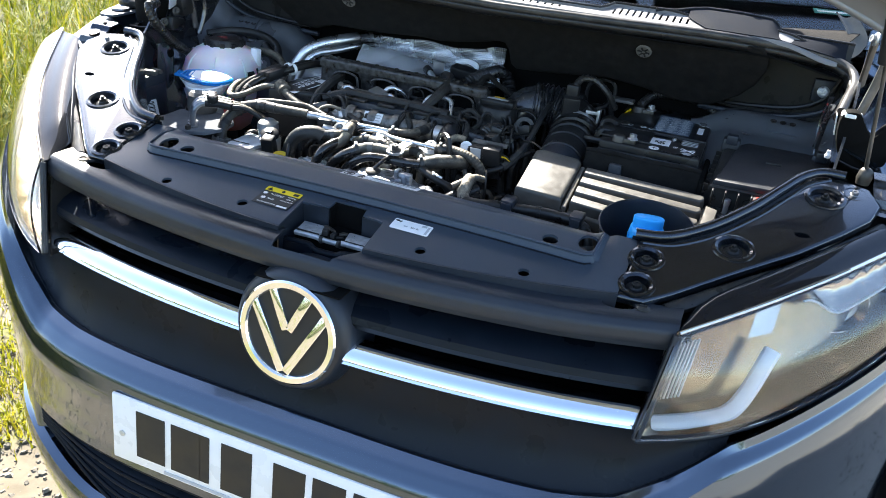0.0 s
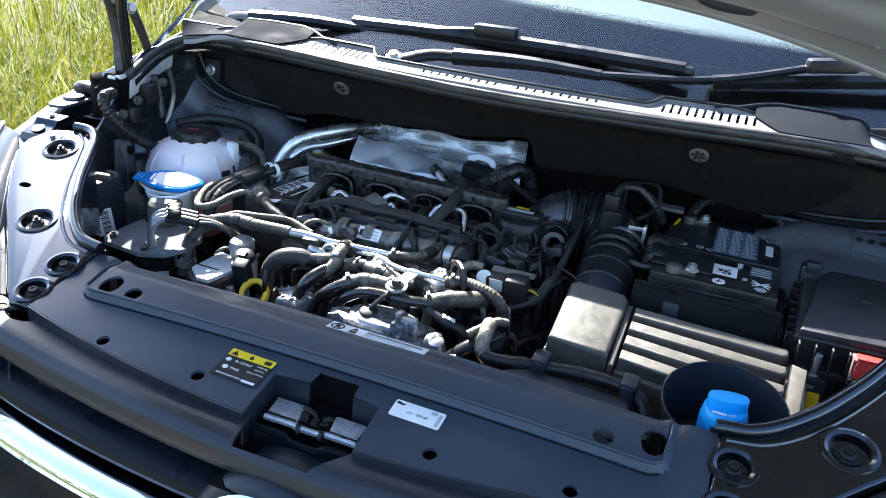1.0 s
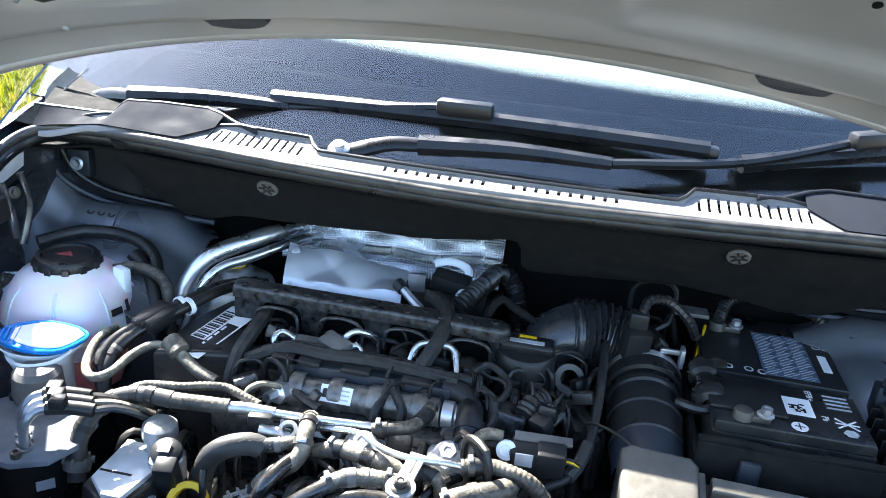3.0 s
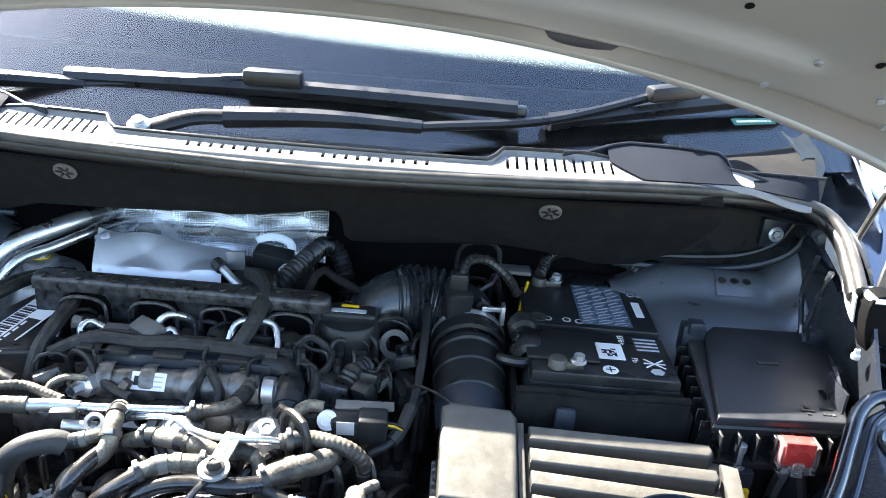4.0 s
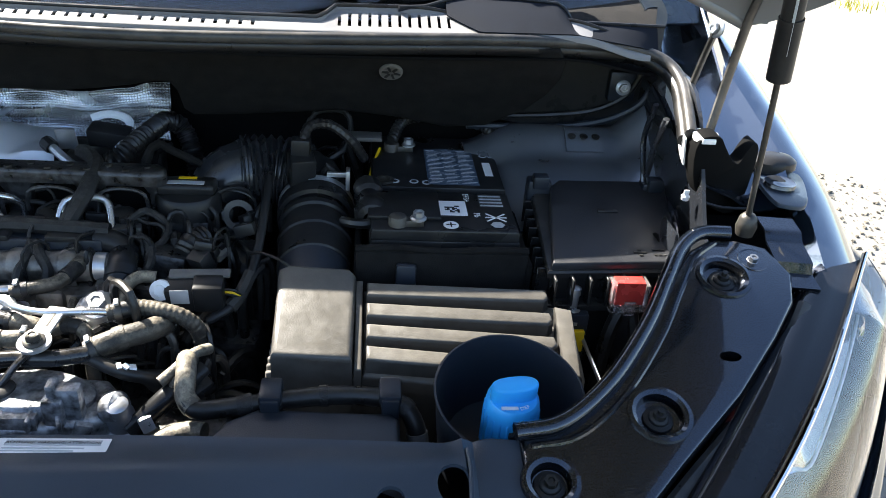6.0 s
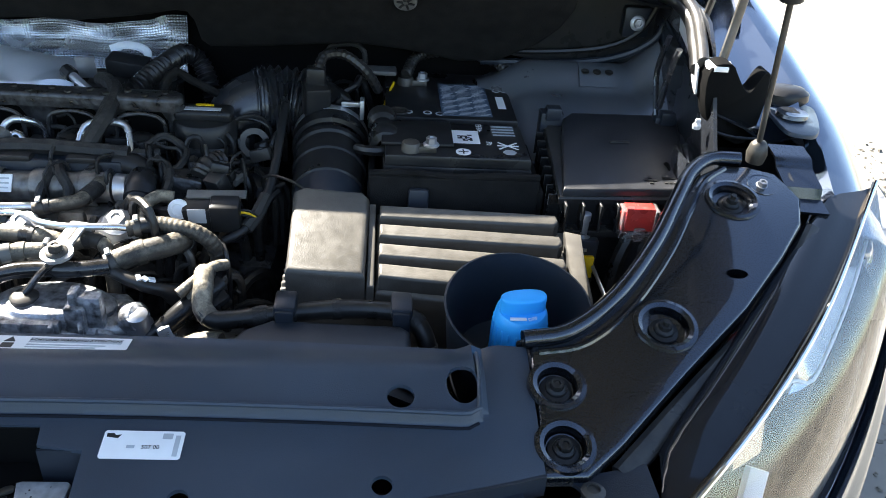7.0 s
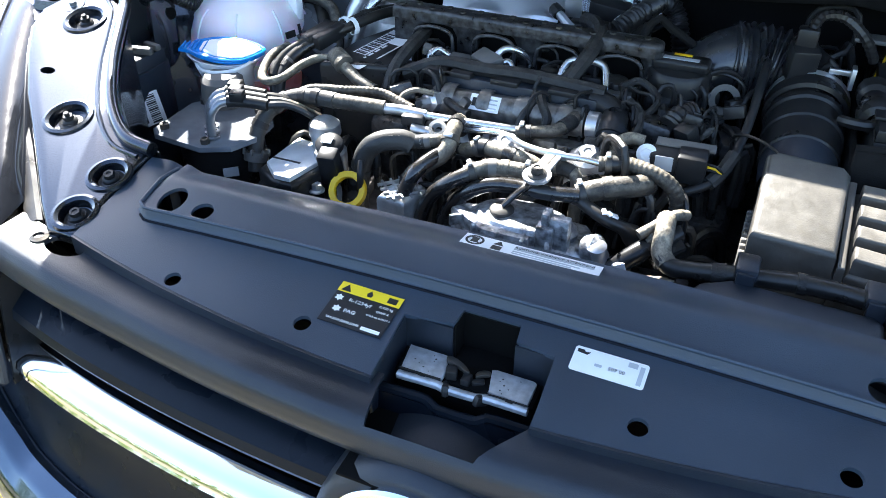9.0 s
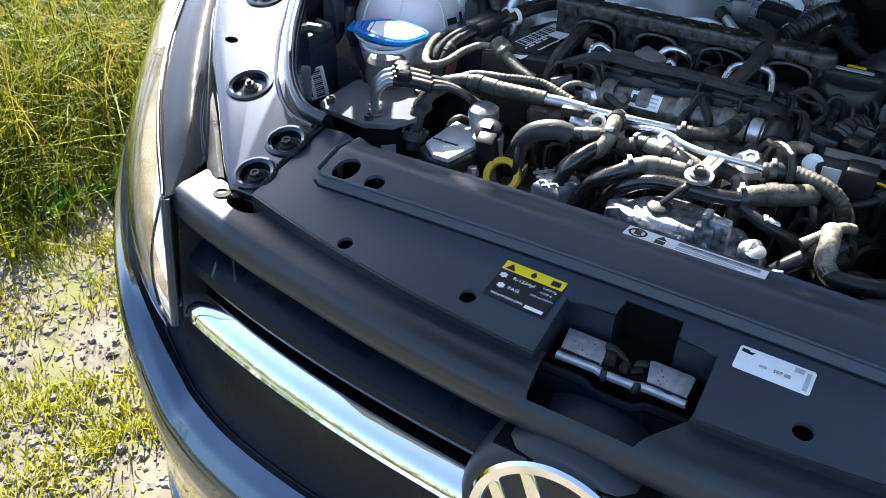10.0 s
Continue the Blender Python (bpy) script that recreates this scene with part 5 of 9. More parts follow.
def strip_point(u, v):
    x = (u - 0.5) * 1.20
    k = strip_high(x)
    drop = 0.022 * sm(0.50, 0.60, abs(x))
    rows = ((0.0, 0.0), (0.06, 0.006), (0.12, 0.008), (0.82, 0.0125 + 0.005 * k), (0.90, 0.0165 + 0.007 * k * sm(0.38, 0.32, abs(x))), (1.0, 0.012 + 0.007 * k))
    deep = ((0.0, 0.0), (0.06, 0.001), (0.12, 0.004), (0.82, 0.023 + 0.027 * k), (0.90, 0.026 + 0.027 * k), (1.0, 0.029 + 0.027 * k))
    return (x, strip_y(x) + along(deep, v), 1.187 + along(rows, v) - drop)


strip = part("scuttle_strip", sheet(300, 25, strip_point, 0.0025), SCUTTLE, van, "sunlit grey slotted scuttle strip")
part("strip_rim", tube([(x, strip_y(x) + 0.0265 + 0.027 * strip_high(x), 1.204 + 0.007 * strip_high(x) * sm(0.38, 0.32, abs(x)) - 0.022 * sm(0.50, 0.60, abs(x))) for x in np.linspace(-0.58, 0.58, 117)], 0.0022, 8, straight=True), PLASTIC_G, strip)
slots = bmesh.new()
for s in (-1, 1):
    for k in range(19):
        x = s * (0.2345 + 0.0111 * k if k < 12 else 0.386 + 0.0107 * (k - 12))
        y0 = strip_y(x) + 0.0155
        join(slots, box(x - 0.0018, x + 0.0018, y0, y0 + (0.022 if k == 0 else 0.032 if k < 9 else 0.032 - 0.0016 * (k - 8)), 1.1, 1.3, 0))
for x0 in (-0.124, 0.027):
    for k in range(10):
        x = x0 + 0.0129 * k
        join(slots, box(x - 0.0020, x + 0.0020, strip_y(x) + 0.0105, strip_y(x) + 0.0205, 1.1, 1.3, 0))
carve(strip, slots)
# Near-black sheet paints the shade below the slots.
part("scuttle_well", sheet(40, 4, lambda u, v: ((u - 0.5) * 1.24, 0.594 + 0.24 * v + 0.155 * ((u - 0.5) * 1.24) ** 2 * (1 - v), 1.168 - 0.01 * v - 0.02 * sm(0.40, 0.5, abs(u - 0.5))), 0.003), BLACK, van)
for s in (-1, 1):
    foot = ((0.30, 0.663, 1.190), (0.36, 0.680, 1.186), (0.44, 0.680, 1.184), (0.53, 0.672, 1.176), (0.62, 0.672, 1.160))
    crest = ((0.30, 0.653, 1.2105), (0.33, 0.664, 1.2105), (0.36, 0.682, 1.216), (0.382, 0.690, 1.2185), (0.44, 0.686, 1.2195), (0.488, 0.681, 1.2180), (0.497, 0.679, 1.212), (0.505, 0.675, 1.201), (0.513, 0.674, 1.199), (0.62, 0.674, 1.199))
    brim = ((0.355, 0.652, 1.206), (0.370, 0.636, 1.202), (0.390, 0.618, 1.1975), (0.40, 0.6185, 1.1975), (0.50, 0.6325, 1.1960), (0.545, 0.640, 1.188), (0.585, 0.647, 1.181), (0.62, 0.655, 1.172))
    glass_foot = ((0.49, 0.742, 1.194), (0.525, 0.756, 1.198), (0.575, 0.775, 1.201), (0.619, 0.796, 1.205), (0.656, 0.818, 1.211))

    def on(rows, x):
        return Vector((s * x, along([(a, b) for a, b, c in rows], x), along([(a, c) for a, b, c in rows], x)))

    wd = part("water_dam", sheet(90, 4, lambda u, v: on(foot, 0.30 + 0.32 * u).lerp(on(crest, 0.30 + 0.32 * u), v), 0.0025), PLASTIC, van, "black plastic water dam")
    # Added black sheet, hides the strip where the dam's shadow falls.
    part("dam_shadow", sheet(60, 6, lambda u, v: on(brim, 0.355 + 0.255 * u).lerp(on(crest, 0.355 + 0.255 * u) + Vector((0, -0.002, -0.0005)), v), 0.0015), SHADE_BLACK, wd, "matt black apron")
    part("cowl_end", sheet(24, 8, lambda u, v: on(crest, 0.513 + 0.095 * u).lerp(on(glass_foot, 0.495 + 0.16 * u), v) + Vector((0, 0, 0.006 * math.sin(math.pi * v))), 0.002), FELT, wd, "dull grey cowl end")
    part("dam_hem", tube([on(crest, x) + Vector((0, 0, 0.001)) for x in np.linspace(0.30, 0.62, 90)], 0.0022, 8, straight=True), PLASTIC_G, wd)
    part("dam_flap", sheet(10, 12, lambda u, v: (s * (0.603 + 0.030 * u - 0.012 * v * v + 0.010 * math.sin(4 * v)), 0.700 + 0.020 * u * (1 - v) + 0.045 * v, 1.178 + 0.060 * v - 0.008 * math.sin(3.1 * u)), 0.002), GREY_PL, van)
    foot_ = part("pillar_foot", sheet(8, 10, lambda u, v: (s * (0.650 + 0.045 * u), 0.745 + 0.02 * u + 0.16 * v, 1.150 + 0.11 * v - 0.02 * u), 0.003), PAINT, van)
    # Pillar hole is a black disc painting its dark inside.
    part("pillar_hole", lathe([(0.007, 0), (0.007, 0.0012), (0, 0.0012)], 16, toward((s * 0.672, 0.810, 1.187), (0, -0.56, 0.82)) @ Matrix.Diagonal((0.8, 1.3, 1, 1))), BLACK, foot_)
    part("pillar_side", sheet(6, 10, lambda u, v: (s * (0.720 + 0.03 * u), 0.70 + 0.05 * u + 0.25 * v, 1.130 + 0.14 * v - 0.01 * u), 0.003), PAINT, van)


# windscreen and what lies behind it
def screen_point(u, v):
    x = (u - 0.5) * 1.46 * (1 - 0.10 * v)
    return (x, 0.665 + 0.26 * x * x + 0.80 * v, 1.188 + 0.585 * v - 0.02 * x * x)


screen = part("windscreen", sheet(40, 20, screen_point, 0.005), GLASS, van, "windscreen with a pale film higher up")
part("dashboard", sheet(30, 10, lambda u, v: ((u - 0.5) * 1.40, 0.86 + 0.55 * v + 0.20 * ((u - 0.5) * 1.4) ** 2, 1.130 + 0.06 * math.sin(math.pi * min(1, v * 1.3))), 0.01), DASH, van, "black dashboard top")
part("dash_front", sheet(20, 4, lambda u, v: ((u - 0.5) * 1.40, 0.78 + 0.08 * v + 0.22 * ((u - 0.5) * 1.4) ** 2, 1.150 - 0.02 * v), 0.005), DASH, van)
part("cab_back", box(-0.80, 0.80, 2.2, 2.22, 0.4, 1.75, 0.005), DASH, van)
part("cab_floor", box(-0.80, 0.80, 1.15, 2.2, 0.40, 0.42, 0.005), DASH, van)
vin = part("chassis_strip", box(-0.036, 0.036, -0.006, 0.006, 0, 0.001, 0, 1, pose(0.585, 0.852, 1.221, 30, 0, 22)), material("teal_strip", (0.05, 0.22, 0.22), 0.5), van)
part("strip_bar", box(-0.030, 0.030, -0.002, 0.002, 0.001, 0.0014, 0, 1, pose(0.585, 0.852, 1.221, 30, 0, 22)), PAPER, vin)


# wipers
def wiper(nut, elbow, end, head, blade_from, blade_to, sag=0.0):
    w = part("wiper_arm", join(tube([nut, Vector(nut).lerp(Vector(elbow), 0.6) + Vector((0, 0, 0.006)), elbow], lambda t: 0.012 - 0.002 * t, 10, 0.01, flat=0.6),
                               tube([elbow, Vector(elbow).lerp(Vector(end), 0.5) + Vector((0, 0, 0.004)), end], lambda t: 0.0135 - 0.005 * t, 8, 0.01, flat=0.95),
                               tube([end, Vector(end).lerp(Vector(head), 0.5) + Vector((0, 0, 0.004 - sag)), Vector(head) + Vector((0, 0, 0.008))], 0.0062, 8, 0.01)), WIPER, van, "black wiper arm")
    part("wiper_nut", lathe([(0.0135, 0.006), (0.0135, 0.011), (0.010, 0.013), (0.007, 0.013), (0.007, 0.018), (0, 0.018)], 18, toward(nut, (0, -0.4, 1))), STEEL, w)
    way = (Vector(blade_to) - Vector(blade_from)).normalized()
    up = Vector((0, -0.6, 0.8))
    part("blade", join(tube([Vector(blade_from) + up * 0.004, (Vector(blade_from) + Vector(blade_to)) / 2 + up * 0.010, Vector(blade_to) + up * 0.004], 0.0120, 8, 0.02, flat=0.9),
                       tube([Vector(blade_from) - up * 0.006, Vector(blade_to) - up * 0.006], 0.003, 6)), WIPER, w, "black wiper blade")
    x = way.to_track_quat("X", "Z").to_matrix().to_4x4()
    part("blade_clip", block(0.072, 0.022, 0.020, Matrix.Translation(Vector(head) + up * 0.010) @ x, 0.005), WIPER, w)
    part("blade_cap", block(0.024, 0.018, 0.014, Matrix.Translation(Vector(blade_to) + up * 0.002) @ x, 0.004), WIPER, w)


wiper((-0.621, 0.750, 1.182), (-0.508, 0.718, 1.216), (-0.292, 0.742, 1.222), (-0.053, 0.728, 1.246), (-0.318, 0.752, 1.226), (0.246, 0.716, 1.239))
wiper((-0.190, 0.645, 1.196), (-0.096, 0.660, 1.217), (0.133, 0.668, 1.223), (0.440, 0.752, 1.266), (0.286, 0.724, 1.226), (0.626, 0.838, 1.262), 0.014)

# ---- bonnet ----
def bonnet_edge(x):
    """The rear edge of the raised bonnet."""
    a = abs(x)
    return Vector((x, 0.620 - 0.20 * a * a, 1.349 - 0.20 * a * a - 0.15 * a ** 4))


def bonnet_under(x, t):
    """t metres up the underside from the rear edge."""
    e = bonnet_edge(x * 0.93)
    return Vector((x * (1.05 - 0.12 * math.exp(-max(t, -0.01) / 0.05)), e.y - 0.77 * t, e.z + 0.64 * t))


def bonnet_press(x, t):
    """Depth of the pressed channels in the underside."""
    a = abs(x)
    d = 0.016 * sm(0.038, 0.050, t) * sm(0.66, 0.64, a)
    d -= 0.012 * sm(0.085, 0.11, t) * sm(0.50, 0.47, a) * sm(0.10, 0.13, a)
    d -= 0.010 * sm(0.16, 0.19, t) * sm(0.10, 0.07, a)
    d -= 0.008 * sm(0.10, 0.13, t) * sm(0.60, 0.585, a) * sm(0.535, 0.55, a)
    return d * Vector((0, -0.62, -0.78))


bonnet = part("bonnet", sheet(150, 70, lambda u, v: bonnet_under((u - 0.5) * 1.40, 0.90 * v * (0.25 + 0.75 * v)) + bonnet_press((u - 0.5) * 1.40, 0.90 * v * (0.25 + 0.75 * v)), 0.004), PAINT_UN, van, "raised bonnet, grey painted underside")
part("bonnet_skin", sheet(50, 30, lambda u, v: bonnet_under((u - 0.5) * 1.405, -0.008 + 0.93 * v * (0.25 + 0.75 * v)) + Vector((0, 0.012, 0.035 * math.sin(math.pi * min(1, 0.06 + v)))), 0.003), PAINT, bonnet, "dark grey metallic outer skin")
part("bonnet_hem", tube([bonnet_under(x, 0.0) + Vector((0, 0.004, 0.003)) for x in np.linspace(-0.70, 0.70, 41)], 0.0068, 10, 0.02), PAINT_UN, bonnet, "rolled steel hem")


def swage(x0, x1, t0, t1, rise, r=0.012):
    return tube([bonnet_under(x0 + (x1 - x0) * k / 12, t0 + (t1 - t0) * k / 12 + rise * math.sin(math.pi * k / 12)) + Vector((0, -0.0, -0.002)) for k in range(13)], r, 8, 0.03, flat=0.5)


for s in (-1, 1):
    # Slit drawn as a black strip, its inner shade put into the colour.
    part("bonnet_slit", swage(s * 0.565, s * 0.600, 0.125, 0.24, 0.0, 0.0022), BLACK, bonnet)
    for x, t in ((0.515, 0.13), (0.52, 0.17), (0.40, 0.14), (0.30, 0.17)):
        # Uncut eyes: black discs paint the shade of the holes.
        part("bonnet_eye", lathe([(0.0045, 0.0), (0.0045, 0.001), (0, 0.001)], 14, toward(bonnet_under(s * x, t) + bonnet_press(s * x, t), (0, -0.62, -0.78))), BLACK, bonnet)
    c = bonnet_under(s * 0.312, 0.038)
    n = Vector((0, -0.62, -0.78))
    blank = part("bonnet_blank", lathe([(0, 0.004), (0.030, 0.004), (0.036, 0.002), (0.038, -0.003)], 28, toward(c, n) @ Matrix.Diagonal((1.55, 0.62, 1, 1))), PLASTIC, bonnet, "black oval plastic blank")
    part("bonnet_ridge", swage(s * 0.36, s * 0.600, 0.060, 0.066, 0.004, 0.006), PAINT_UN, bonnet)
    part("bonnet_ridge", swage(s * 0.52, s * 0.565, 0.075, 0.30, 0.0, 0.006), PAINT_UN, bonnet)
    for x, t in ((0.545, 0.085), (0.48, 0.10), (0.46, 0.055), (0.575, 0.055)):
        part("bonnet_stud", lathe([(0.004, 0.0), (0.004, 0.002), (0.002, 0.003), (0, 0.003)], 12, toward(bonnet_under(s * x, t) + bonnet_press(s * x, t), (0, -0.62, -0.78))), STEEL, bonnet)
    for k in range(2):
        q = bonnet_under(s * (0.59 + 0.02 * k), 0.05 + 0.05 * k)
        b = part("hinge_screw", hexbolt(0.007, 0.006, 0.012), STEEL, bonnet)
        b.data.transform(toward(q, n))

# hinges, gas strut, washer conduit
for s in (-1, 1):
    bar_pts = [(s * x, y, z) for x, y, z in ((0.642, 0.537, 1.122), (0.652, 0.548, 1.17), (0.655, 0.545, 1.21), (0.652, 0.530, 1.25), (0.650, 0.508, 1.29), (0.655, 0.502, 1.32))]
    hinge = part("bonnet_hinge", tube(bar_pts, 0.0095, 10, 0.02, flat=0.45), IRON, van, "dark steel bonnet hinge")
    part("hinge_arm", tube([(s * x, y, z) for x, y, z in ((0.638, 0.603, 1.150), (0.636, 0.583, 1.190), (0.634, 0.563, 1.225))], 0.0075, 8, 0.02, flat=0.5), IRON, hinge)
    part("hinge_eye", lathe([(0.011, -0.004), (0.012, 0.0), (0.011, 0.004), (0, 0.005)], 18, toward(bar_pts[-1], (-s, -0.4, 0))), IRON, hinge)
    part("hinge_pin", hexbolt(0.006, 0.005, 0.010), STEEL, hinge).data.transform(toward((s * 0.634, 0.560, 1.228), (s * -1, -0.4, 0.2)))
    part("hinge_plate", block(0.012, 0.006, 0.085, Matrix.Translation((s * 0.666, 0.516, 1.278)) @ pose(0, 0, 0, 32, 0, -10 * s), 0.002), PAINT_UN, hinge)

strut = thing("gas_strut", (0.662, 0.442, 1.05), "black gas strut holding the bonnet up", "gas strut")
s0, s1, s2 = Vector((0.662, 0.442, 1.055)), Vector((0.639, 0.418, 1.2195)), Vector((0.614, 0.391, 1.388))
part("rod", tube([s0, s1 + (s1 - s0) * 0.2], 0.0030, 10), IRON, strut, "dark steel rod")
part("cylinder", tube([s1.lerp(s2, 0.02), s1.lerp(s2, 0.98), s2], 0.0098, 14, 0.05), PLASTIC_G, strut)
part("cylinder_collar", tube([s1, s1.lerp(s2, 0.02), s1.lerp(s2, 0.33), s1.lerp(s2, 0.34)], 0.0112, 16, 0.05, straight=True), PLASTIC_G, strut)
part("top_ball", tube([s2 - Vector((0, 0, 0.012)), s2 + Vector((0, 0.022, 0.004))], 0.006, 10), IRON, strut)
part("ball_end", lathe([(0, -0.012), (0.009, -0.010), (0.011, 0), (0.009, 0.010), (0.006, 0.014), (0, 0.016)], 16, Matrix.Translation(s0)), IRON, strut)
part("cylinder_bar", block(0.0022, 0.001, 0.07, Matrix.Translation(s1.lerp(s2, 0.35) + Vector((-0.003, -0.0100, 0))) @ (s2 - s1).to_track_quat("Z", "Y").to_matrix().to_4x4(), 0), GREY_INK, strut)

c0, c2 = Vector((-0.642, 0.555, 1.127)), Vector((-0.604, 0.52, 1.302))
conduit = thing("washer_hose_conduit", c0, "black corrugated washer hose running up to the bonnet", "hose")
part("sleeve", tube([c0, c0.lerp(c2, 0.35) + Vector((-0.004, 0, 0)), c0.lerp(c2, 0.7) + Vector((-0.01, 0, 0)), c2], 0.0085, 10, 0.02, flat=0.6), PLASTIC_G, conduit)
g = bonnet_under(-0.485, 0.088)
part("hose", tube([c0 + Vector((0.012, -0.012, 0.01)), (-0.612, 0.515, 1.215), (-0.599, 0.503, 1.265), (-0.591, 0.498, 1.290), (-0.577, 0.492, 1.314), (-0.553, 0.486, 1.336), g + Vector((-0.022, -0.012, -0.010)), g + Vector((0, 0, -0.004))], 0.0058, 10), RUBBER, conduit)
part("grommet", lathe([(0, 0.006), (0.022, 0.005), (0.032, 0.001), (0.033, -0.003)], 24, toward(g, (0, -0.62, -0.78)) @ Matrix.Diagonal((1.4, 0.8, 1, 1))), RUBBER, conduit)

# ---- battery ----
battery = thing("battery", (0.355, 0.61, 0.83), "black car battery with white print, in a black sleeve", "battery")
part("case", box(0.272, 0.436, 0.482, 0.752, 0.830, 1.006, 0.004), PLASTIC_G, battery)
part("lid", join(prism([(0.274, 0.484), (0.434, 0.484), (0.434, 0.578), (0.274, 0.578)], 1.006, 1.018, 0.003), prism([(0.274, 0.592), (0.434, 0.592), (0.434, 0.750), (0.274, 0.750)], 1.006, 1.018, 0.003), box(0.276, 0.432, 0.574, 0.596, 1.004, 1.011, 0.002)), PLASTIC_G, battery)
part("cover_flap", box(0.270, 0.350, 0.506, 0.572, 1.0185, 1.0225, 0.0015), PLASTIC_G, battery)
lab = part("spec_label", box(0.342, 0.404, 0.600, 0.708, 1.0182, 1.0186, 0), SPEC_BLUE, battery, "blue grey label full of fine pale print")
for k in range(25):
    for j in range(3):
        x0 = 0.344 + 0.0195 * j + 0.0012 * ((k * 7 + j * 3) % 3)
        part("text_bar", box(x0, x0 + 0.012 + 0.002 * ((k * 5 + j) % 4), 0.603 + 0.0041 * k, 0.6038 + 0.0041 * k, 1.0187, 1.0189, 0), GREY_INK, lab)
code = part("code_label", box(0.349, 0.381, 0.520, 0.555, 1.0182, 1.0188, 0), PAPER, battery, "white code sticker")
for k in range(26):
    i, j = rng.randrange(6), rng.randrange(6)
    part("code_square", box(0.356 + 0.0028 * i, 0.3588 + 0.0028 * i, 0.526 + 0.0028 * j, 0.5288 + 0.0028 * j, 1.0189, 1.0191, 0), INK, code)
plus = part("plus_sign", lathe([(0.0085, 1.0182), (0.0085, 1.0187), (0, 1.0187)], 22, Matrix.Translation((0.360, 0.497, 0))), PAPER, battery)
part("plus_bar", join(box(0.3545, 0.3655, 0.4962, 0.4978, 1.0188, 1.019, 0), box(0.3592, 0.3608, 0.4915, 0.5025, 1.0188, 1.019, 0)), INK, plus)
writing("EFB+", 0.010, Matrix.Translation((0.383, 0.565, 1.0184)) @ pose(0, 0, 0, 0, 0, -90), battery, PAPER)
writing("Pb", 0.010, Matrix.Translation((0.391, 0.522, 1.0184)) @ pose(0, 0, 0, 0, 0, -90), battery, PAPER)
for k in range(4):
    part("text_bar", box(0.398, 0.424, 0.545 + 0.008 * k, 0.548 + 0.008 * k, 1.0182, 1.0185, 0), GREY_INK, battery)
part("bin_sign", join(box(0.400, 0.424, 0.516, 0.518, 1.0182, 1.0186, 0, 1), box(-0.014, 0.014, -0.0009, 0.0009, 1.0182, 1.0186, 0, 1, Matrix.Translation((0.412, 0.517, 0)) @ pose(0, 0, 0, 0, 0, 40)), box(-0.014, 0.014, -0.0009, 0.0009, 1.0182, 1.0186, 0, 1, Matrix.Translation((0.412, 0.517, 0)) @ pose(0, 0, 0, 0, 0, -40))), PAPER, battery)
part("recycle_sign", prism([(0.412 + 0.008 * math.cos(a), 0.500 + 0.007 * math.sin(a)) for a in np.linspace(0, 6.28, 6, False)], 1.0182, 1.0186, 0), GREY_INK, battery)
part("maker_bar", box(0.414, 0.424, 0.628, 0.668, 1.0182, 1.0186, 0), PAPER, battery, "white bar in place of the maker's name")
for k, (x, y) in enumerate(((0.418, 0.690), (0.418, 0.708), (0.429, 0.690), (0.429, 0.708), (0.302, 0.606), (0.325, 0.606), (0.340, 0.604))):
    part("warning_dot", lathe([(0.0055, 1.0182), (0.0055, 1.0186), (0.0035, 1.0186)], 12, Matrix.Translation((x, y, 0))), GREY_INK, battery)
part("vent_eye", lathe([(0.011, 1.018), (0.011, 1.020), (0.008, 1.0205), (0.006, 1.019), (0, 1.019)], 20, Matrix.Translation((0.290, 0.607, 0))), IRON, battery)
for x, y in ((0.302, 0.497), (0.300, 0.702)):
    clamp = part("terminal_clamp", join(lathe([(0.0105, 1.012), (0.0105, 1.025), (0.009, 1.028), (0.007, 1.0285), (0, 1.0285)], 20, Matrix.Translation((x, y, 0))), box(x + 0.006, x + 0.028, y - 0.006, y + 0.006, 1.016, 1.025, 0.002)), IRON, battery, "dark metal terminal clamp")
    b = part("clamp_bolt", hexbolt(0.006, 0.006, 0.009), STEEL, clamp)
    b.data.transform(Matrix.Translation((x + 0.022, y, 1.025)))
part("fuse_plate", box(0.245, 0.288, 0.700, 0.724, 1.028, 1.034, 0.002), GREY_PL, battery)
for w in ((0.258, 0.442, 0.462, 0.472, 0.84, 1.002), (0.440, 0.449, 0.465, 0.755, 0.84, 0.988), (0.256, 0.264, 0.465, 0.755, 0.84, 0.985)):
    part("sleeve", box(*w, 0.003), FELT, battery, "black felt battery sleeve")
part("sleeve_hem", tube([(0.258, 0.470, 1.002), (0.30, 0.468, 1.005), (0.35, 0.467, 1.002), (0.40, 0.467, 1.005), (0.442, 0.468, 1.004)], 0.004, 8, 0.01), FELT, battery)
part("strap", box(0.300, 0.322, 0.452, 0.462, 0.86, 0.992, 0.004), PLASTIC, battery)
part("tray", box(0.250, 0.455, 0.46, 0.765, 0.80, 0.842, 0.004), PLASTIC_D, battery)
part("cable", tube([(0.300, 0.705, 1.030), (0.320, 0.742, 1.045), (0.380, 0.752, 1.048), (0.432, 0.735, 1.035), (0.452, 0.690, 1.015), (0.456, 0.620, 0.99), (0.458, 0.56, 0.95)], 0.0065, 10, rings=0.006, depth=0.0014), CORRUGATED, battery)
part("sense_lead", tube([(0.285, 0.700, 1.020), (0.276, 0.66, 1.012), (0.268, 0.630, 0.985)], 0.002, 6), YELLOW, battery)
part("battery_support", box(0.27, 0.44, 0.48, 0.74, 0.41, 0.80, 0.01), IRON, battery)

# ---- fuse box ----
FUSE_LID = material("black_fuse_box_plastic", (0.020, 0.021, 0.024), 0.46, vary=0.2, scale=30, bump=0.3, grain=700, specular=0.35)
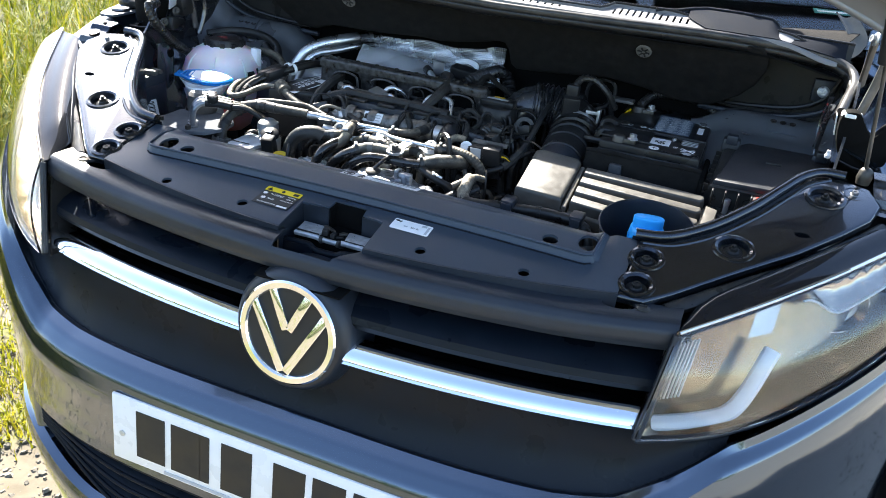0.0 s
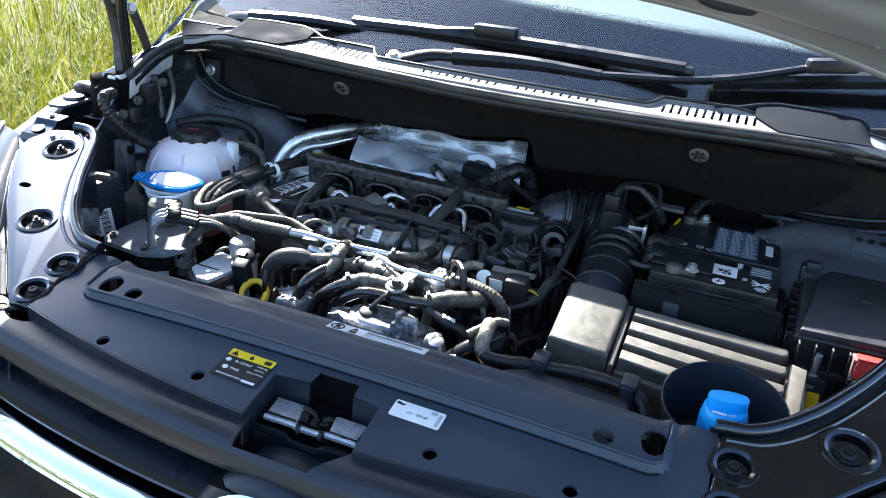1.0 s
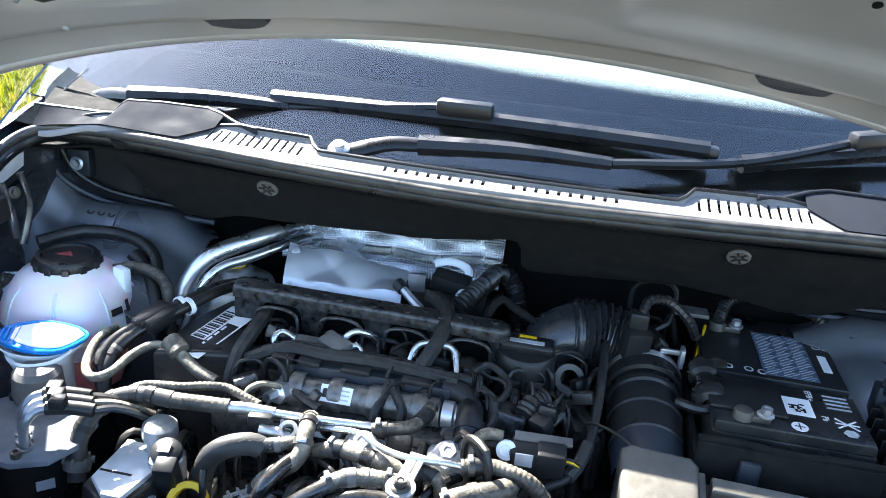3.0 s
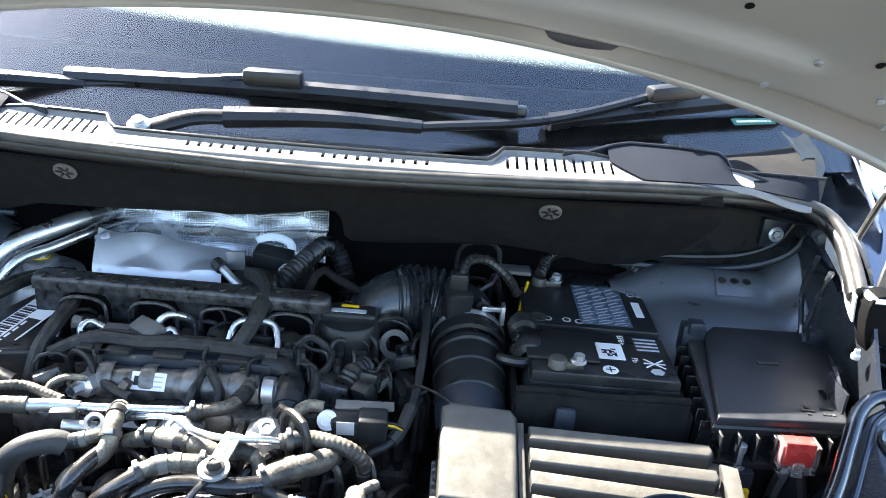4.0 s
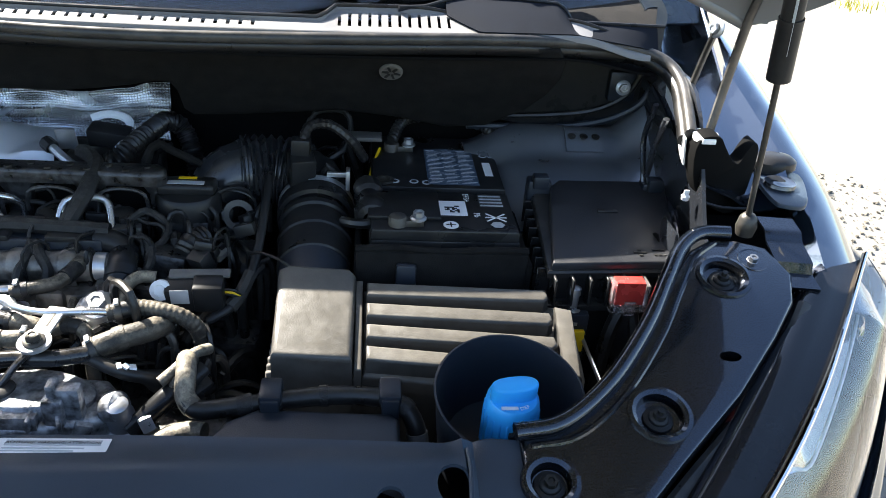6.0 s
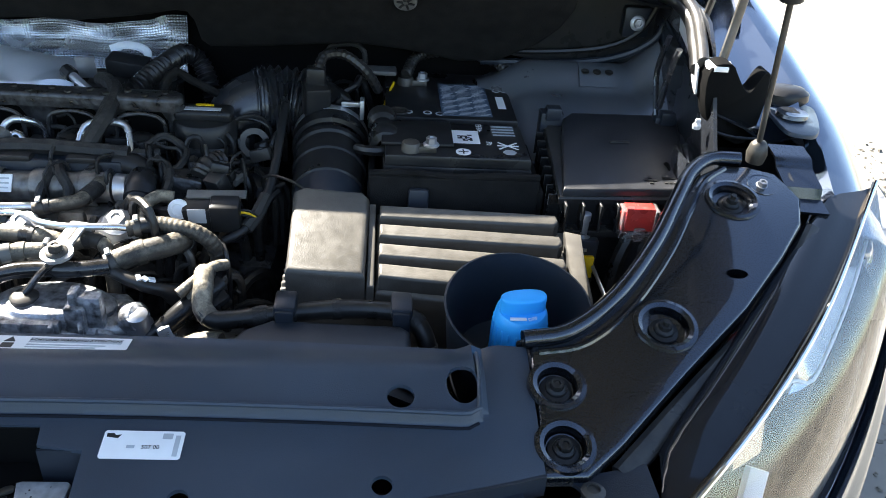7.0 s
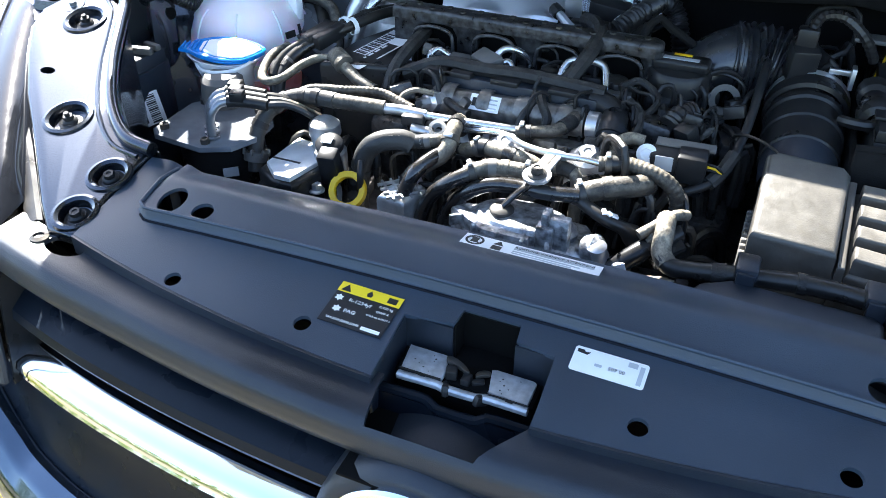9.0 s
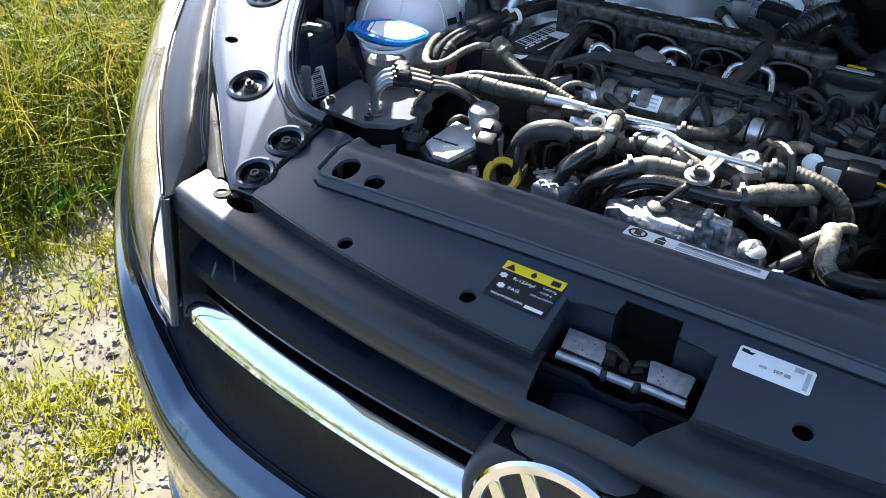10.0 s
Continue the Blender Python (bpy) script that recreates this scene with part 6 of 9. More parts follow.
fuse = thing("fuse_box", (0.53, 0.50, 0.86), "black plastic fuse box with a red terminal cover", "fuse box")


def fuse_z(x, y):
    return 1.006 + 0.13 * (y - 0.442)


lid = [(0.463, 0.441), (0.602, 0.447), (0.611, 0.50), (0.624, 0.56), (0.632, 0.600), (0.620, 0.609), (0.500, 0.606), (0.488, 0.592), (0.478, 0.54)]
part("lid", prism(lid, -0.008, 0.0, 0.004, 3, zf=fuse_z), FUSE_LID, fuse)
part("lid_lip", prism([(0.458, 0.437), (0.606, 0.443), (0.618, 0.51), (0.632, 0.58), (0.634, 0.606), (0.480, 0.606), (0.464, 0.58)], -0.016, -0.008, 0.002, 1, zf=fuse_z), PLASTIC_D, fuse)
part("case", prism([(0.463, 0.442), (0.600, 0.448), (0.604, 0.50), (0.606, 0.565), (0.480, 0.565)], 0.845, 0.990, 0.003), PLASTIC_D, fuse)
for k in range(8):
    x = 0.466 + 0.0190 * k
    part("rib", box(x - 0.0014, x + 0.0014, 0.424 + 0.042 * (x - 0.46), 0.444 + 0.042 * (x - 0.46), 0.962, 0.994, 0.0006, 1), PLASTIC_D, fuse)
part("rib_shelf", prism([(0.460, 0.426), (0.606, 0.432), (0.606, 0.447), (0.460, 0.442)], 0.955, 0.963, 0.002, 2), PLASTIC_D, fuse)
for k in range(8):
    y = 0.450 + 0.018 * k
    part("side_rib", box(0.450 + 0.0006 * k, 0.464 + 0.0006 * k, y - 0.0012, y + 0.0012, 0.955, fuse_z(0.46, y) - 0.012, 0.0006, 1), PLASTIC_D, fuse)
for x in (0.474, 0.614):
    part("clip", join(box(x - 0.014, x + 0.014, 0.586, 0.606, 0.99, 1.032, 0.003), box(x - 0.009, x + 0.009, 0.580, 0.596, 1.024, 1.040, 0.002)), PLASTIC, fuse)
for x0, x1, y0 in ((0.578, 0.581, 0.457), (0.583, 0.586, 0.457), (0.588, 0.591, 0.457), (0.578, 0.591, 0.466), (0.556, 0.570, 0.461), (0.561, 0.565, 0.456), (0.561, 0.565, 0.466)):
    part("moulded_sign", box(x0, x1, y0, y0 + 0.003, fuse_z(0, y0) - 0.001, fuse_z(0, y0) + 0.0012, 0, 1), PLASTIC_D, fuse)
part("grip", box(0.533, 0.557, 0.536, 0.542, 1.0165, 1.0205, 0.001), PLASTIC_D, fuse)
term = part("terminal_cover", prism([(0.529, 0.420), (0.561, 0.420), (0.561, 0.436), (0.529, 0.436)], 0.969, 0.996, 0.003), RED, fuse, "red clear terminal cover")
part("terminal_frame", join(box(0.525, 0.530, 0.417, 0.439, 0.962, 0.994, 0.001), box(0.560, 0.565, 0.417, 0.439, 0.962, 0.994, 0.001), box(0.525, 0.565, 0.417, 0.441, 0.960, 0.968, 0.001), box(0.540, 0.552, 0.415, 0.419, 0.958, 0.974, 0.001)), CLEAR, term)
part("terminal_post", box(0.536, 0.556, 0.420, 0.440, 0.90, 0.961, 0.003), PLASTIC_G, fuse)
part("feed_cable", tube([(0.541, 0.428, 0.960), (0.530, 0.420, 0.93), (0.522, 0.408, 0.88), (0.516, 0.395, 0.80)], 0.008, 8), RUBBER, fuse)
part("feed_cable", tube([(0.553, 0.428, 0.960), (0.558, 0.415, 0.92), (0.555, 0.402, 0.86), (0.55, 0.395, 0.80)], 0.007, 8), RUBBER, fuse)
part("fuse_support", box(0.48, 0.59, 0.45, 0.56, 0.41, 0.85, 0.01), IRON, fuse)

post = thing("jump_start_stud", (0.487, 0.415, 0.93), "zinc stud with a yellow tagged black holder", "terminal")
part("stud", lathe([(0.012, 0.952), (0.012, 0.956), (0.0085, 0.957), (0.0085, 0.967), (0.005, 0.968), (0.005, 0.984), (0.006, 0.985), (0.006, 0.993), (0, 0.994)], 16, Matrix.Translation((0.489, 0.430, -0.010))), STEEL, post)
part("holder", box(0.478, 0.506, 0.419, 0.443, 0.90, 0.956, 0.003), PLASTIC, post)
part("yellow_tag", box(0.488, 0.502, 0.413, 0.419, 0.912, 0.938, 0.001), YELLOW, post)
part("support", box(0.480, 0.500, 0.422, 0.440, 0.41, 0.901, 0.002), IRON, post)
rod_ = part("check_rod", tube([(0.500, 0.424, 0.93), (0.508, 0.380, 0.915), (0.516, 0.345, 0.90)], 0.0022, 6), STEEL, post)

# ---- air filter box ----
air = thing("air_filter_box", (0.33, 0.38, 0.83), "sunlit dusty black air filter box with a ribbed lid", "air filter")


def air_z(x, y):
    return 0.956 + 0.28 * (y - 0.345) - 0.02 * (x - 0.18)


part("snorkel_block", prism([(0.181, 0.340), (0.257, 0.336), (0.259, 0.440), (0.252, 0.449), (0.190, 0.452), (0.180, 0.445)], -0.115, 0.008, 0.006, 3, zf=air_z), AIRBOX, air)
part("joint_rib", prism([(0.259, 0.331), (0.266, 0.331), (0.266, 0.440), (0.259, 0.440)], -0.10, 0.0, 0.0015, 2, zf=air_z), AIRBOX, air)
part("lid", prism([(0.267, 0.333), (0.476, 0.312), (0.484, 0.336), (0.484, 0.404), (0.476, 0.421), (0.400, 0.436), (0.267, 0.438)], -0.024, -0.008, 0.005, 3, zf=air_z), AIRBOX, air)
for k in range(4):
    y0 = 0.336 + 0.0258 * k
    ytop = y0 + 0.0165
    air_rib = part("rib", prism([(0.270, y0), (0.452, y0 - 0.014 + 0.004 * k), (0.458, y0 - 0.008 + 0.004 * k), (0.456, ytop - 0.014 + 0.004 * k), (0.270, ytop)], -0.012, 0.0085, 0.0035, 3, zf=air_z), AIRBOX, air)
part("end_rail", prism([(0.458, 0.322), (0.476, 0.322), (0.480, 0.404), (0.462, 0.408)], -0.012, 0.0065, 0.003, 2, zf=air_z), AIRBOX, air)
part("case", prism([(0.200, 0.344), (0.470, 0.320), (0.474, 0.405), (0.40, 0.425), (0.20, 0.430)], -0.16, -0.020, 0.004, 2, zf=air_z), AIRBOX, air)
bowl_cut = Matrix.Translation((0.394, 0.268, 0.976)) @ pose(0, 0, 0, 12)
for q in list(air.children):
    if q.name.split(".")[0] in ("lid", "rib", "case", "end_rail"):
        carve(q, lathe([(0, -0.2), (0.0675, -0.2), (0.0675, 0.06), (0, 0.06)], 40, bowl_cut))
part("case_foot", box(0.25, 0.45, 0.33, 0.42, 0.41, 0.82, 0.01), IRON, air)
part("duct_grate", join(*[box(0.175, 0.181, 0.345 + 0.011 * k, 0.350 + 0.011 * k, 0.86, 0.935, 0.001, 1) for k in range(8)], box(0.174, 0.182, 0.340, 0.435, 0.852, 0.860, 0.001)), GREY_PL, air)

# ---- intake pipe with corrugated elbow ----
intake = thing("intake_pipe", (0.21, 0.52, 0.95), "black intake pipe with clamps and a corrugated elbow", "air pipe")
ax0, ax1 = Vector((0.214, 0.440, 0.951)), Vector((0.209, 0.615, 0.983))
way = (ax1 - ax0).normalized()
pp = toward(ax0, way)
part("pipe", lathe([(0.037, 0.006), (0.0385, 0.04), (0.0385, 0.060)], 36, pp), PLASTIC, intake)
part("pipe_sleeve", lathe([(0.038, 0.050), (0.0405, 0.052), (0.0405, 0.088), (0.0425, 0.090), (0.0425, 0.097), (0.0400, 0.099), (0.0395, 0.122), (0.0425, 0.124), (0.0430, 0.130), (0.0400, 0.134), (0.0400, 0.150)], 36, pp), PLASTIC_G, intake)
for k in range(5):
    part("sleeve_rib", block(0.003, 0.006, 0.036, pp @ pose(0, 0, 0, 0, 0, 150 + 25 * k) @ Matrix.Translation((0, 0.0405, 0.108)), 0.001), PLASTIC_G, intake)
part("collar", lathe([(0.041, 0.140), (0.0455, 0.142), (0.0455, 0.158), (0.043, 0.160), (0.041, 0.178)], 36, pp), PLASTIC_G, intake)
part("clamp", lathe([(0.0445, 0.162), (0.0455, 0.162), (0.0455, 0.170), (0.0445, 0.170)], 36, pp), STEEL, intake, "bright hose clamp")
part("clamp_ear", join(box(0.222, 0.246, 0.598, 0.603, 1.024, 1.030, 0.001), box(0.244, 0.249, 0.588, 0.604, 1.012, 1.036, 0.001)), STEEL, intake)
part("elbow", tube([ax1 - way * 0.01, ax1 + way * 0.03 + Vector((-0.004, 0, 0)), (0.196, 0.642, 0.998), (0.174, 0.650, 1.001)], 0.039, 28, 0.008), PLASTIC_G, intake)
part("corrugated_elbow", tube([(0.196, 0.646, 0.999), (0.174, 0.651, 1.003), (0.148, 0.651, 1.006), (0.112, 0.641, 1.008)], 0.0385, 32, rings=0.0085, depth=0.0065), BELLOWS, intake)
part("rubber_bulge", tube([(0.130, 0.646, 1.007), (0.110, 0.640, 1.003), (0.096, 0.634, 0.988), (0.088, 0.630, 0.965), (0.086, 0.625, 0.93), (0.086, 0.62, 0.88)], lambda t: 0.041 - 0.006 * t, 26, 0.008), BELLOWS, intake)
sens = part("flow_sensor", join(block(0.030, 0.030, 0.050, Matrix.Translation((0.192, 0.604, 1.026)) @ pose(0, 0, 0, 10, 0, 15), 0.004), block(0.022, 0.018, 0.026, Matrix.Translation((0.192, 0.606, 1.056)), 0.003)), PLASTIC_G, intake)
part("sensor_lead", tube([(0.194, 0.606, 1.066), (0.202, 0.622, 1.078), (0.225, 0.632, 1.076), (0.250, 0.630, 1.058), (0.266, 0.64, 1.03)], 0.0055, 8, rings=0.007, depth=0.001), CORRUGATED, intake)
part("valve_hose", tube([(0.242, 0.535, 1.000), (0.258, 0.522, 1.004), (0.272, 0.520, 1.006), (0.276, 0.530, 1.010)], 0.006, 8), RUBBER, intake)
part("valve", join(lathe([(0.010, 0), (0.017, 0.004), (0.019, 0.010), (0.019, 0.022), (0.016, 0.026), (0.013, 0.03), (0.013, 0.045), (0.017, 0.050), (0.017, 0.066), (0.010, 0.072), (0.006, 0.085), (0, 0.085)], 20, toward((0.275, 0.525, 1.008), (-0.08, 1, 0.12)))), PLASTIC_G, intake)

# ---- filler cup with blue cap ----
cup = thing("filler_cup", (0.394, 0.262, 0.86), "black funnel cup round a bright blue filler cap", "filler")
cp = Matrix.Translation((0.394, 0.268, 0.976)) @ pose(0, 0, 0, 12)
part("bowl", lathe([(0.046, -0.12), (0.054, -0.10), (0.060, -0.05), (0.0645, -0.005), (0.0660, 0.0), (0.0665, 0.002), (0.0645, 0.0025), (0.0625, -0.004), (0.057, -0.05), (0.050, -0.075), (0.0, -0.078)], 48, cp), PLASTIC, cup)
part("bowl_foot", box(0.36, 0.43, 0.235, 0.30, 0.41, 0.86, 0.01), IRON, cup)
cc = Matrix.Translation((0.396, 0.264, 0.919)) @ pose(0, 0, 0, 4) @ Matrix.Diagonal((0.80, 0.84, 1.0, 1))
cap = part("cap", lathe([(0.0290, 0.0), (0.0305, 0.004), (0.0300, 0.050), (0.0285, 0.058), (0.026, 0.0605), (0, 0.062)], 44, cc), BLUE_CAP, cup, "bright blue screw cap")
for k in range(22):
    a = 2 * math.pi * k / 22
    part("grip_rib", box(-0.0014, 0.0014, 0.0285, 0.0312, 0.006, 0.048, 0.0006, 1, cc @ pose(0, 0, 0, 0, 0, math.degrees(a))), BLUE_CAP, cap)
part("cap_bridge", prism(rounded([(-0.026, -0.0115), (0.026, -0.0115), (0.026, 0.0115), (-0.026, 0.0115)], 3), 0.056, 0.0755, 0.003, 3, cc @ pose(0, 0, 0, 0, 0, 8)), BLUE_CAP, cap)
writing("DEF", 0.0065, cc @ Matrix.Translation((0.009, -0.0195, 0.0625)) @ pose(0, 0, 0, 0, 0, 20), cap, PAPER)
part("maker_bar", box(-0.016, 0.002, -0.0215, -0.0175, 0.0615, 0.0625, 0, 1, cc), PAPER, cap)
part("book_sign", box(-0.012, -0.005, 0.016, 0.021, 0.0615, 0.0625, 0, 1, cc), PAPER, cap)

# ---- coolant tank ----
tank = thing("coolant_tank", (-0.527, 0.575, 0.86), "milky white coolant tank with a black screw cap", "coolant tank")
tp = Matrix.Translation((-0.522, 0.573, 0.862))
part("body", lathe([(0.0, 0.0), (0.050, 0.0), (0.073, 0.018), (0.083, 0.05), (0.087, 0.085), (0.084, 0.112), (0.074, 0.138), (0.058, 0.154), (0.046, 0.160), (0.041, 0.166)], 40, tp), TANK, tank)
part("coolant_level", lathe([(0.052, -0.002), (0.0742, 0.016), (0.0842, 0.048), (0.0866, 0.066), (0.083, 0.067)], 40, tp), TANK_P, tank, "pink coolant showing through")
part("seam", lathe([(0.085, 0.086), (0.0885, 0.087), (0.0885, 0.089), (0.085, 0.090)], 40, tp), TANK, tank)
for k in range(8):
    a = radians(45 * k + 20)
    part("body_rib", tube([tp @ Vector((r * math.cos(a), r * math.sin(a), z)) for r, z in ((0.062, 0.1515), (0.0755, 0.137), (0.0848, 0.112), (0.0872, 0.09))], 0.0015, 6, 0.01), TANK, tank)
tcap = part("cap", lathe([(0.042, 0.158), (0.0395, 0.161), (0.0395, 0.174), (0.037, 0.178), (0.031, 0.1785), (0.029, 0.176), (0, 0.178)], 36, tp), PLASTIC_G, tank, "black screw cap")
for k in range(12):
    a = 30 * k
    part("cap_lug", box(-0.005, 0.005, 0.0385, 0.0422, 0.161, 0.173, 0.0015, 1, tp @ pose(0, 0, 0, 0, 0, a)), PLASTIC_G, tcap)
part("cap_sign", prism([(-0.012, -0.006), (0.012, -0.006), (0.0, 0.009)], 0.178, 0.1785, 0, 1, tp), RED_PRINT, tcap)
part("level_sign", join(block(0.016, 0.001, 0.009, toward((-0.4405, 0.546, 0.985), (0.9, -0.3, 0.2)) @ pose(0, 0, 0, 90), 0), block(0.005, 0.001, 0.016, toward((-0.4385, 0.566, 0.985), (1, -0.1, 0.2)) @ pose(0, 0, 0, 90), 0)), INK, tank)
part("ear", block(0.020, 0.016, 0.034, Matrix.Translation((-0.598, 0.560, 0.988)) @ pose(0, 0, 0, 0, 0, 20), 0.003), WHITE_PL, tank)
part("ear", block(0.022, 0.012, 0.034, Matrix.Translation((-0.455, 0.585, 1.010)) @ pose(0, 0, 0, 0, 0, -20), 0.003), WHITE_PL, tank)
part("return_hose", tube([(-0.484, 0.600, 1.010), (-0.45, 0.612, 1.016), (-0.415, 0.612, 1.006), (-0.400, 0.600, 0.98), (-0.395, 0.59, 0.94)], 0.008, 10), HOSE, tank)
part("support", box(-0.57, -0.48, 0.54, 0.61, 0.41, 0.862, 0.01), IRON, tank)
part("level_plug", join(block(0.030, 0.016, 0.020, Matrix.Translation((-0.573, 0.502, 0.955)) @ pose(0, 0, 0, -10, 0, -25), 0.003)), PLASTIC_G, tank)
part("plug_lead", tube([(-0.580, 0.505, 0.955), (-0.60, 0.515, 0.945), (-0.615, 0.53, 0.99)], 0.0025, 6), RUBBER, tank)

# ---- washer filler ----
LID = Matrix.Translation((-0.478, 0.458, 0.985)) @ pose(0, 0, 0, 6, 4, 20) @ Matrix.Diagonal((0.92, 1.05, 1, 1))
wash = thing("washer_filler", (-0.49, 0.46, 0.80), "white washer filler neck with a blue flip lid", "washer filler")
part("neck", lathe([(0.028, 0.0), (0.029, 0.13), (0.033, 0.165), (0.0375, 0.180), (0.036, 0.183), (0.030, 0.175)], 28, Matrix.Translation((-0.478, 0.468, 0.80)) @ pose(0, 0, 0, 6, 0, 0)), WHITE_PL, wash)
leaf = [(-0.050, -0.012), (-0.036, -0.020), (-0.014, -0.0275), (0.008, -0.0290), (0.026, -0.0245), (0.040, -0.0120), (0.050, 0.004), (0.040, 0.0145), (0.022, 0.0225), (0.000, 0.0265), (-0.022, 0.0240), (-0.040, 0.0165), (-0.050, 0.008)]
part("lid", prism(leaf, 0.0, 0.006, 0.0025, 3, LID), BLUE, wash, "blue flip lid")
part("lid_rim", tube([LID @ Vector((x, y, 0.0055)) for x, y in leaf + leaf[:1]], 0.0018, 8, 0.004), BLUE, wash)
# White panel paints the sky's glare on the blue lid.
part("lid_inner", prism([(0.84 * x + 0.004, 0.84 * y) for x, y in leaf], 0.0062, 0.0080, 0.0005, 1, LID), WHITE_PL, wash, "glare on the lid, laid on as a white panel")
part("lid_tab", prism([(-0.066, -0.010), (-0.048, -0.013), (-0.046, 0.010), (-0.064, 0.006)], 0.001, 0.006, 0.002, 2, LID), BLUE, wash)
for k in range(6):
    part("lid_rib", box(-0.062 + 0.006 * k, -0.0595 + 0.006 * k, -0.010 - 0.0012 * k, 0.006 + 0.0016 * k, 0.005, 0.0082, 0.0006, 1, LID), BLUE, wash)
part("funnel", lathe([(0.026, -0.034), (0.034, -0.016), (0.041, -0.004), (0.043, -0.001), (0.041, -0.001), (0.033, -0.014)], 32, LID @ Matrix.Translation((-0.006, 0, 0)) @ Matrix.Diagonal((1.22, 0.75, 1, 1))), WHITE_PL, wash, "pale translucent funnel")
part("support", box(-0.50, -0.46, 0.45, 0.49, 0.41, 0.802, 0.01), IRON, wash)

# ---- fuel filter ----
filt = thing("fuel_filter", (-0.447, 0.365, 0.80), "black fuel filter can with dull metal lid and pipe stubs", "fuel filter")
fp = Matrix.Translation((-0.433, 0.366, 0.0))
part("can", lathe([(0.0, 0.78), (0.046, 0.78), (0.050, 0.79), (0.050, 0.925), (0.052, 0.930)], 40, fp), PLASTIC_G, filt)
part("lid", prism([(-0.497, 0.322), (-0.486, 0.311), (-0.416, 0.304), (-0.384, 0.320), (-0.371, 0.352), (-0.375, 0.394), (-0.396, 0.420), (-0.441, 0.427), (-0.485, 0.420), (-0.500, 0.400)], 0.930, 0.9365, 0.002, 2), LID_STEEL, filt, "dull steel filter lid")
for x, y in ((-0.484, 0.328), (-0.416, 0.316), (-0.382, 0.366), (-0.484, 0.405), (-0.406, 0.41)):
    b = part("lid_screw", lathe([(0.0055, 0), (0.0055, 0.006), (0.004, 0.007), (0.003, 0.007), (0.003, 0.004), (0, 0.004)], 12), IRON, filt)
    b.data.transform(Matrix.Translation((x, y, 0.9365)))
part("lid_dome", lathe([(0.026, 0.9365), (0.028, 0.945), (0.026, 0.968), (0.020, 0.974), (0, 0.976)], 24, Matrix.Translation((-0.462, 0.418, 0))), GREY_PL, filt)
for k in range(3):
    b = Vector((-0.434 + 0.009 * k, 0.352 - 0.011 * k, 0.936))
    part("pipe_stub", tube([b, b + Vector((0, 0, 0.020)), b + Vector((0.004, 0.002, 0.034)), b + Vector((0.010, 0.010, 0.042)), b + Vector((0.020, 0.016, 0.044))], 0.0050, 10, 0.004), STUB, filt)
    part("stub_collar", lathe([(0.0085, 0), (0.0085, 0.003), (0.006, 0.004)], 14, Matrix.Translation(b)), STUB, filt)
    c = b + Vector((0.018, 0.015, 0.044))
    part("connector", join(tube([c, c + Vector((0.022, 0.007, 0.001)), c + Vector((0.046, 0.012, -0.001))], 0.0075, 10, 0.01, flat=0.9), block(0.016, 0.015, 0.012, Matrix.Translation(c + Vector((0.012, 0.003, 0.008))) @ pose(0, 0, 0, 0, 0, 18), 0.002)), PLASTIC_G, filt)
    e = c + Vector((0.046, 0.012, -0.001))
    part("fuel_line", tube([e, e + Vector((0.014, 0.006 + 0.003 * k, -0.002)), e + Vector((0.030, 0.016 + 0.003 * k, -0.010)), e + Vector((0.044, 0.04, -0.03))], 0.0042, 8, 0.008), HOSE_TAN if k == 1 else RUBBER, filt)
part("print_bar", join(block(0.026, 0.001, 0.004, toward((-0.401, 0.329, 0.85), (0.6, -0.8, 0)) @ pose(0, 0, 0, 90), 0), block(0.020, 0.001, 0.006, toward((-0.401, 0.329, 0.84), (0.6, -0.8, 0)) @ pose(0, 0, 0, 90), 0), block(0.012, 0.001, 0.012, toward((-0.401, 0.329, 0.872), (0.6, -0.8, 0)) @ pose(0, 0, 0, 90), 0)), GREY_INK, filt)
part("side_tag", block(0.018, 0.001, 0.012, toward((-0.398, 0.3305, 0.895), (0.65, -0.75, 0)) @ pose(0, 0, 0, 90), 0), GREY_INK, filt)
part("support", box(-0.48, -0.41, 0.34, 0.39, 0.41, 0.785, 0.01), IRON, filt)

# white bar-code label and dark box below the left wing panel
ctrl = thing("headlight_housing_box", (-0.52, 0.36, 0.86), "black plastic housing with a white bar code label", "housing")
part("case", prism([(-0.600, 0.300), (-0.560, 0.300), (-0.553, 0.330), (-0.553, 0.420), (-0.562, 0.440), (-0.600, 0.440)], 0.84, 0.972, 0.004, 2), PLASTIC, ctrl)
part("upper_case", prism([(-0.598, 0.375), (-0.560, 0.375), (-0.556, 0.385), (-0.556, 0.430), (-0.598, 0.430)], 0.972, 0.990, 0.004, 2), PLASTIC, ctrl)
lm = toward((-0.5515, 0.370, 0.927), (1, -0.25, 0.30))
lb = part("code_label", block(0.050, 0.040, 0.001, lm, 0), PAPER, ctrl, "white bar code label")
for k in range(14):
    part("code_line", block(0.014, 0.0011 + 0.0011 * (k % 3 == 0), 0.0012, lm @ Matrix.Translation((0.012, -0.017 + 0.0026 * k, 0.0002)), 0), INK, lb)
for k in range(4):
    part("text_bar", block(0.003, 0.020 - 0.004 * (k % 2), 0.0012, lm @ Matrix.Translation((-0.002 - 0.006 * k, -0.006, 0.0002)), 0), INK, lb)
part("lug", block(0.034, 0.010, 0.010, Matrix.Translation((-0.568, 0.400, 0.994)) @ pose(0, 0, 0, 0, 0, 12), 0.003), GREY_PL, ctrl)
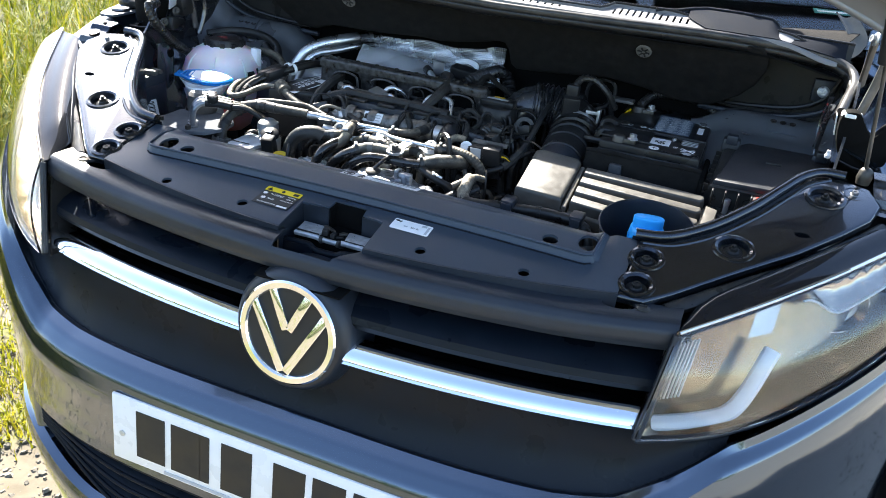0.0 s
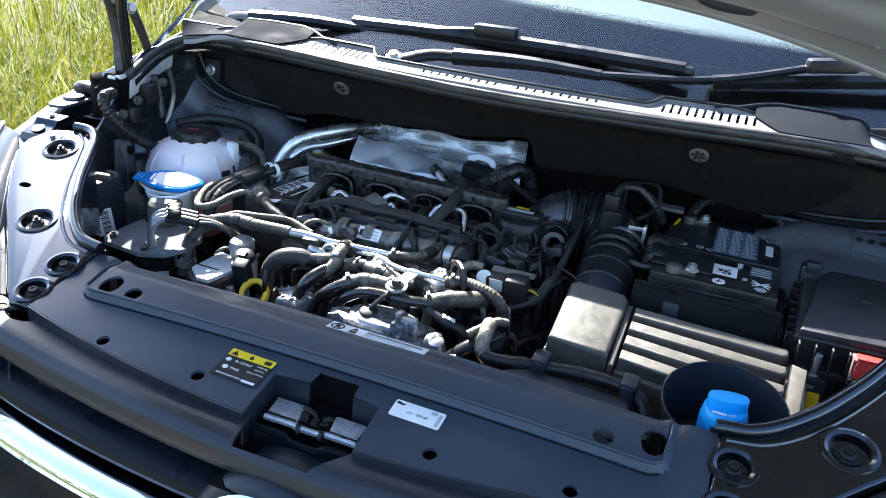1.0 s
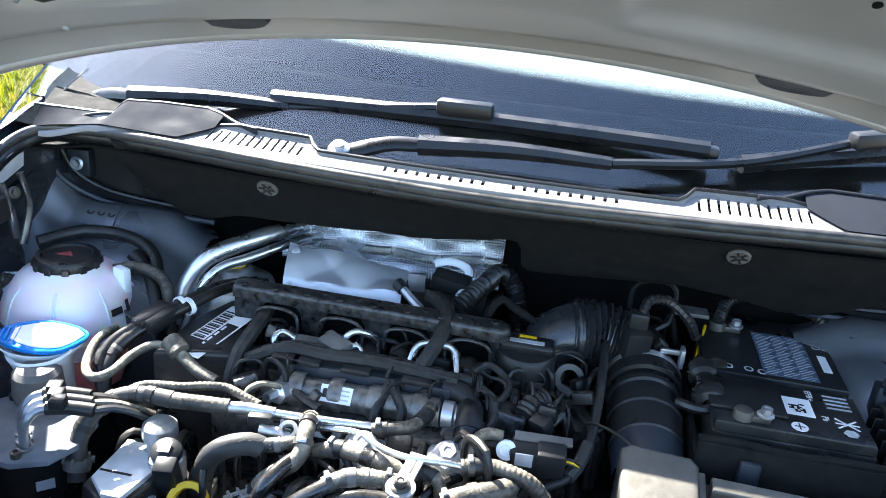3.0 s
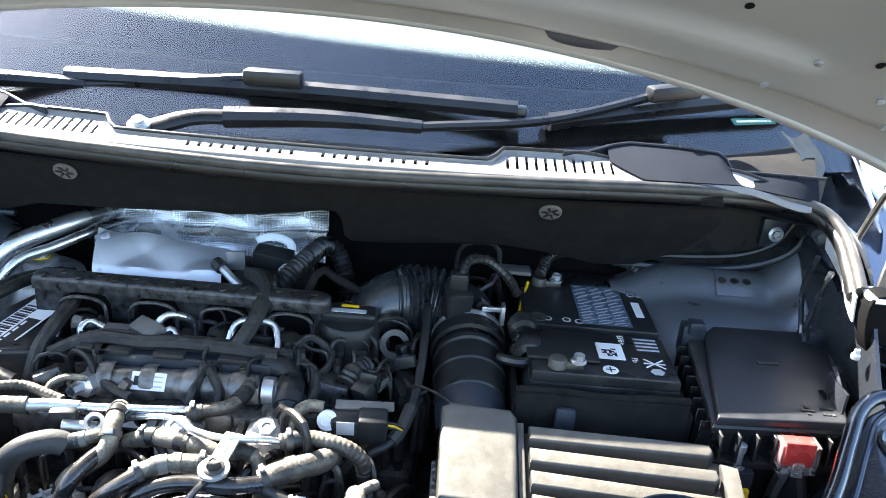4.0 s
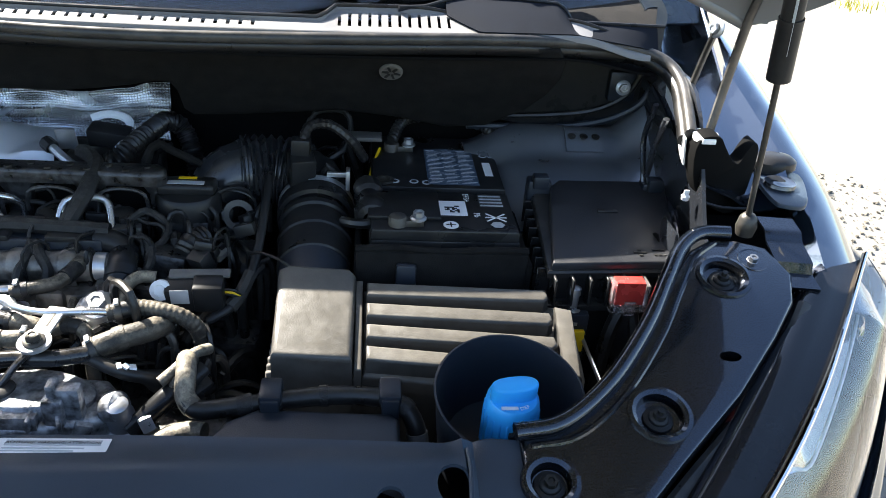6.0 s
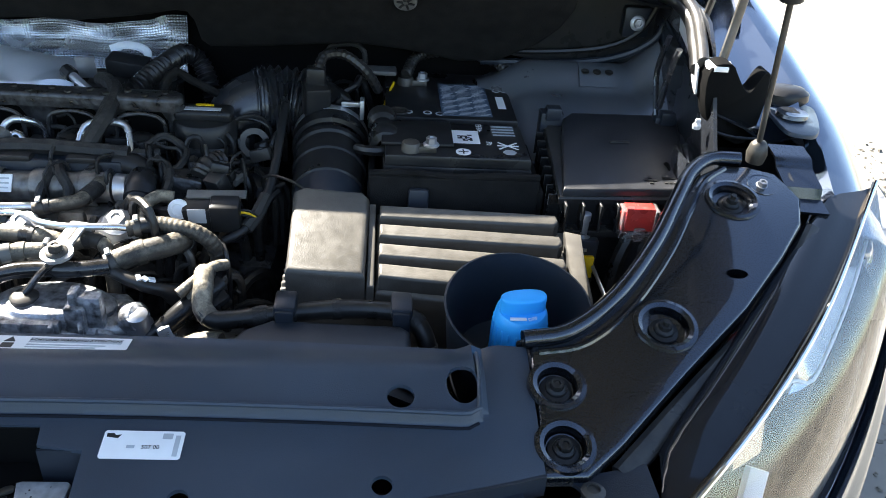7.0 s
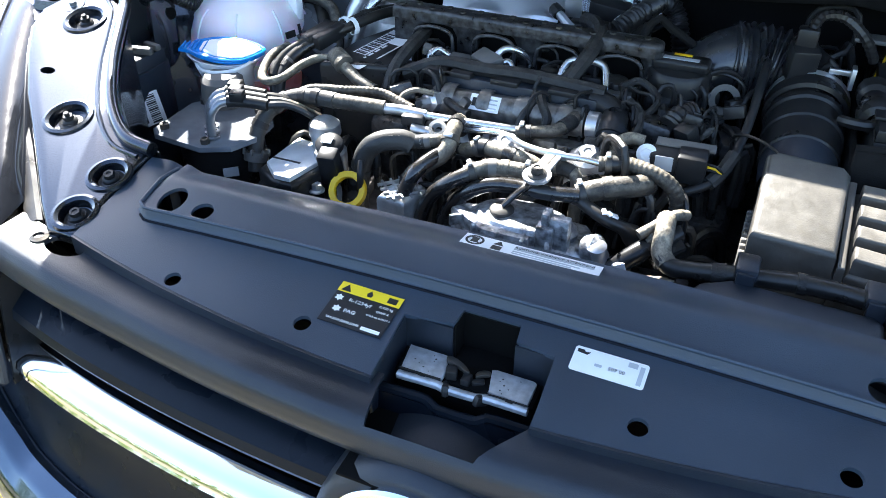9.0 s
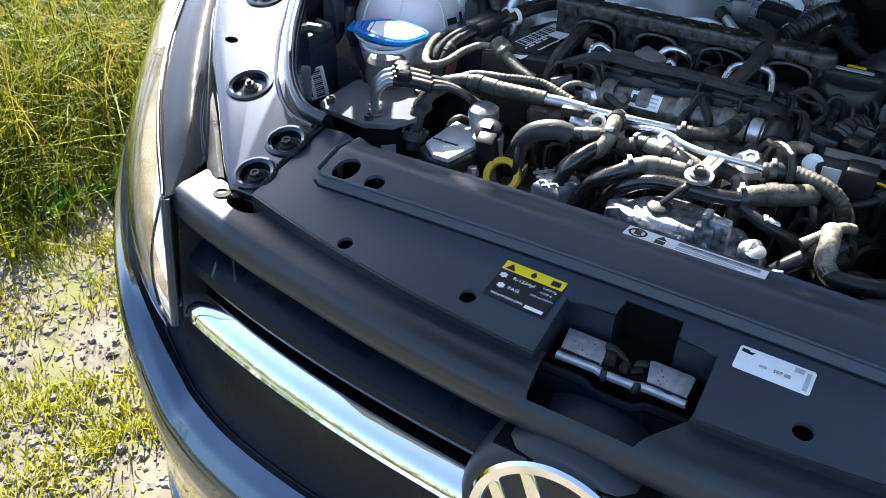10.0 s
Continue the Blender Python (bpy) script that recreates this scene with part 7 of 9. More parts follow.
part("lug", block(0.026, 0.008, 0.008, Matrix.Translation((-0.566, 0.420, 0.993)) @ pose(0, 0, 0, 0, 0, -10), 0.002), GREY_PL, ctrl)
part("support", box(-0.595, -0.56, 0.31, 0.43, 0.41, 0.845, 0.005), IRON, ctrl)

# ---- engine ----
engine = thing("engine", (-0.10, 0.52, 0.41), "dusty diesel engine with fuel rail, cables and pipes", "engine")
part("block", join(box(-0.36, 0.14, 0.34, 0.74, 0.42, 0.86, 0.02), box(-0.27, 0.06, 0.44, 0.66, 0.86, 0.945, 0.01)), ALU_D, engine)
part("gearbox", join(box(0.05, 0.26, 0.46, 0.70, 0.45, 0.84, 0.03), box(0.05, 0.16, 0.44, 0.66, 0.82, 0.90, 0.02)), ALU_D, engine)

# cover rail at the back with three arches
arch = [(-0.292, 1.040), (-0.292, 0.980), (-0.268, 0.980)]
for cx in (-0.232, -0.152, -0.072, 0.002):
    arch += [(cx - 0.027, 0.980), (cx - 0.026, 1.012), (cx - 0.020, 1.022), (cx, 1.026), (cx + 0.020, 1.022), (cx + 0.026, 1.012), (cx + 0.027, 0.980)]
arch += [(0.040, 0.980), (0.040, 1.036)]
hs = part("cover_rail", prism(arch, -0.012, 0.0, 0.0025, 2, Matrix.Translation((0, 0.561, 0)) @ pose(0, 0, 0, 90)), ALU_D, engine, "mottled grey cover rail with arches")
part("rail_top", prism([(-0.292, 0.558), (0.040, 0.552), (0.048, 0.560), (0.046, 0.574), (0.036, 0.582), (-0.285, 0.584), (-0.295, 0.576)], 1.027, 1.043, 0.005, 3), ALU_D, hs)
for cx in (-0.232, -0.152, -0.072, 0.002):
    part("arch_rim", tube([(cx - 0.027, 0.5485, 0.985), (cx - 0.026, 0.5485, 1.012), (cx - 0.020, 0.5485, 1.022), (cx, 0.5485, 1.026), (cx + 0.020, 0.5485, 1.022), (cx + 0.026, 0.5485, 1.012), (cx + 0.027, 0.5485, 0.985)], 0.0022, 8, 0.004), ALU_D, hs)
for k in range(16):
    part("rail_stud", lathe([(0.004, 0), (0.004, 0.002), (0, 0.0025)], 8, Matrix.Translation((-0.28 + 0.0205 * k, 0.562 - 0.0003 * k + 0.010 * (k % 2), 1.0435))), IRON, hs)
# Added near-black plate paints the shade inside the arches.
part("arch_shade", box(-0.28, 0.035, 0.578, 0.583, 0.95, 1.028, 0.002), BLACK, hs)
part("head", join(box(-0.26, 0.03, 0.500, 0.575, 0.930, 0.972, 0.006), box(-0.24, 0.02, 0.47, 0.51, 0.92, 0.955, 0.006)), ALU_D, engine)

# timing cover with bar code label
tc = part("timing_cover", prism([(-0.345, 0.462), (-0.262, 0.482), (-0.252, 0.60), (-0.270, 0.622), (-0.318, 0.610), (-0.340, 0.55)], 0.80, 0.994, 0.006, 3), PLASTIC_G, engine)
tl = Matrix.Translation((-0.298, 0.524, 0.9950)) @ pose(0, 0, 0, 4, 0, -14)
tlab = part("code_label", box(-0.020, 0.020, -0.056, 0.056, 0, 0.0006, 0, 1, tl), PAPER, engine, "white bar code label")
for k in range(20):
    part("code_line", box(-0.018, -0.002, -0.043 + 0.0044 * k, -0.0415 + 0.0044 * k + 0.001 * (k % 3), 0.0006, 0.0009, 0, 1, tl), INK, tlab)
part("label_field", box(0.001, 0.018, -0.044, 0.020, 0.0006, 0.0009, 0, 1, tl), INK, tlab)
for k in range(4):
    part("text_bar", box(0.003, 0.006, -0.035 + 0.013 * k, -0.026 + 0.013 * k, 0.0009, 0.0011, 0, 1, tl), PAPER, tlab)
part("engine_mount", lathe([(0.058, 0.90), (0.056, 0.97), (0.050, 0.99), (0.040, 0.997), (0.022, 0.999), (0.021, 1.010), (0.017, 1.012), (0.010, 1.012), (0.009, 1.018), (0, 1.018)], 28, Matrix.Translation((-0.338, 0.672, 0))), ALU, engine, "grey cast engine mount")
part("mount_mark", lathe([(0.012, 1.0125), (0.012, 1.014), (0.008, 1.014)], 16, Matrix.Translation((-0.338, 0.672, 0))), YELLOW, engine)
part("mount_foot", box(-0.40, -0.28, 0.62, 0.74, 0.78, 0.905, 0.02), ALU_D, engine)

# injectors, spill pipes and connectors in the arches
for k in range(4):
    x = -0.232 + 0.078 * k
    inj = part("injector", join(lathe([(0.010, 0.93), (0.010, 0.985), (0.013, 0.987), (0.013, 1.000), (0.007, 1.003), (0, 1.003)], 14, Matrix.Translation((x, 0.545, 0))), block(0.030, 0.020, 0.016, Matrix.Translation((x + 0.012, 0.540, 0.992)) @ pose(0, 0, 0, 0, 0, 12), 0.003)), PLASTIC_D, engine)
    part("injector_nut", lathe([(0.008, 0), (0.008, 0.012), (0.006, 0.014)], 6, toward((x - 0.022, 0.530, 0.984), (-1, -0.3, 0.2))), STEEL, inj)
for pts in (((-0.146, 0.526, 0.990), (-0.142, 0.536, 1.008), (-0.132, 0.542, 1.016), (-0.118, 0.548, 1.012), (-0.108, 0.556, 1.000), (-0.106, 0.553, 0.984)),
            ((-0.138, 0.512, 0.985), (-0.134, 0.522, 1.000), (-0.126, 0.528, 1.006), (-0.119, 0.526, 1.000), (-0.116, 0.518, 0.986)),
            ((-0.062, 0.520, 0.985), (-0.060, 0.535, 1.004), (-0.052, 0.543, 1.014), (-0.030, 0.546, 1.016), (-0.014, 0.545, 1.012), (-0.008, 0.535, 1.000), (-0.004, 0.520, 0.985)),
            ((-0.218, 0.520, 0.984), (-0.226, 0.525, 0.998), (-0.218, 0.535, 1.004), (-0.200, 0.530, 1.000))):
    part("injector_pipe", tube(pts, 0.0042, 10, 0.004), PIPE, engine, "bright bent steel injector pipe")
for x, y, z in ((-0.122, 0.520, 0.988), (-0.186, 0.530, 0.995), (-0.072, 0.516, 0.985), (0.010, 0.525, 0.985)):
    part("connector", block(0.030, 0.016, 0.016, Matrix.Translation((x, y, z)) @ pose(0, 0, 0, rng.uniform(-15, 15), 0, rng.uniform(-20, 20)), 0.002), GREY_PL, engine)
part("pale_connector", block(0.040, 0.022, 0.012, Matrix.Translation((-0.150, 0.524, 1.006)) @ pose(0, 0, 0, 20, 0, -35), 0.003), GREY_PL, engine)

# cable tray with clips
tray = part("cable_tray", join(box(-0.205, 0.000, 0.488, 0.512, 0.986, 0.996, 0.003), box(-0.205, -0.005, 0.484, 0.490, 0.960, 0.996, 0.002)), PLASTIC, engine)
part("tray_end", tube([(-0.015, 0.498, 0.990), (0.006, 0.496, 0.988), (0.020, 0.488, 0.978), (0.024, 0.476, 0.955), (0.024, 0.465, 0.93)], 0.013, 10, 0.006), PLASTIC_G, tray)
for x in (-0.196, -0.172, -0.114, -0.044):
    part("tray_clip", box(x - 0.017, x + 0.017, 0.482, 0.516, 0.994, 1.001, 0.002), PLASTIC_G, tray)
part("loom", tube([(-0.245, 0.492, 0.985), (-0.20, 0.502, 1.002), (-0.15, 0.500, 1.003), (-0.10, 0.502, 1.004), (-0.05, 0.500, 1.003), (0.0, 0.500, 1.000)], 0.0085, 8, 0.01), LOOM, tray)
part("loom", tube([(-0.245, 0.505, 0.985), (-0.20, 0.518, 0.998), (-0.14, 0.514, 1.000), (-0.08, 0.516, 1.000), (-0.02, 0.512, 0.998)], 0.0065, 8, 0.01), LOOM, tray)
part("loom", tube([(-0.256, 0.465, 0.965), (-0.256, 0.490, 0.990), (-0.250, 0.520, 1.006), (-0.250, 0.560, 1.010), (-0.262, 0.60, 1.005)], 0.009, 8, 0.01), LOOM, engine)
part("loom", tube([(-0.048, 0.500, 1.000), (-0.040, 0.515, 1.012), (-0.030, 0.54, 1.030), (-0.030, 0.575, 1.040), (-0.045, 0.605, 1.040), (-0.060, 0.625, 1.035)], 0.009, 8, 0.008), LOOM, engine)
for pts in (((-0.190, 0.486, 0.990), (-0.186, 0.472, 0.978), (-0.165, 0.452, 0.975), (-0.140, 0.440, 0.972)), ((-0.075, 0.486, 0.992), (-0.075, 0.470, 0.985), (-0.080, 0.455, 0.975), (-0.082, 0.445, 0.96)),
            ((-0.070, 0.486, 0.992), (-0.062, 0.468, 0.988), (-0.052, 0.456, 0.978), (-0.052, 0.448, 0.965)), ((0.028, 0.500, 0.995), (0.042, 0.488, 0.990), (0.046, 0.470, 0.980), (0.040, 0.455, 0.970))):
    part("lead", tube(pts, 0.0055, 8, 0.006), LOOM, engine)
part("lead", tube([(0.012, 0.520, 1.000), (0.030, 0.535, 1.006), (0.055, 0.520, 0.996), (0.050, 0.500, 0.985), (0.030, 0.495, 0.980)], 0.0045, 8, 0.006), LOOM, engine)
part("white_loop", tube([(-0.186, 0.448, 0.986), (-0.205, 0.442, 0.990), (-0.218, 0.434, 0.985), (-0.220, 0.424, 0.975), (-0.205, 0.418, 0.970)], 0.0035, 8, 0.005), HOSE_TAN, engine)

# fuel rail
rail = part("fuel_rail", tube([(-0.196, 0.474, 0.968), (-0.10, 0.474, 0.970), (-0.012, 0.474, 0.972)], 0.0165, 18, 0.02), RAIL, engine, "weathered grey common fuel rail")
for x in (-0.175, -0.13, -0.085, -0.035):
    part("rail_boss", lathe([(0.019, -0.008), (0.020, -0.005), (0.020, 0.005), (0.019, 0.008)], 18, toward((x, 0.474, 0.970), (1, 0, 0.02))), RAIL, rail)
part("rail_nut", lathe([(0.013, 0), (0.013, 0.012), (0.007, 0.015), (0.006, 0.03)], 6, toward((-0.190, 0.462, 0.972), (-0.3, -1, 0.2))), STEEL, rail)
part("rail_end", lathe([(0.015, 0), (0.015, 0.012), (0.011, 0.014), (0.011, 0.020), (0.014, 0.021), (0.014, 0.028), (0.010, 0.030)], 18, toward((-0.010, 0.474, 0.972), (1, 0, 0))), STEEL, rail)
rl = toward((-0.128, 0.4605, 0.980), (0, -0.75, 0.66))
part("rail_label", block(0.036, 0.019, 0.0012, rl, 0), PAPER, rail, "small white code sticker")
part("code_square", block(0.010, 0.010, 0.0012, rl @ Matrix.Translation((-0.010, 0, 0.0006)), 0), INK, rail)
for k in range(3):
    part("text_bar", block(0.016, 0.0016, 0.0012, rl @ Matrix.Translation((0.007, -0.005 + 0.005 * k, 0.0006)), 0), GREY_INK, rail)
part("rail_foot", join(box(-0.20, 0.0, 0.445, 0.485, 0.915, 0.955, 0.006), block(0.050, 0.010, 0.030, Matrix.Translation((-0.06, 0.444, 0.945)), 0.006)), RAIL, rail)
ll = toward((-0.150, 0.4435, 0.946), (0, -0.9, 0.45))
part("maker_label", block(0.070, 0.022, 0.001, ll, 0), STEEL, rail)
part("code_square", block(0.018, 0.018, 0.001, ll @ Matrix.Translation((-0.022, 0, 0.0005)), 0), INK, rail)
part("black_port", lathe([(0.020, 0), (0.020, 0.006), (0.016, 0.008), (0.014, 0.002), (0, 0.002)], 20, toward((-0.085, 0.4405, 0.945), (0, -0.9, 0.4)) @ Matrix.Diagonal((1.2, 0.8, 1, 1))), IRON, rail)

# oil cap and right end clutter
oc = part("oil_cap", lathe([(0.030, 0.99), (0.036, 0.992), (0.036, 1.012), (0.033, 1.016), (0.020, 1.017), (0, 1.017)], 30, Matrix.Translation((0.068, 0.570, 0))), PLASTIC_G, engine, "black oil filler cap")
part("cap_bridge", box(0.036, 0.100, 0.556, 0.584, 1.014, 1.028, 0.005, 3), PLASTIC_G, oc)
part("cap_sign", box(0.058, 0.078, 0.574, 0.579, 1.028, 1.0287, 0), YELLOW, oc)
part("cap_bar", box(0.048, 0.088, 0.560, 0.568, 1.028, 1.0287, 0), GREY_INK, oc)
part("oil_neck", box(0.035, 0.10, 0.54, 0.60, 0.86, 0.992, 0.010), ALU_D, engine)
rb = part("ring_bracket", lathe([(0.0105, -0.004), (0.0175, -0.004), (0.0175, 0.004), (0.0105, 0.004), (0.0105, -0.004)], 24, toward((0.122, 0.572, 0.985), (0.1, -1, 0.45))), IRON, engine)
part("bracket_leg", block(0.020, 0.008, 0.05, Matrix.Translation((0.118, 0.566, 0.952)) @ pose(0, 0, 0, -10), 0.003), ALU_D, engine)
part("dipstick_tube", tube([(0.158, 0.590, 1.030), (0.157, 0.545, 1.016), (0.156, 0.510, 1.000), (0.153, 0.480, 0.985), (0.146, 0.450, 0.968), (0.132, 0.425, 0.955), (0.110, 0.415, 0.945)], 0.0050, 10, 0.006), PLASTIC_G, engine)
part("tube_sleeve", tube([(0.149, 0.462, 0.974), (0.141, 0.440, 0.962), (0.132, 0.425, 0.955)], 0.0075, 8, 0.004), BRAID, engine)
sn = part("boost_sensor", join(block(0.058, 0.026, 0.030, Matrix.Translation((0.098, 0.432, 0.968)) @ pose(0, 0, 0, 12, 0, 3), 0.004), block(0.030, 0.022, 0.034, Matrix.Translation((0.112, 0.428, 0.970)) @ pose(0, 0, 0, 12, 0, 3), 0.003)), PLASTIC_G, engine, "black boost sensor plug")
part("sensor_lid", block(0.060, 0.012, 0.003, Matrix.Translation((0.102, 0.440, 0.986)) @ pose(0, 0, 0, 12, 0, 3), 0.001), GREY_PL, sn)
part("sensor_ring", lathe([(0.0105, -0.002), (0.0105, 0.003), (0.006, 0.0045), (0.005, 0.003), (0, 0.003)], 18, toward((0.066, 0.424, 0.976), (0, -1, 0.4))), WHITE_PL, sn)
part("sensor_label", block(0.018, 0.001, 0.018, Matrix.Translation((0.085, 0.4175, 0.972)) @ pose(0, 0, 0, 12, 0, 3), 0), GREY_INK, sn)
for k in range(3):
    part("sensor_wire", tube([(0.126, 0.430, 0.968 + 0.003 * k), (0.136, 0.430, 0.967 + 0.003 * k), (0.146, 0.436, 0.960)], 0.0014, 6), YELLOW if k == 1 else RUBBER, sn)
for x, y, z, sx, sy, sz in ((0.060, 0.490, 0.965, 0.045, 0.04, 0.04), (0.092, 0.500, 0.970, 0.03, 0.035, 0.05), (0.045, 0.455, 0.945, 0.05, 0.03, 0.04), (0.10, 0.46, 0.94, 0.05, 0.03, 0.04), (0.012, 0.450, 0.940, 0.03, 0.03, 0.05), (0.135, 0.52, 0.93, 0.03, 0.05, 0.08)):
    part("bracket", block(sx, sy, sz, Matrix.Translation((x, y, z)) @ pose(0, 0, 0, rng.uniform(-8, 8), rng.uniform(-8, 8), rng.uniform(-20, 20)), 0.006), ALU_D, engine)
part("rubber_boot", tube([(0.078, 0.478, 0.985), (0.085, 0.490, 0.992), (0.096, 0.505, 0.992)], 0.012, 12, rings=0.006, depth=0.002), CORRUGATED, engine)
part("plug_sleeve", tube([(0.020, 0.470, 0.985), (0.022, 0.452, 0.985), (0.024, 0.435, 0.976), (0.024, 0.420, 0.960), (0.022, 0.410, 0.94)], lambda t: 0.015 if t < 0.4 else 0.0105, 12, 0.005), PLASTIC_G, engine)
part("plug_band", tube([(0.0235, 0.448, 0.983), (0.024, 0.438, 0.978)], 0.0165, 14), DARK_LABEL, engine)
part("tan_sleeve", tube([(0.024, 0.422, 0.962), (0.023, 0.412, 0.948), (0.022, 0.402, 0.925)], 0.0115, 10, 0.004), HOSE_TAN, engine)
part("tan_loop", tube([(0.032, 0.412, 0.965), (0.034, 0.425, 0.980), (0.046, 0.432, 0.986), (0.060, 0.434, 0.984)], 0.0065, 10, 0.004), HOSE_TAN, engine)

# high pressure pump casting at the front
pump = part("pump_casting", prism([(-0.106, 0.312), (-0.080, 0.290), (-0.055, 0.276), (-0.010, 0.278), (0.020, 0.284), (0.040, 0.298), (0.046, 0.330), (0.030, 0.350), (-0.04, 0.356), (-0.106, 0.340)], 0.80, 0.926, 0.010, 4), CAST, engine, "bright cast aluminium pump housing")
part("pump_flange", prism([(-0.104, 0.308), (-0.060, 0.280), (-0.012, 0.280), (-0.012, 0.290), (-0.052, 0.292), (-0.096, 0.318)], 0.915, 0.936, 0.004, 2), CAST, pump)
part("pump_lid", lathe([(0.046, 0.915), (0.046, 0.930), (0.038, 0.938), (0.015, 0.941), (0, 0.941)], 28, Matrix.Translation((-0.030, 0.318, 0)) @ Matrix.Diagonal((1.25, 0.7, 1, 1))), CAST, pump)
for k in range(5):
    part("pump_rib", block(0.004, 0.036, 0.012, Matrix.Translation((-0.085 + 0.022 * k, 0.302 - 0.003 * k, 0.930)) @ pose(0, 0, 0, 0, 0, -50 + 18 * k), 0.0015), CAST, pump)
part("pump_boss", join(box(-0.008, 0.010, 0.284, 0.300, 0.88, 0.950, 0.003), box(0.002, 0.024, 0.290, 0.304, 0.90, 0.958, 0.003), box(-0.004, 0.004, 0.290, 0.306, 0.945, 0.962, 0.002)), CAST, pump)
part("pump_plug", lathe([(0.011, 0.930), (0.0125, 0.938), (0.0125, 0.943), (0.009, 0.946), (0, 0.9465)], 20, Matrix.Translation((-0.051, 0.313, 0))), IRON, pump)
part("pump_neck", lathe([(0.011, 0.91), (0.010, 0.935)], 16, Matrix.Translation((-0.051, 0.313, 0))), CAST, pump)
part("pump_shoulder", join(prism([(0.022, 0.286), (0.046, 0.288), (0.062, 0.300), (0.056, 0.318), (0.030, 0.312)], 0.80, 0.898, 0.006, 2), block(0.016, 0.018, 0.04, Matrix.Translation((0.016, 0.290, 0.905)) @ pose(0, 0, 0, 0, 25, 20), 0.003)), CAST, pump)
part("pump_side", lathe([(0.0145, 0), (0.0145, 0.012), (0.010, 0.016), (0, 0.016)], 20, toward((0.040, 0.310, 0.922), (1, -0.3, 0.4))), CAST, pump)
wb = part("waffle_casting", prism([(-0.196, 0.318), (-0.160, 0.312), (-0.150, 0.350), (-0.172, 0.382), (-0.190, 0.365)], 0.80, 0.922, 0.008, 3), ALU, engine, "pale waffle ribbed casting")
for k in range(4):
    for a in (45, -45):
        part("waffle_rib", block(0.044, 0.0028, 0.004, Matrix.Translation((-0.176, 0.338, 0.923)) @ pose(0, 0, 0, 0, 0, a) @ Matrix.Translation((0, -0.015 + 0.010 * k, 0)), 0.001), ALU, wb)

# bracket with a screw over the pump
bkm = Matrix.Translation((-0.021, 0.358, 0.978)) @ pose(0, 0, 0, 8, 0, -9)
bk = part("pipe_bracket", join(block(0.017, 0.050, 0.003, bkm, 0.0012), block(0.017, 0.003, 0.02, bkm @ Matrix.Translation((0, 0.025, -0.010)), 0.0012), lathe([(0.0145, -0.0015), (0.0145, 0.0015), (0, 0.0015)], 20, bkm @ Matrix.Translation((0.0, -0.022, 0)))), STEEL, engine, "dusty steel pipe bracket")
# Dark bar laid on the bracket paints the shade of its dent.
part("dent_shade", block(0.006, 0.022, 0.003, bkm @ Matrix.Translation((0, 0.008, 0.0005)), 0.001), IRON, bk)
b = part("bracket_screw", hexbolt(0.0065, 0.006, 0.010), IRON, bk)
b.data.transform(bkm @ Matrix.Translation((0, -0.022, 0.0015)))
part("bracket_arm", tube([(-0.024, 0.338, 0.970), (-0.036, 0.324, 0.962), (-0.050, 0.314, 0.946)], 0.0055, 10, 0.004, flat=0.6), BLACK_PIPE, bk)
for x, y, z in ((-0.080, 0.402, 0.965), (0.008, 0.412, 0.965)):
    nut = part("flange_nut", hexbolt(0.009, 0.008, 0.016), STEEL, engine)
    nut.data.transform(toward((x, y, z), (0, -0.5, 1)))
    part("nut_seat", block(0.045, 0.028, 0.05, Matrix.Translation((x, y + 0.004, z - 0.024)), 0.006), ALU, engine)


# ---- hoses and pipes, each a thing of its own ----
def clamp(parent, at, way, r):
    c = part("clamp", lathe([(r - 0.001, -0.0035), (r + 0.0008, -0.0032), (r + 0.0008, 0.0032), (r - 0.001, 0.0035)], 20, toward(at, way)), IRON, parent, "spring steel hose clamp")
    part("clamp_ear", block(0.010, 0.003, 0.005, toward(at, way) @ Matrix.Translation((0, r + 0.002, 0)), 0.001), STEEL, parent)
    return c


def hose(name, label, category, mat, pts, r, clamps=(), n=12, rings=0.0, depth=0.0, group=""):
    h = thing(name, pts[-1], label, category, group)
    part("hose_body", tube(pts, r, n, 0.005, rings, depth), mat, h)
    if not callable(r) and 0.0066 < r < 0.0125 and mat in (HOSE, HOSE_TAN, BRAID, RUBBER):
        line = smooth_line(pts, 0.004)
        for k in range(2 + len(line) // 14):
            i = rng.randrange(3, len(line) - 4)
            w = rng.choice((1, 1, 2))
            part("tape_band", tube(line[i - w:i + w + 1], r + 0.0008 + 0.0005 * rng.random(), n, straight=True), rng.choice((LOOM, LOOM, PLASTIC_D, GREY_PL, mat)), h)
    for i in clamps:
        a, b = Vector(pts[i]), Vector(pts[i + 1] if i + 1 < len(pts) else pts[i - 1])
        clamp(h, a.lerp(b, 0.35), b - a, r + 0.0008)
    return h


hose("fuel_pipe", "bright steel pipe lying across the engine front", "pipe", PIPE, [(-0.240, 0.410, 0.975), (-0.180, 0.414, 0.975), (-0.120, 0.418, 0.975), (-0.068, 0.425, 0.974), (-0.055, 0.428, 0.970)], 0.0045, n=14)
hose("return_hose", "dusty curved rubber return hose", "hose", HOSE, [(-0.075, 0.420, 0.973), (-0.055, 0.424, 0.976), (-0.035, 0.431, 0.978), (-0.025, 0.452, 0.980), (-0.023, 0.472, 0.978), (-0.024, 0.482, 0.968)], 0.0075, (0, 4))
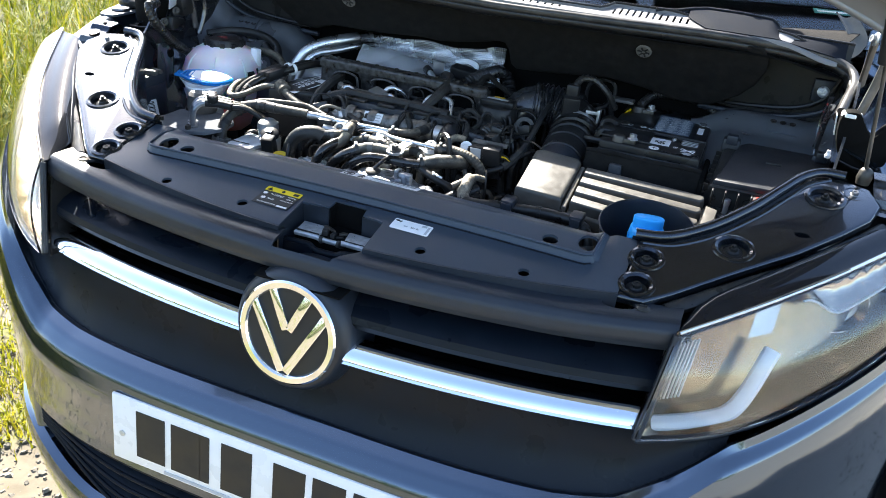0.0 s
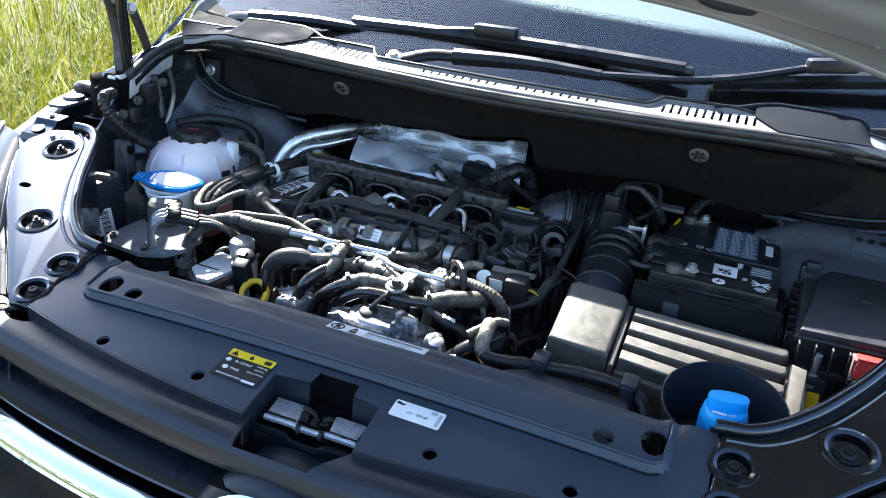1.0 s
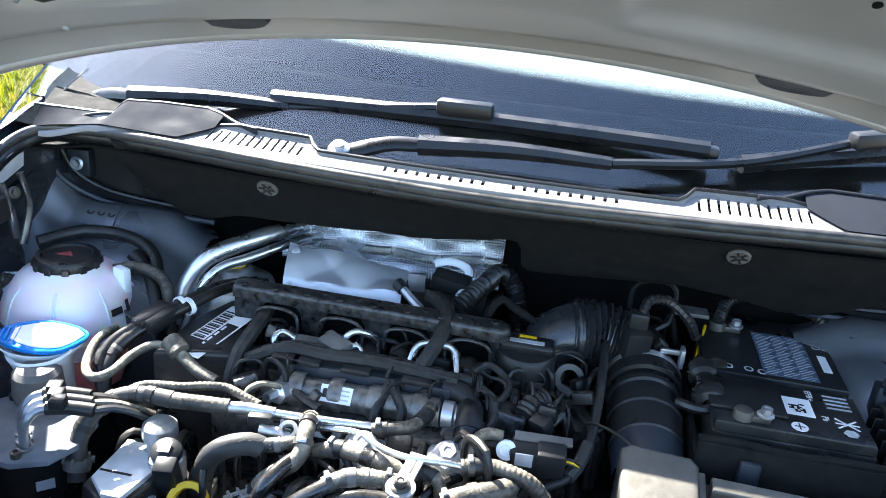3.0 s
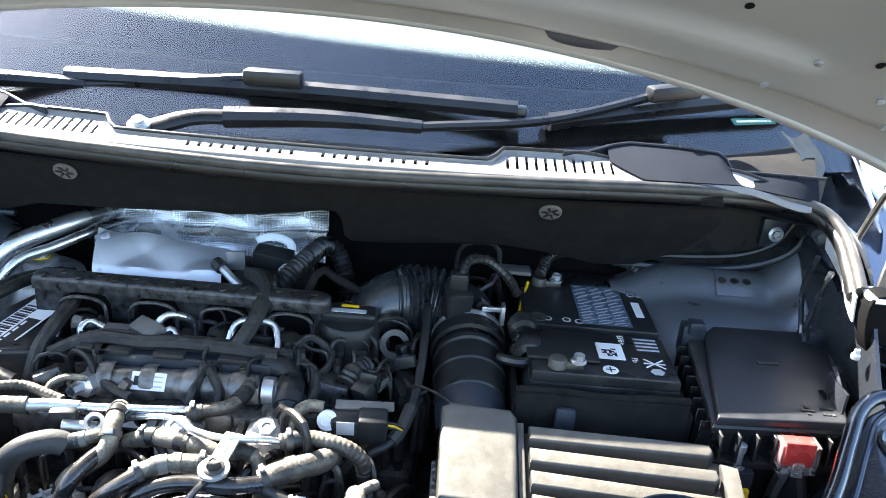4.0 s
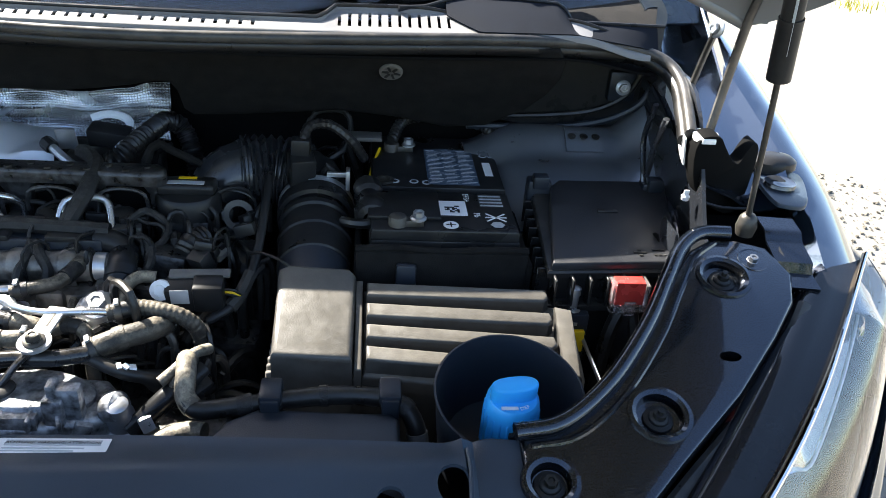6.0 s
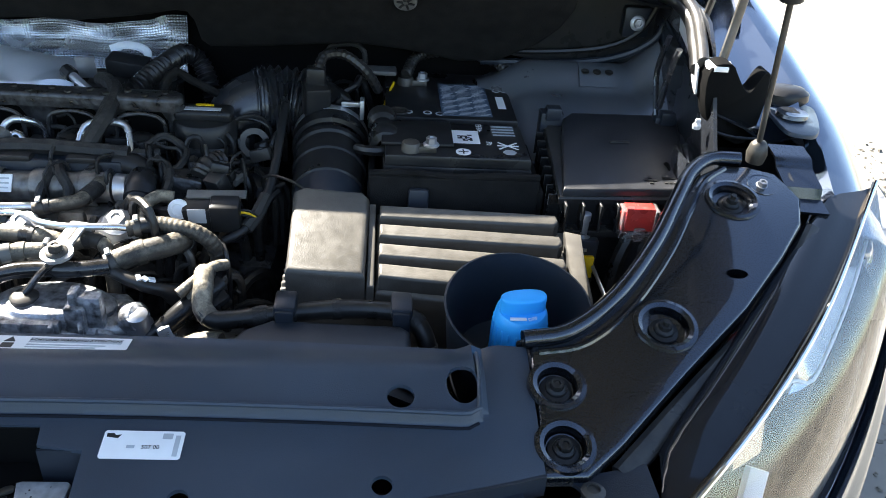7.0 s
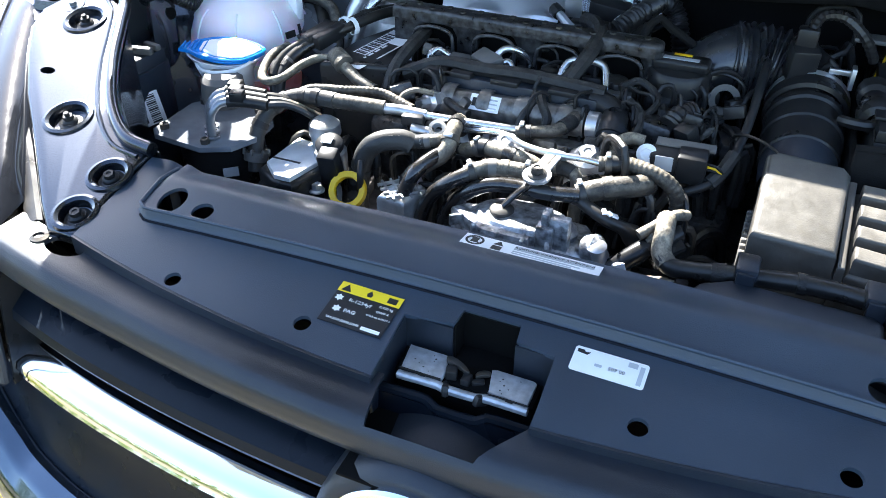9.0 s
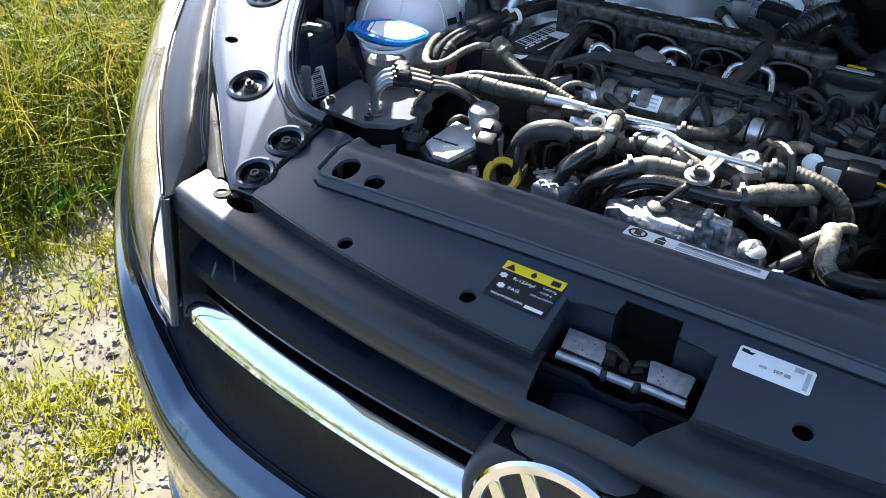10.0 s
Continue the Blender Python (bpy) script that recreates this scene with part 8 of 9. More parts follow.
hose("fuel_pipe", "thin steel pipe bent over the bracket", "pipe", PIPE, [(-0.135, 0.414, 0.966), (-0.099, 0.411, 0.973), (-0.078, 0.403, 0.976), (-0.056, 0.385, 0.979), (-0.026, 0.375, 0.981), (0.012, 0.380, 0.979), (0.034, 0.383, 0.976)], 0.0034, n=12)
hose("coolant_hose", "mud coated hose ending in a plain sleeve", "hose", HOSE_TAN, [(-0.128, 0.397, 0.950), (-0.112, 0.395, 0.958), (-0.100, 0.393, 0.962), (-0.067, 0.386, 0.963), (-0.041, 0.382, 0.960), (-0.030, 0.380, 0.950)], 0.0085, (1,))
hose("coolant_hose", "dusty tan hose beside the bracket", "hose", HOSE_TAN, [(-0.100, 0.336, 0.960), (-0.084, 0.345, 0.965), (-0.067, 0.351, 0.966), (-0.047, 0.354, 0.966), (-0.030, 0.356, 0.964)], 0.0083, (0, 3))
hose("coolant_elbow", "tan plastic elbow behind the bracket", "pipe", HOSE_TAN, [(-0.026, 0.376, 0.960), (-0.006, 0.376, 0.966), (0.006, 0.372, 0.962), (0.010, 0.368, 0.948), (0.010, 0.366, 0.905)], 0.0068)
hose("metal_pipe", "black glossy metal pipe bending down at the front", "pipe", BLACK_PIPE, [(-0.178, 0.325, 0.86), (-0.176, 0.328, 0.895), (-0.168, 0.332, 0.925), (-0.160, 0.340, 0.945), (-0.149, 0.358, 0.955), (-0.140, 0.374, 0.957)], 0.0080, n=16, group="black pipes over the pump")
hose("metal_pipe", "black glossy metal pipe with a tan hose on its end", "pipe", BLACK_PIPE, [(-0.152, 0.326, 0.86), (-0.149, 0.330, 0.895), (-0.138, 0.329, 0.925), (-0.121, 0.326, 0.945), (-0.104, 0.331, 0.957), (-0.093, 0.340, 0.962)], 0.0080, n=16, group="black pipes over the pump")
hose("metal_pipe", "long black glossy metal pipe over the pump", "pipe", BLACK_PIPE, [(-0.128, 0.334, 0.86), (-0.126, 0.336, 0.895), (-0.115, 0.333, 0.920), (-0.095, 0.329, 0.942), (-0.072, 0.332, 0.955), (-0.044, 0.335, 0.958), (-0.009, 0.333, 0.960), (0.019, 0.340, 0.960)], 0.0078, n=16, group="black pipes over the pump")
hose("coolant_hose", "fat dusty hose with a clamp", "hose", HOSE, [(0.016, 0.346, 0.957), (0.030, 0.352, 0.962), (0.048, 0.359, 0.966), (0.064, 0.366, 0.967), (0.074, 0.380, 0.964), (0.073, 0.400, 0.952), (0.070, 0.420, 0.93)], 0.0112, (0,))
vh = hose("vacuum_hose", "short black hose with white marks", "hose", RUBBER, [(0.008, 0.340, 0.957), (0.020, 0.340, 0.955), (0.034, 0.335, 0.951), (0.052, 0.331, 0.945), (0.070, 0.337, 0.935), (0.084, 0.352, 0.912), (0.09, 0.37, 0.88)], lambda u: 0.0066 + 0.005 * sm(0.45, 0.6, u))
for k in range(3):
    part("white_mark", block(0.004 + 0.002 * k, 0.006, 0.002, Matrix.Translation((0.048 + 0.005 * k, 0.328 + 0.003 * k, 0.956 - 0.003 * k)) @ pose(0, 0, 0, 20, 10, 30 + 40 * k), 0), PAPER, vh)
hose("fuel_hose", "pale corrugated sleeve hose bending down", "hose", HOSE, [(0.026, 0.382, 0.976), (0.053, 0.389, 0.978), (0.080, 0.387, 0.975), (0.098, 0.386, 0.967), (0.108, 0.388, 0.950), (0.112, 0.392, 0.91)], 0.0078, (0,), rings=0.005, depth=0.0007)
hose("breather_hose", "mud coated upright hose", "hose", HOSE_TAN, [(-0.146, 0.432, 0.955), (-0.143, 0.422, 0.970), (-0.140, 0.405, 0.976), (-0.137, 0.385, 0.973), (-0.136, 0.374, 0.964), (-0.142, 0.366, 0.955), (-0.157, 0.361, 0.944), (-0.172, 0.356, 0.93), (-0.182, 0.352, 0.90)], 0.0090, (3,))
hose("braided_hose", "dark braided hose arching over", "hose", BRAID, [(-0.246, 0.366, 0.86), (-0.242, 0.361, 0.905), (-0.231, 0.362, 0.942), (-0.214, 0.366, 0.958), (-0.193, 0.376, 0.960), (-0.182, 0.380, 0.955)], 0.0118, n=16)
hose("short_hose", "tan hose stub between two joints", "hose", HOSE_TAN, [(-0.184, 0.381, 0.956), (-0.165, 0.380, 0.962), (-0.150, 0.389, 0.963), (-0.146, 0.402, 0.960)], 0.0070)
big = hose("braided_hose", "thick braided cable sleeve with a pale toothed collar", "hose", BRAID, [(-0.372, 0.345, 0.895), (-0.377, 0.360, 0.930), (-0.372, 0.376, 0.954), (-0.360, 0.389, 0.966), (-0.344, 0.399, 0.973), (-0.318, 0.402, 0.977), (-0.287, 0.399, 0.979)], 0.0095, n=16)
part("toothed_collar", lathe([(0.0095, -0.005), (0.0140, -0.006), (0.0150, 0.005), (0.0125, 0.006), (0.0095, 0.004)], 18, toward((-0.3745, 0.352, 0.912), (0, 0.35, 1))), GREY_PL, big)
for k in range(7):
    part("collar_tooth", block(0.004, 0.003, 0.008, toward((-0.3745, 0.352, 0.912), (0, 0.35, 1)) @ pose(0, 0, 0, 0, 0, 51.4 * k) @ Matrix.Translation((0.0148, 0, 0.005)), 0.001), GREY_PL, big)
part("taped_length", tube([(-0.315, 0.402, 0.977), (-0.287, 0.399, 0.979), (-0.252, 0.402, 0.979), (-0.228, 0.406, 0.978)], 0.0085, 14, rings=0.007, depth=0.0004), HOSE, big)
part("tape_band", tube([(-0.318, 0.4025, 0.977), (-0.308, 0.401, 0.9775)], 0.0108, 14), PLASTIC_G, big)
part("metal_joint", tube([(-0.230, 0.406, 0.978), (-0.207, 0.411, 0.977), (-0.180, 0.414, 0.975)], 0.0062, 14), STEEL, big)
part("black_plug", block(0.026, 0.013, 0.013, Matrix.Translation((-0.192, 0.404, 0.972)) @ pose(0, 0, 0, 0, 0, 8), 0.003), PLASTIC_G, big)
part("eye_joint", join(lathe([(0.006, -0.005), (0.010, -0.005), (0.010, 0.005), (0.006, 0.005)], 18, toward((-0.158, 0.396, 0.970), (0.1, -0.6, 0.8))), tube([(-0.190, 0.395, 0.966), (-0.158, 0.400, 0.962)], 0.006, 10)), STEEL, big)
hose("cable_sleeve", "corrugated dusty cable sleeve", "hose", HOSE, [(-0.345, 0.402, 0.975), (-0.328, 0.410, 0.982), (-0.305, 0.411, 0.986), (-0.285, 0.413, 0.987), (-0.262, 0.424, 0.986), (-0.243, 0.430, 0.984), (-0.225, 0.427, 0.981), (-0.20, 0.420, 0.977)], 0.0048, rings=0.005, depth=0.0005)
hose("fuel_hose", "pale braided fuel hose looping back to the tank side", "hose", HOSE_TAN, [(-0.336, 0.480, 0.991), (-0.354, 0.474, 0.992), (-0.366, 0.450, 0.989), (-0.371, 0.420, 0.985), (-0.384, 0.408, 0.982), (-0.402, 0.420, 0.980), (-0.417, 0.448, 0.981), (-0.424, 0.480, 0.985), (-0.42, 0.510, 0.985)], 0.0052)
bar_ = thing("hose_barrel", (-0.30, 0.455, 0.98), "tan barrel joint on a fuel hose", "hose joint")
part("barrel", lathe([(0.008, -0.013), (0.0125, -0.010), (0.0130, 0.003), (0.0115, 0.006), (0.0125, 0.008), (0.0120, 0.014), (0.008, 0.016), (0.005, 0.016)], 20, toward((-0.326, 0.478, 0.993), (0.85, -0.55, -0.2))), HOSE_TAN, bar_)
part("barrel_pipe", tube([(-0.318, 0.472, 0.990), (-0.304, 0.463, 0.987), (-0.287, 0.454, 0.982), (-0.262, 0.447, 0.977)], 0.0072, 12), HOSE_TAN, bar_)
for k in range(2):
    th = hose("coolant_hose", "black ribbed hose with white clips", "hose", RUBBER, [(-0.296 + 0.014 * k, 0.640, 1.010), (-0.325 + 0.012 * k, 0.590, 1.020), (-0.352 + 0.010 * k, 0.535, 1.014), (-0.378 + 0.010 * k, 0.500, 1.004), (-0.402 + 0.012 * k, 0.472, 0.988), (-0.404 + 0.010 * k, 0.448, 0.970), (-0.39, 0.43, 0.94)], 0.0068, group="twin hoses beside the tank")
    part("white_clip", lathe([(0.0095, -0.003), (0.011, -0.003), (0.011, 0.003), (0.0095, 0.003)], 14, toward((-0.350 + 0.010 * k, 0.538, 1.014), (0.4, 1, 0.1))), WHITE_PL, th)
    part("hose_block", block(0.020, 0.046, 0.018, Matrix.Translation((-0.372 + 0.012 * k, 0.510, 1.008)) @ pose(0, 0, 0, 12, 0, -22), 0.003), PLASTIC_G, th)

ac = hose("air_conditioning_pipe", "thick bare aluminium air conditioning pipe", "pipe", PIPE, [(-0.404, 0.610, 0.93), (-0.398, 0.618, 0.965), (-0.384, 0.630, 1.005), (-0.366, 0.642, 1.030), (-0.340, 0.660, 1.044), (-0.310, 0.690, 1.052), (-0.285, 0.73, 1.054), (-0.27, 0.765, 1.05)], 0.0118)
hose("air_conditioning_pipe", "thin bare aluminium air conditioning pipe", "pipe", PIPE, [(-0.378, 0.598, 0.94), (-0.368, 0.604, 0.98), (-0.352, 0.612, 1.014), (-0.336, 0.628, 1.030), (-0.310, 0.655, 1.036), (-0.280, 0.690, 1.044), (-0.262, 0.725, 1.044), (-0.25, 0.76, 1.035)], 0.0065)
cool = hose("radiator_hose", "black clipped radiator hose along the shroud", "hose", RUBBER, [(0.104, 0.350, 0.940), (0.106, 0.338, 0.956), (0.108, 0.320, 0.952), (0.110, 0.302, 0.943), (0.120, 0.290, 0.938), (0.142, 0.291, 0.938), (0.184, 0.297, 0.941), (0.240, 0.302, 0.944), (0.285, 0.299, 0.944), (0.306, 0.292, 0.938), (0.317, 0.280, 0.92), (0.318, 0.272, 0.89)], 0.0088)
part("muddy_length", tube([(0.104, 0.350, 0.940), (0.106, 0.338, 0.956), (0.108, 0.320, 0.952), (0.110, 0.302, 0.943), (0.119, 0.2905, 0.938)], 0.0094, 14, 0.005), HOSE_TAN, cool)
for x, y in ((0.186, 0.2965), (0.292, 0.298)):
    part("hose_clip", join(block(0.020, 0.030, 0.012, Matrix.Translation((x, y, 0.952)), 0.003), block(0.016, 0.008, 0.040, Matrix.Translation((x, y - 0.014, 0.935)), 0.002)), PLASTIC, cool)

# radiator neck cover at the front
neck = thing("shroud_box", (0.22, 0.25, 0.86), "smooth black box on the fan shroud", "cover")
part("box_body", prism([(0.128, 0.224), (0.300, 0.224), (0.300, 0.272), (0.292, 0.280), (0.175, 0.286), (0.150, 0.270)], 0.84, 0.944, 0.006, 3), PLASTIC, neck)
part("box_ledge", box(0.10, 0.325, 0.205, 0.232, 0.90, 0.936, 0.004), PLASTIC, neck)
part("box_screw", lathe([(0.008, 0), (0.008, 0.003), (0, 0.004)], 12, Matrix.Translation((0.318, 0.222, 0.936))), IRON, neck)

# exhaust gas valve at the left front
egr = thing("exhaust_gas_valve", (-0.315, 0.335, 0.80), "black valve housing with a sunlit flat top", "valve")
part("housing", join(prism([(-0.345, 0.315), (-0.318, 0.296), (-0.290, 0.296), (-0.276, 0.335), (-0.286, 0.385), (-0.312, 0.398), (-0.342, 0.392)], 0.76, 0.922, 0.006, 3), lathe([(0.026, -0.05), (0.028, 0.0), (0.024, 0.008), (0, 0.01)], 24, toward((-0.325, 0.305, 0.888), (-0.2, -1, 0.5)))), PLASTIC_G, egr)
part("lid", prism([(-0.338, 0.322), (-0.314, 0.300), (-0.294, 0.300), (-0.284, 0.345), (-0.298, 0.382), (-0.336, 0.388)], 0.922, 0.928, 0.003, 2), PALE_METAL, egr, "sunlit bare metal lid")
part("lid_slot", box(-0.335, -0.300, 0.331, 0.334, 0.928, 0.9285, 0), INK, egr)
part("stem", join(lathe([(0.017, 0.905), (0.017, 0.940), (0.019, 0.944), (0.018, 0.956), (0.012, 0.961), (0, 0.962)], 22, Matrix.Translation((-0.296, 0.384, 0))), lathe([(0.019, 0.91), (0.019, 0.936), (0.013, 0.940), (0.013, 0.948), (0, 0.949)], 22, Matrix.Translation((-0.277, 0.362, 0)))), ALU, egr)
ps = part("pressure_sensor", lathe([(0.014, -0.03), (0.014, -0.008), (0.020, -0.005), (0.020, 0.004), (0.015, 0.008), (0, 0.009)], 20, toward((-0.274, 0.356, 0.946), (0.05, -0.35, 1)) @ Matrix.Diagonal((0.8, 0.8, 0.8, 1))), PLASTIC_G, egr)
part("sensor_code", block(0.012, 0.012, 0.001, toward((-0.274, 0.353, 0.9545), (0.05, -0.35, 1)), 0), PAPER, ps)
part("sensor_plug", block(0.022, 0.020, 0.045, Matrix.Translation((-0.267, 0.344, 0.926)) @ pose(0, 0, 0, 18, 0, 8), 0.003), PLASTIC_G, egr)
part("plug_tag", block(0.014, 0.0012, 0.012, Matrix.Translation((-0.267, 0.3335, 0.932)) @ pose(0, 0, 0, 18, 0, 8), 0), GREY_INK, egr)
for k in range(3):
    part("plug_wire", tube([(-0.264 + 0.003 * k, 0.340, 0.905), (-0.254 + 0.003 * k, 0.330, 0.885), (-0.248 + 0.003 * k, 0.316, 0.86)], 0.0013, 6), GREY_PL, egr)
part("lid_screw", hexbolt(0.006, 0.006, 0.009), STEEL, egr).data.transform(Matrix.Translation((-0.276, 0.325, 0.902)))
dip = thing("dipstick", (-0.235, 0.33, 0.80), "yellow ring handle of the oil dipstick", "dipstick")
ring_m = toward((-0.241, 0.334, 0.906), (0.05, -0.75, 0.65))
part("ring", lathe([(0.0150, -0.004), (0.0215, -0.0045), (0.0225, 0.0), (0.0215, 0.0045), (0.0150, 0.004), (0.0140, 0.0), (0.0150, -0.004)], 32, ring_m), YELLOW, dip)
part("funnel", lathe([(0.010, -0.05), (0.020, -0.02), (0.026, 0.0), (0.028, 0.002), (0.022, 0.002), (0.015, -0.02), (0.0, -0.03)], 24, toward((-0.272, 0.322, 0.897), (0.05, -0.6, 0.8))), RUBBER, dip)
part("tube", tube([(-0.241, 0.344, 0.895), (-0.238, 0.36, 0.86), (-0.23, 0.38, 0.78)], 0.007, 8), IRON, dip)

# front right clutter: connectors in pale, dusty plastic
cl = thing("pipe_connectors", (0.07, 0.31, 0.85), "dusty pipe connectors with a bright sensor", "pipe joint")
part("sensor", join(lathe([(0.013, 0), (0.013, 0.020), (0.010, 0.024), (0.010, 0.034), (0.006, 0.037), (0, 0.037)], 18, toward((0.050, 0.310, 0.900), (0, -0.25, 1))), lathe([(0.016, -0.01), (0.016, 0.004), (0.012, 0.006)], 6, toward((0.050, 0.310, 0.900), (0, -0.25, 1)))), STEEL, cl, "bright brass coloured sensor")
part("elbow", tube([(0.060, 0.300, 0.905), (0.078, 0.308, 0.920), (0.092, 0.318, 0.930), (0.106, 0.330, 0.935), (0.118, 0.345, 0.94)], 0.0105, 10), PLASTIC_G, cl)
part("pale_tube", tube([(0.078, 0.284, 0.898), (0.096, 0.288, 0.908), (0.112, 0.288, 0.914), (0.128, 0.284, 0.916)], 0.0095, 10), HOSE_TAN, cl)
part("pale_tube", tube([(0.085, 0.318, 0.945), (0.098, 0.330, 0.952), (0.112, 0.345, 0.958), (0.122, 0.36, 0.952)], 0.0055, 10), HOSE_TAN, cl)
part("nut", lathe([(0.012, -0.006), (0.013, 0), (0.012, 0.006)], 6, toward((0.075, 0.302, 0.912), (0.8, 0.3, 0.3))), STEEL, cl)
part("yellow_clip", block(0.012, 0.010, 0.014, Matrix.Translation((0.098, 0.322, 0.940)) @ pose(0, 0, 0, 20, 30, 30), 0.002), HOSE_TAN, cl)
part("connector", block(0.034, 0.020, 0.020, Matrix.Translation((0.112, 0.330, 0.926)) @ pose(0, 0, 0, 20, -20, 35), 0.003), PLASTIC_G, cl)
part("block_body", box(0.05, 0.14, 0.30, 0.36, 0.72, 0.885, 0.01), ALU_D, cl)

# ---- heat shields behind the engine ----
def foil_point(u, v):
    x = -0.268 + 0.165 * u + 0.010 * (1 - v) * (1 - u)
    y = 0.634 + 0.054 * v + 0.014 * u * u
    fold = 0.0045 * abs(math.sin(5.2 * u + 2.1 * v)) + 0.0035 * abs(math.sin(3.1 * v - 6.5 * u + 0.8)) + 0.004 * noise.noise((u * 2.5, v * 2, 1))
    return (x, y, 1.012 + 0.046 * v - 0.012 * v * v - 0.022 * u * u * v + fold - 0.010 * sm(0.10, 0.0, v))


shield = thing("heat_shield", (-0.18, 0.65, 0.95), "crumpled bright aluminium heat shield", "heat shield")
part("foil", sheet(40, 18, foil_point, 0.0008), FOIL, shield)
for x, y, z in ((-0.255, 0.678, 1.046), (-0.250, 0.644, 1.019)):
    part("foil_rivet", lathe([(0.007, 0), (0.006, 0.002), (0.003, 0.003), (0, 0.002)], 14, toward((x, y - 0.001, z), (0, -0.75, 0.66))), STEEL, shield)
part("stay", box(-0.25, -0.10, 0.645, 0.675, 0.80, 1.0, 0.01), IRON, shield)
back = thing("rear_heat_shield", (-0.15, 0.75, 0.95), "dimpled aluminium heat shield against the bulkhead", "heat shield")


def dimple_point(u, v):
    x, h = -0.300 + 0.314 * u, 0.064 * v
    bump = math.sin((x + 1.15 * h) * 820) * math.sin((x - 1.15 * h) * 820)
    wave = 0.0035 * math.sin(9 * u) + 0.003 * math.sin(23 * u + 3 * v)
    return (x, 0.757 - 0.016 * sm(0.56, 0.44, v) + wave + 0.0012 * bump, 1.004 + 0.054 * v + 0.010 * u * v + 0.006 * sm(0.84, 0.93, u) * v + 0.003 * math.sin(13 * u + 2) * v)


part("dimpled_sheet", sheet(330, 56, dimple_point, 0.0), FOIL_D, back)
part("stay", box(-0.28, 0.0, 0.736, 0.768, 0.80, 1.006, 0.004), IRON, back)
plug = thing("exhaust_sensor_plug", (-0.07, 0.66, 0.96), "black sensor plug in a pale wire loop", "connector")
part("plug_body", block(0.050, 0.026, 0.022, Matrix.Translation((-0.044, 0.684, 1.032)) @ pose(0, 0, 0, 10, 5, -6), 0.003), PLASTIC_G, plug)
part("plug_tip", tube([(-0.098, 0.640, 1.032), (-0.084, 0.628, 1.026), (-0.070, 0.618, 1.020)], 0.0055, 8), STEEL, plug)
part("plug_tip", tube([(-0.108, 0.648, 1.036), (-0.098, 0.640, 1.032)], 0.0085, 8), PLASTIC_G, plug)
part("metal_tab", block(0.022, 0.004, 0.030, Matrix.Translation((-0.084, 0.650, 1.040)) @ pose(0, 0, 0, 20, 0, 10), 0.001), STEEL, plug)
part("wire_loop", tube([(-0.072, 0.708, 1.044), (-0.055, 0.714, 1.048), (-0.036, 0.711, 1.047), (-0.024, 0.700, 1.043), (-0.024, 0.676, 1.032), (-0.030, 0.660, 1.026)], 0.0055, 8, flat=0.6), WHITE_PL, plug)
part("support", box(-0.09, -0.03, 0.65, 0.68, 0.86, 1.020, 0.004), IRON, plug)
hose("corrugated_tube", "black corrugated tube rising behind the engine", "hose", CORRUGATED, [(-0.040, 0.640, 1.012), (-0.026, 0.642, 1.020), (-0.012, 0.660, 1.030), (0.004, 0.700, 1.036), (0.014, 0.728, 1.036), (0.030, 0.738, 1.024), (0.045, 0.725, 0.99), (0.052, 0.71, 0.95)], 0.0105, rings=0.006, depth=0.0028)

# dark leads and hoses at the back, right of the engine
for k in range(26):
    a = Vector((rng.uniform(0.0, 0.24), rng.uniform(0.60, 0.74), rng.uniform(0.93, 1.035)))
    d = Vector((rng.uniform(-0.09, 0.09), rng.uniform(-0.07, 0.07), rng.uniform(-0.06, 0.03)))
    if 0.05 < a.x + 0.5 * d.x < 0.225 and a.z + d.z > 0.90:
        continue
    part("rear_lead", tube([a, a + d * 0.35 + Vector((0, 0, rng.uniform(0, 0.03))), a + d * 0.7 + Vector((rng.uniform(-0.02, 0.02), 0, 0.01)), a + d + Vector((0, 0, -0.09))], rng.choice((0.0035, 0.005, 0.007)), 8, 0.008), rng.choice((RUBBER, FELT, CORRUGATED, PLASTIC_G)), engine)
for k in range(34):
    a = Vector((rng.uniform(-0.33, 0.13), rng.uniform(0.36, 0.46), rng.uniform(0.86, 0.915)))
    d = Vector((rng.uniform(-0.09, 0.09), rng.uniform(-0.06, 0.06), rng.uniform(-0.03, 0.03)))
    part("front_lead", tube([a, a + d * 0.4 + Vector((0, 0, 0.015)), a + d * 0.8, a + d + Vector((0, 0, -0.07))], rng.choice((0.004, 0.006, 0.009)), 8, 0.008), rng.choice((RUBBER, RUBBER, PLASTIC_D, IRON)), engine)
for k in range(40):
    a = Vector((rng.uniform(-0.26, 0.12), rng.uniform(0.44, 0.60), rng.uniform(0.945, 0.985)))
    part("small_fitting", block(rng.uniform(0.01, 0.032), rng.uniform(0.008, 0.022), rng.uniform(0.01, 0.025), Matrix.Translation(a) @ pose(0, 0, 0, rng.uniform(-25, 25), rng.uniform(-25, 25), rng.uniform(-60, 60)), 0.002), rng.choice((PLASTIC_G, PLASTIC_D, ALU_D, IRON, GREY_PL)), engine)

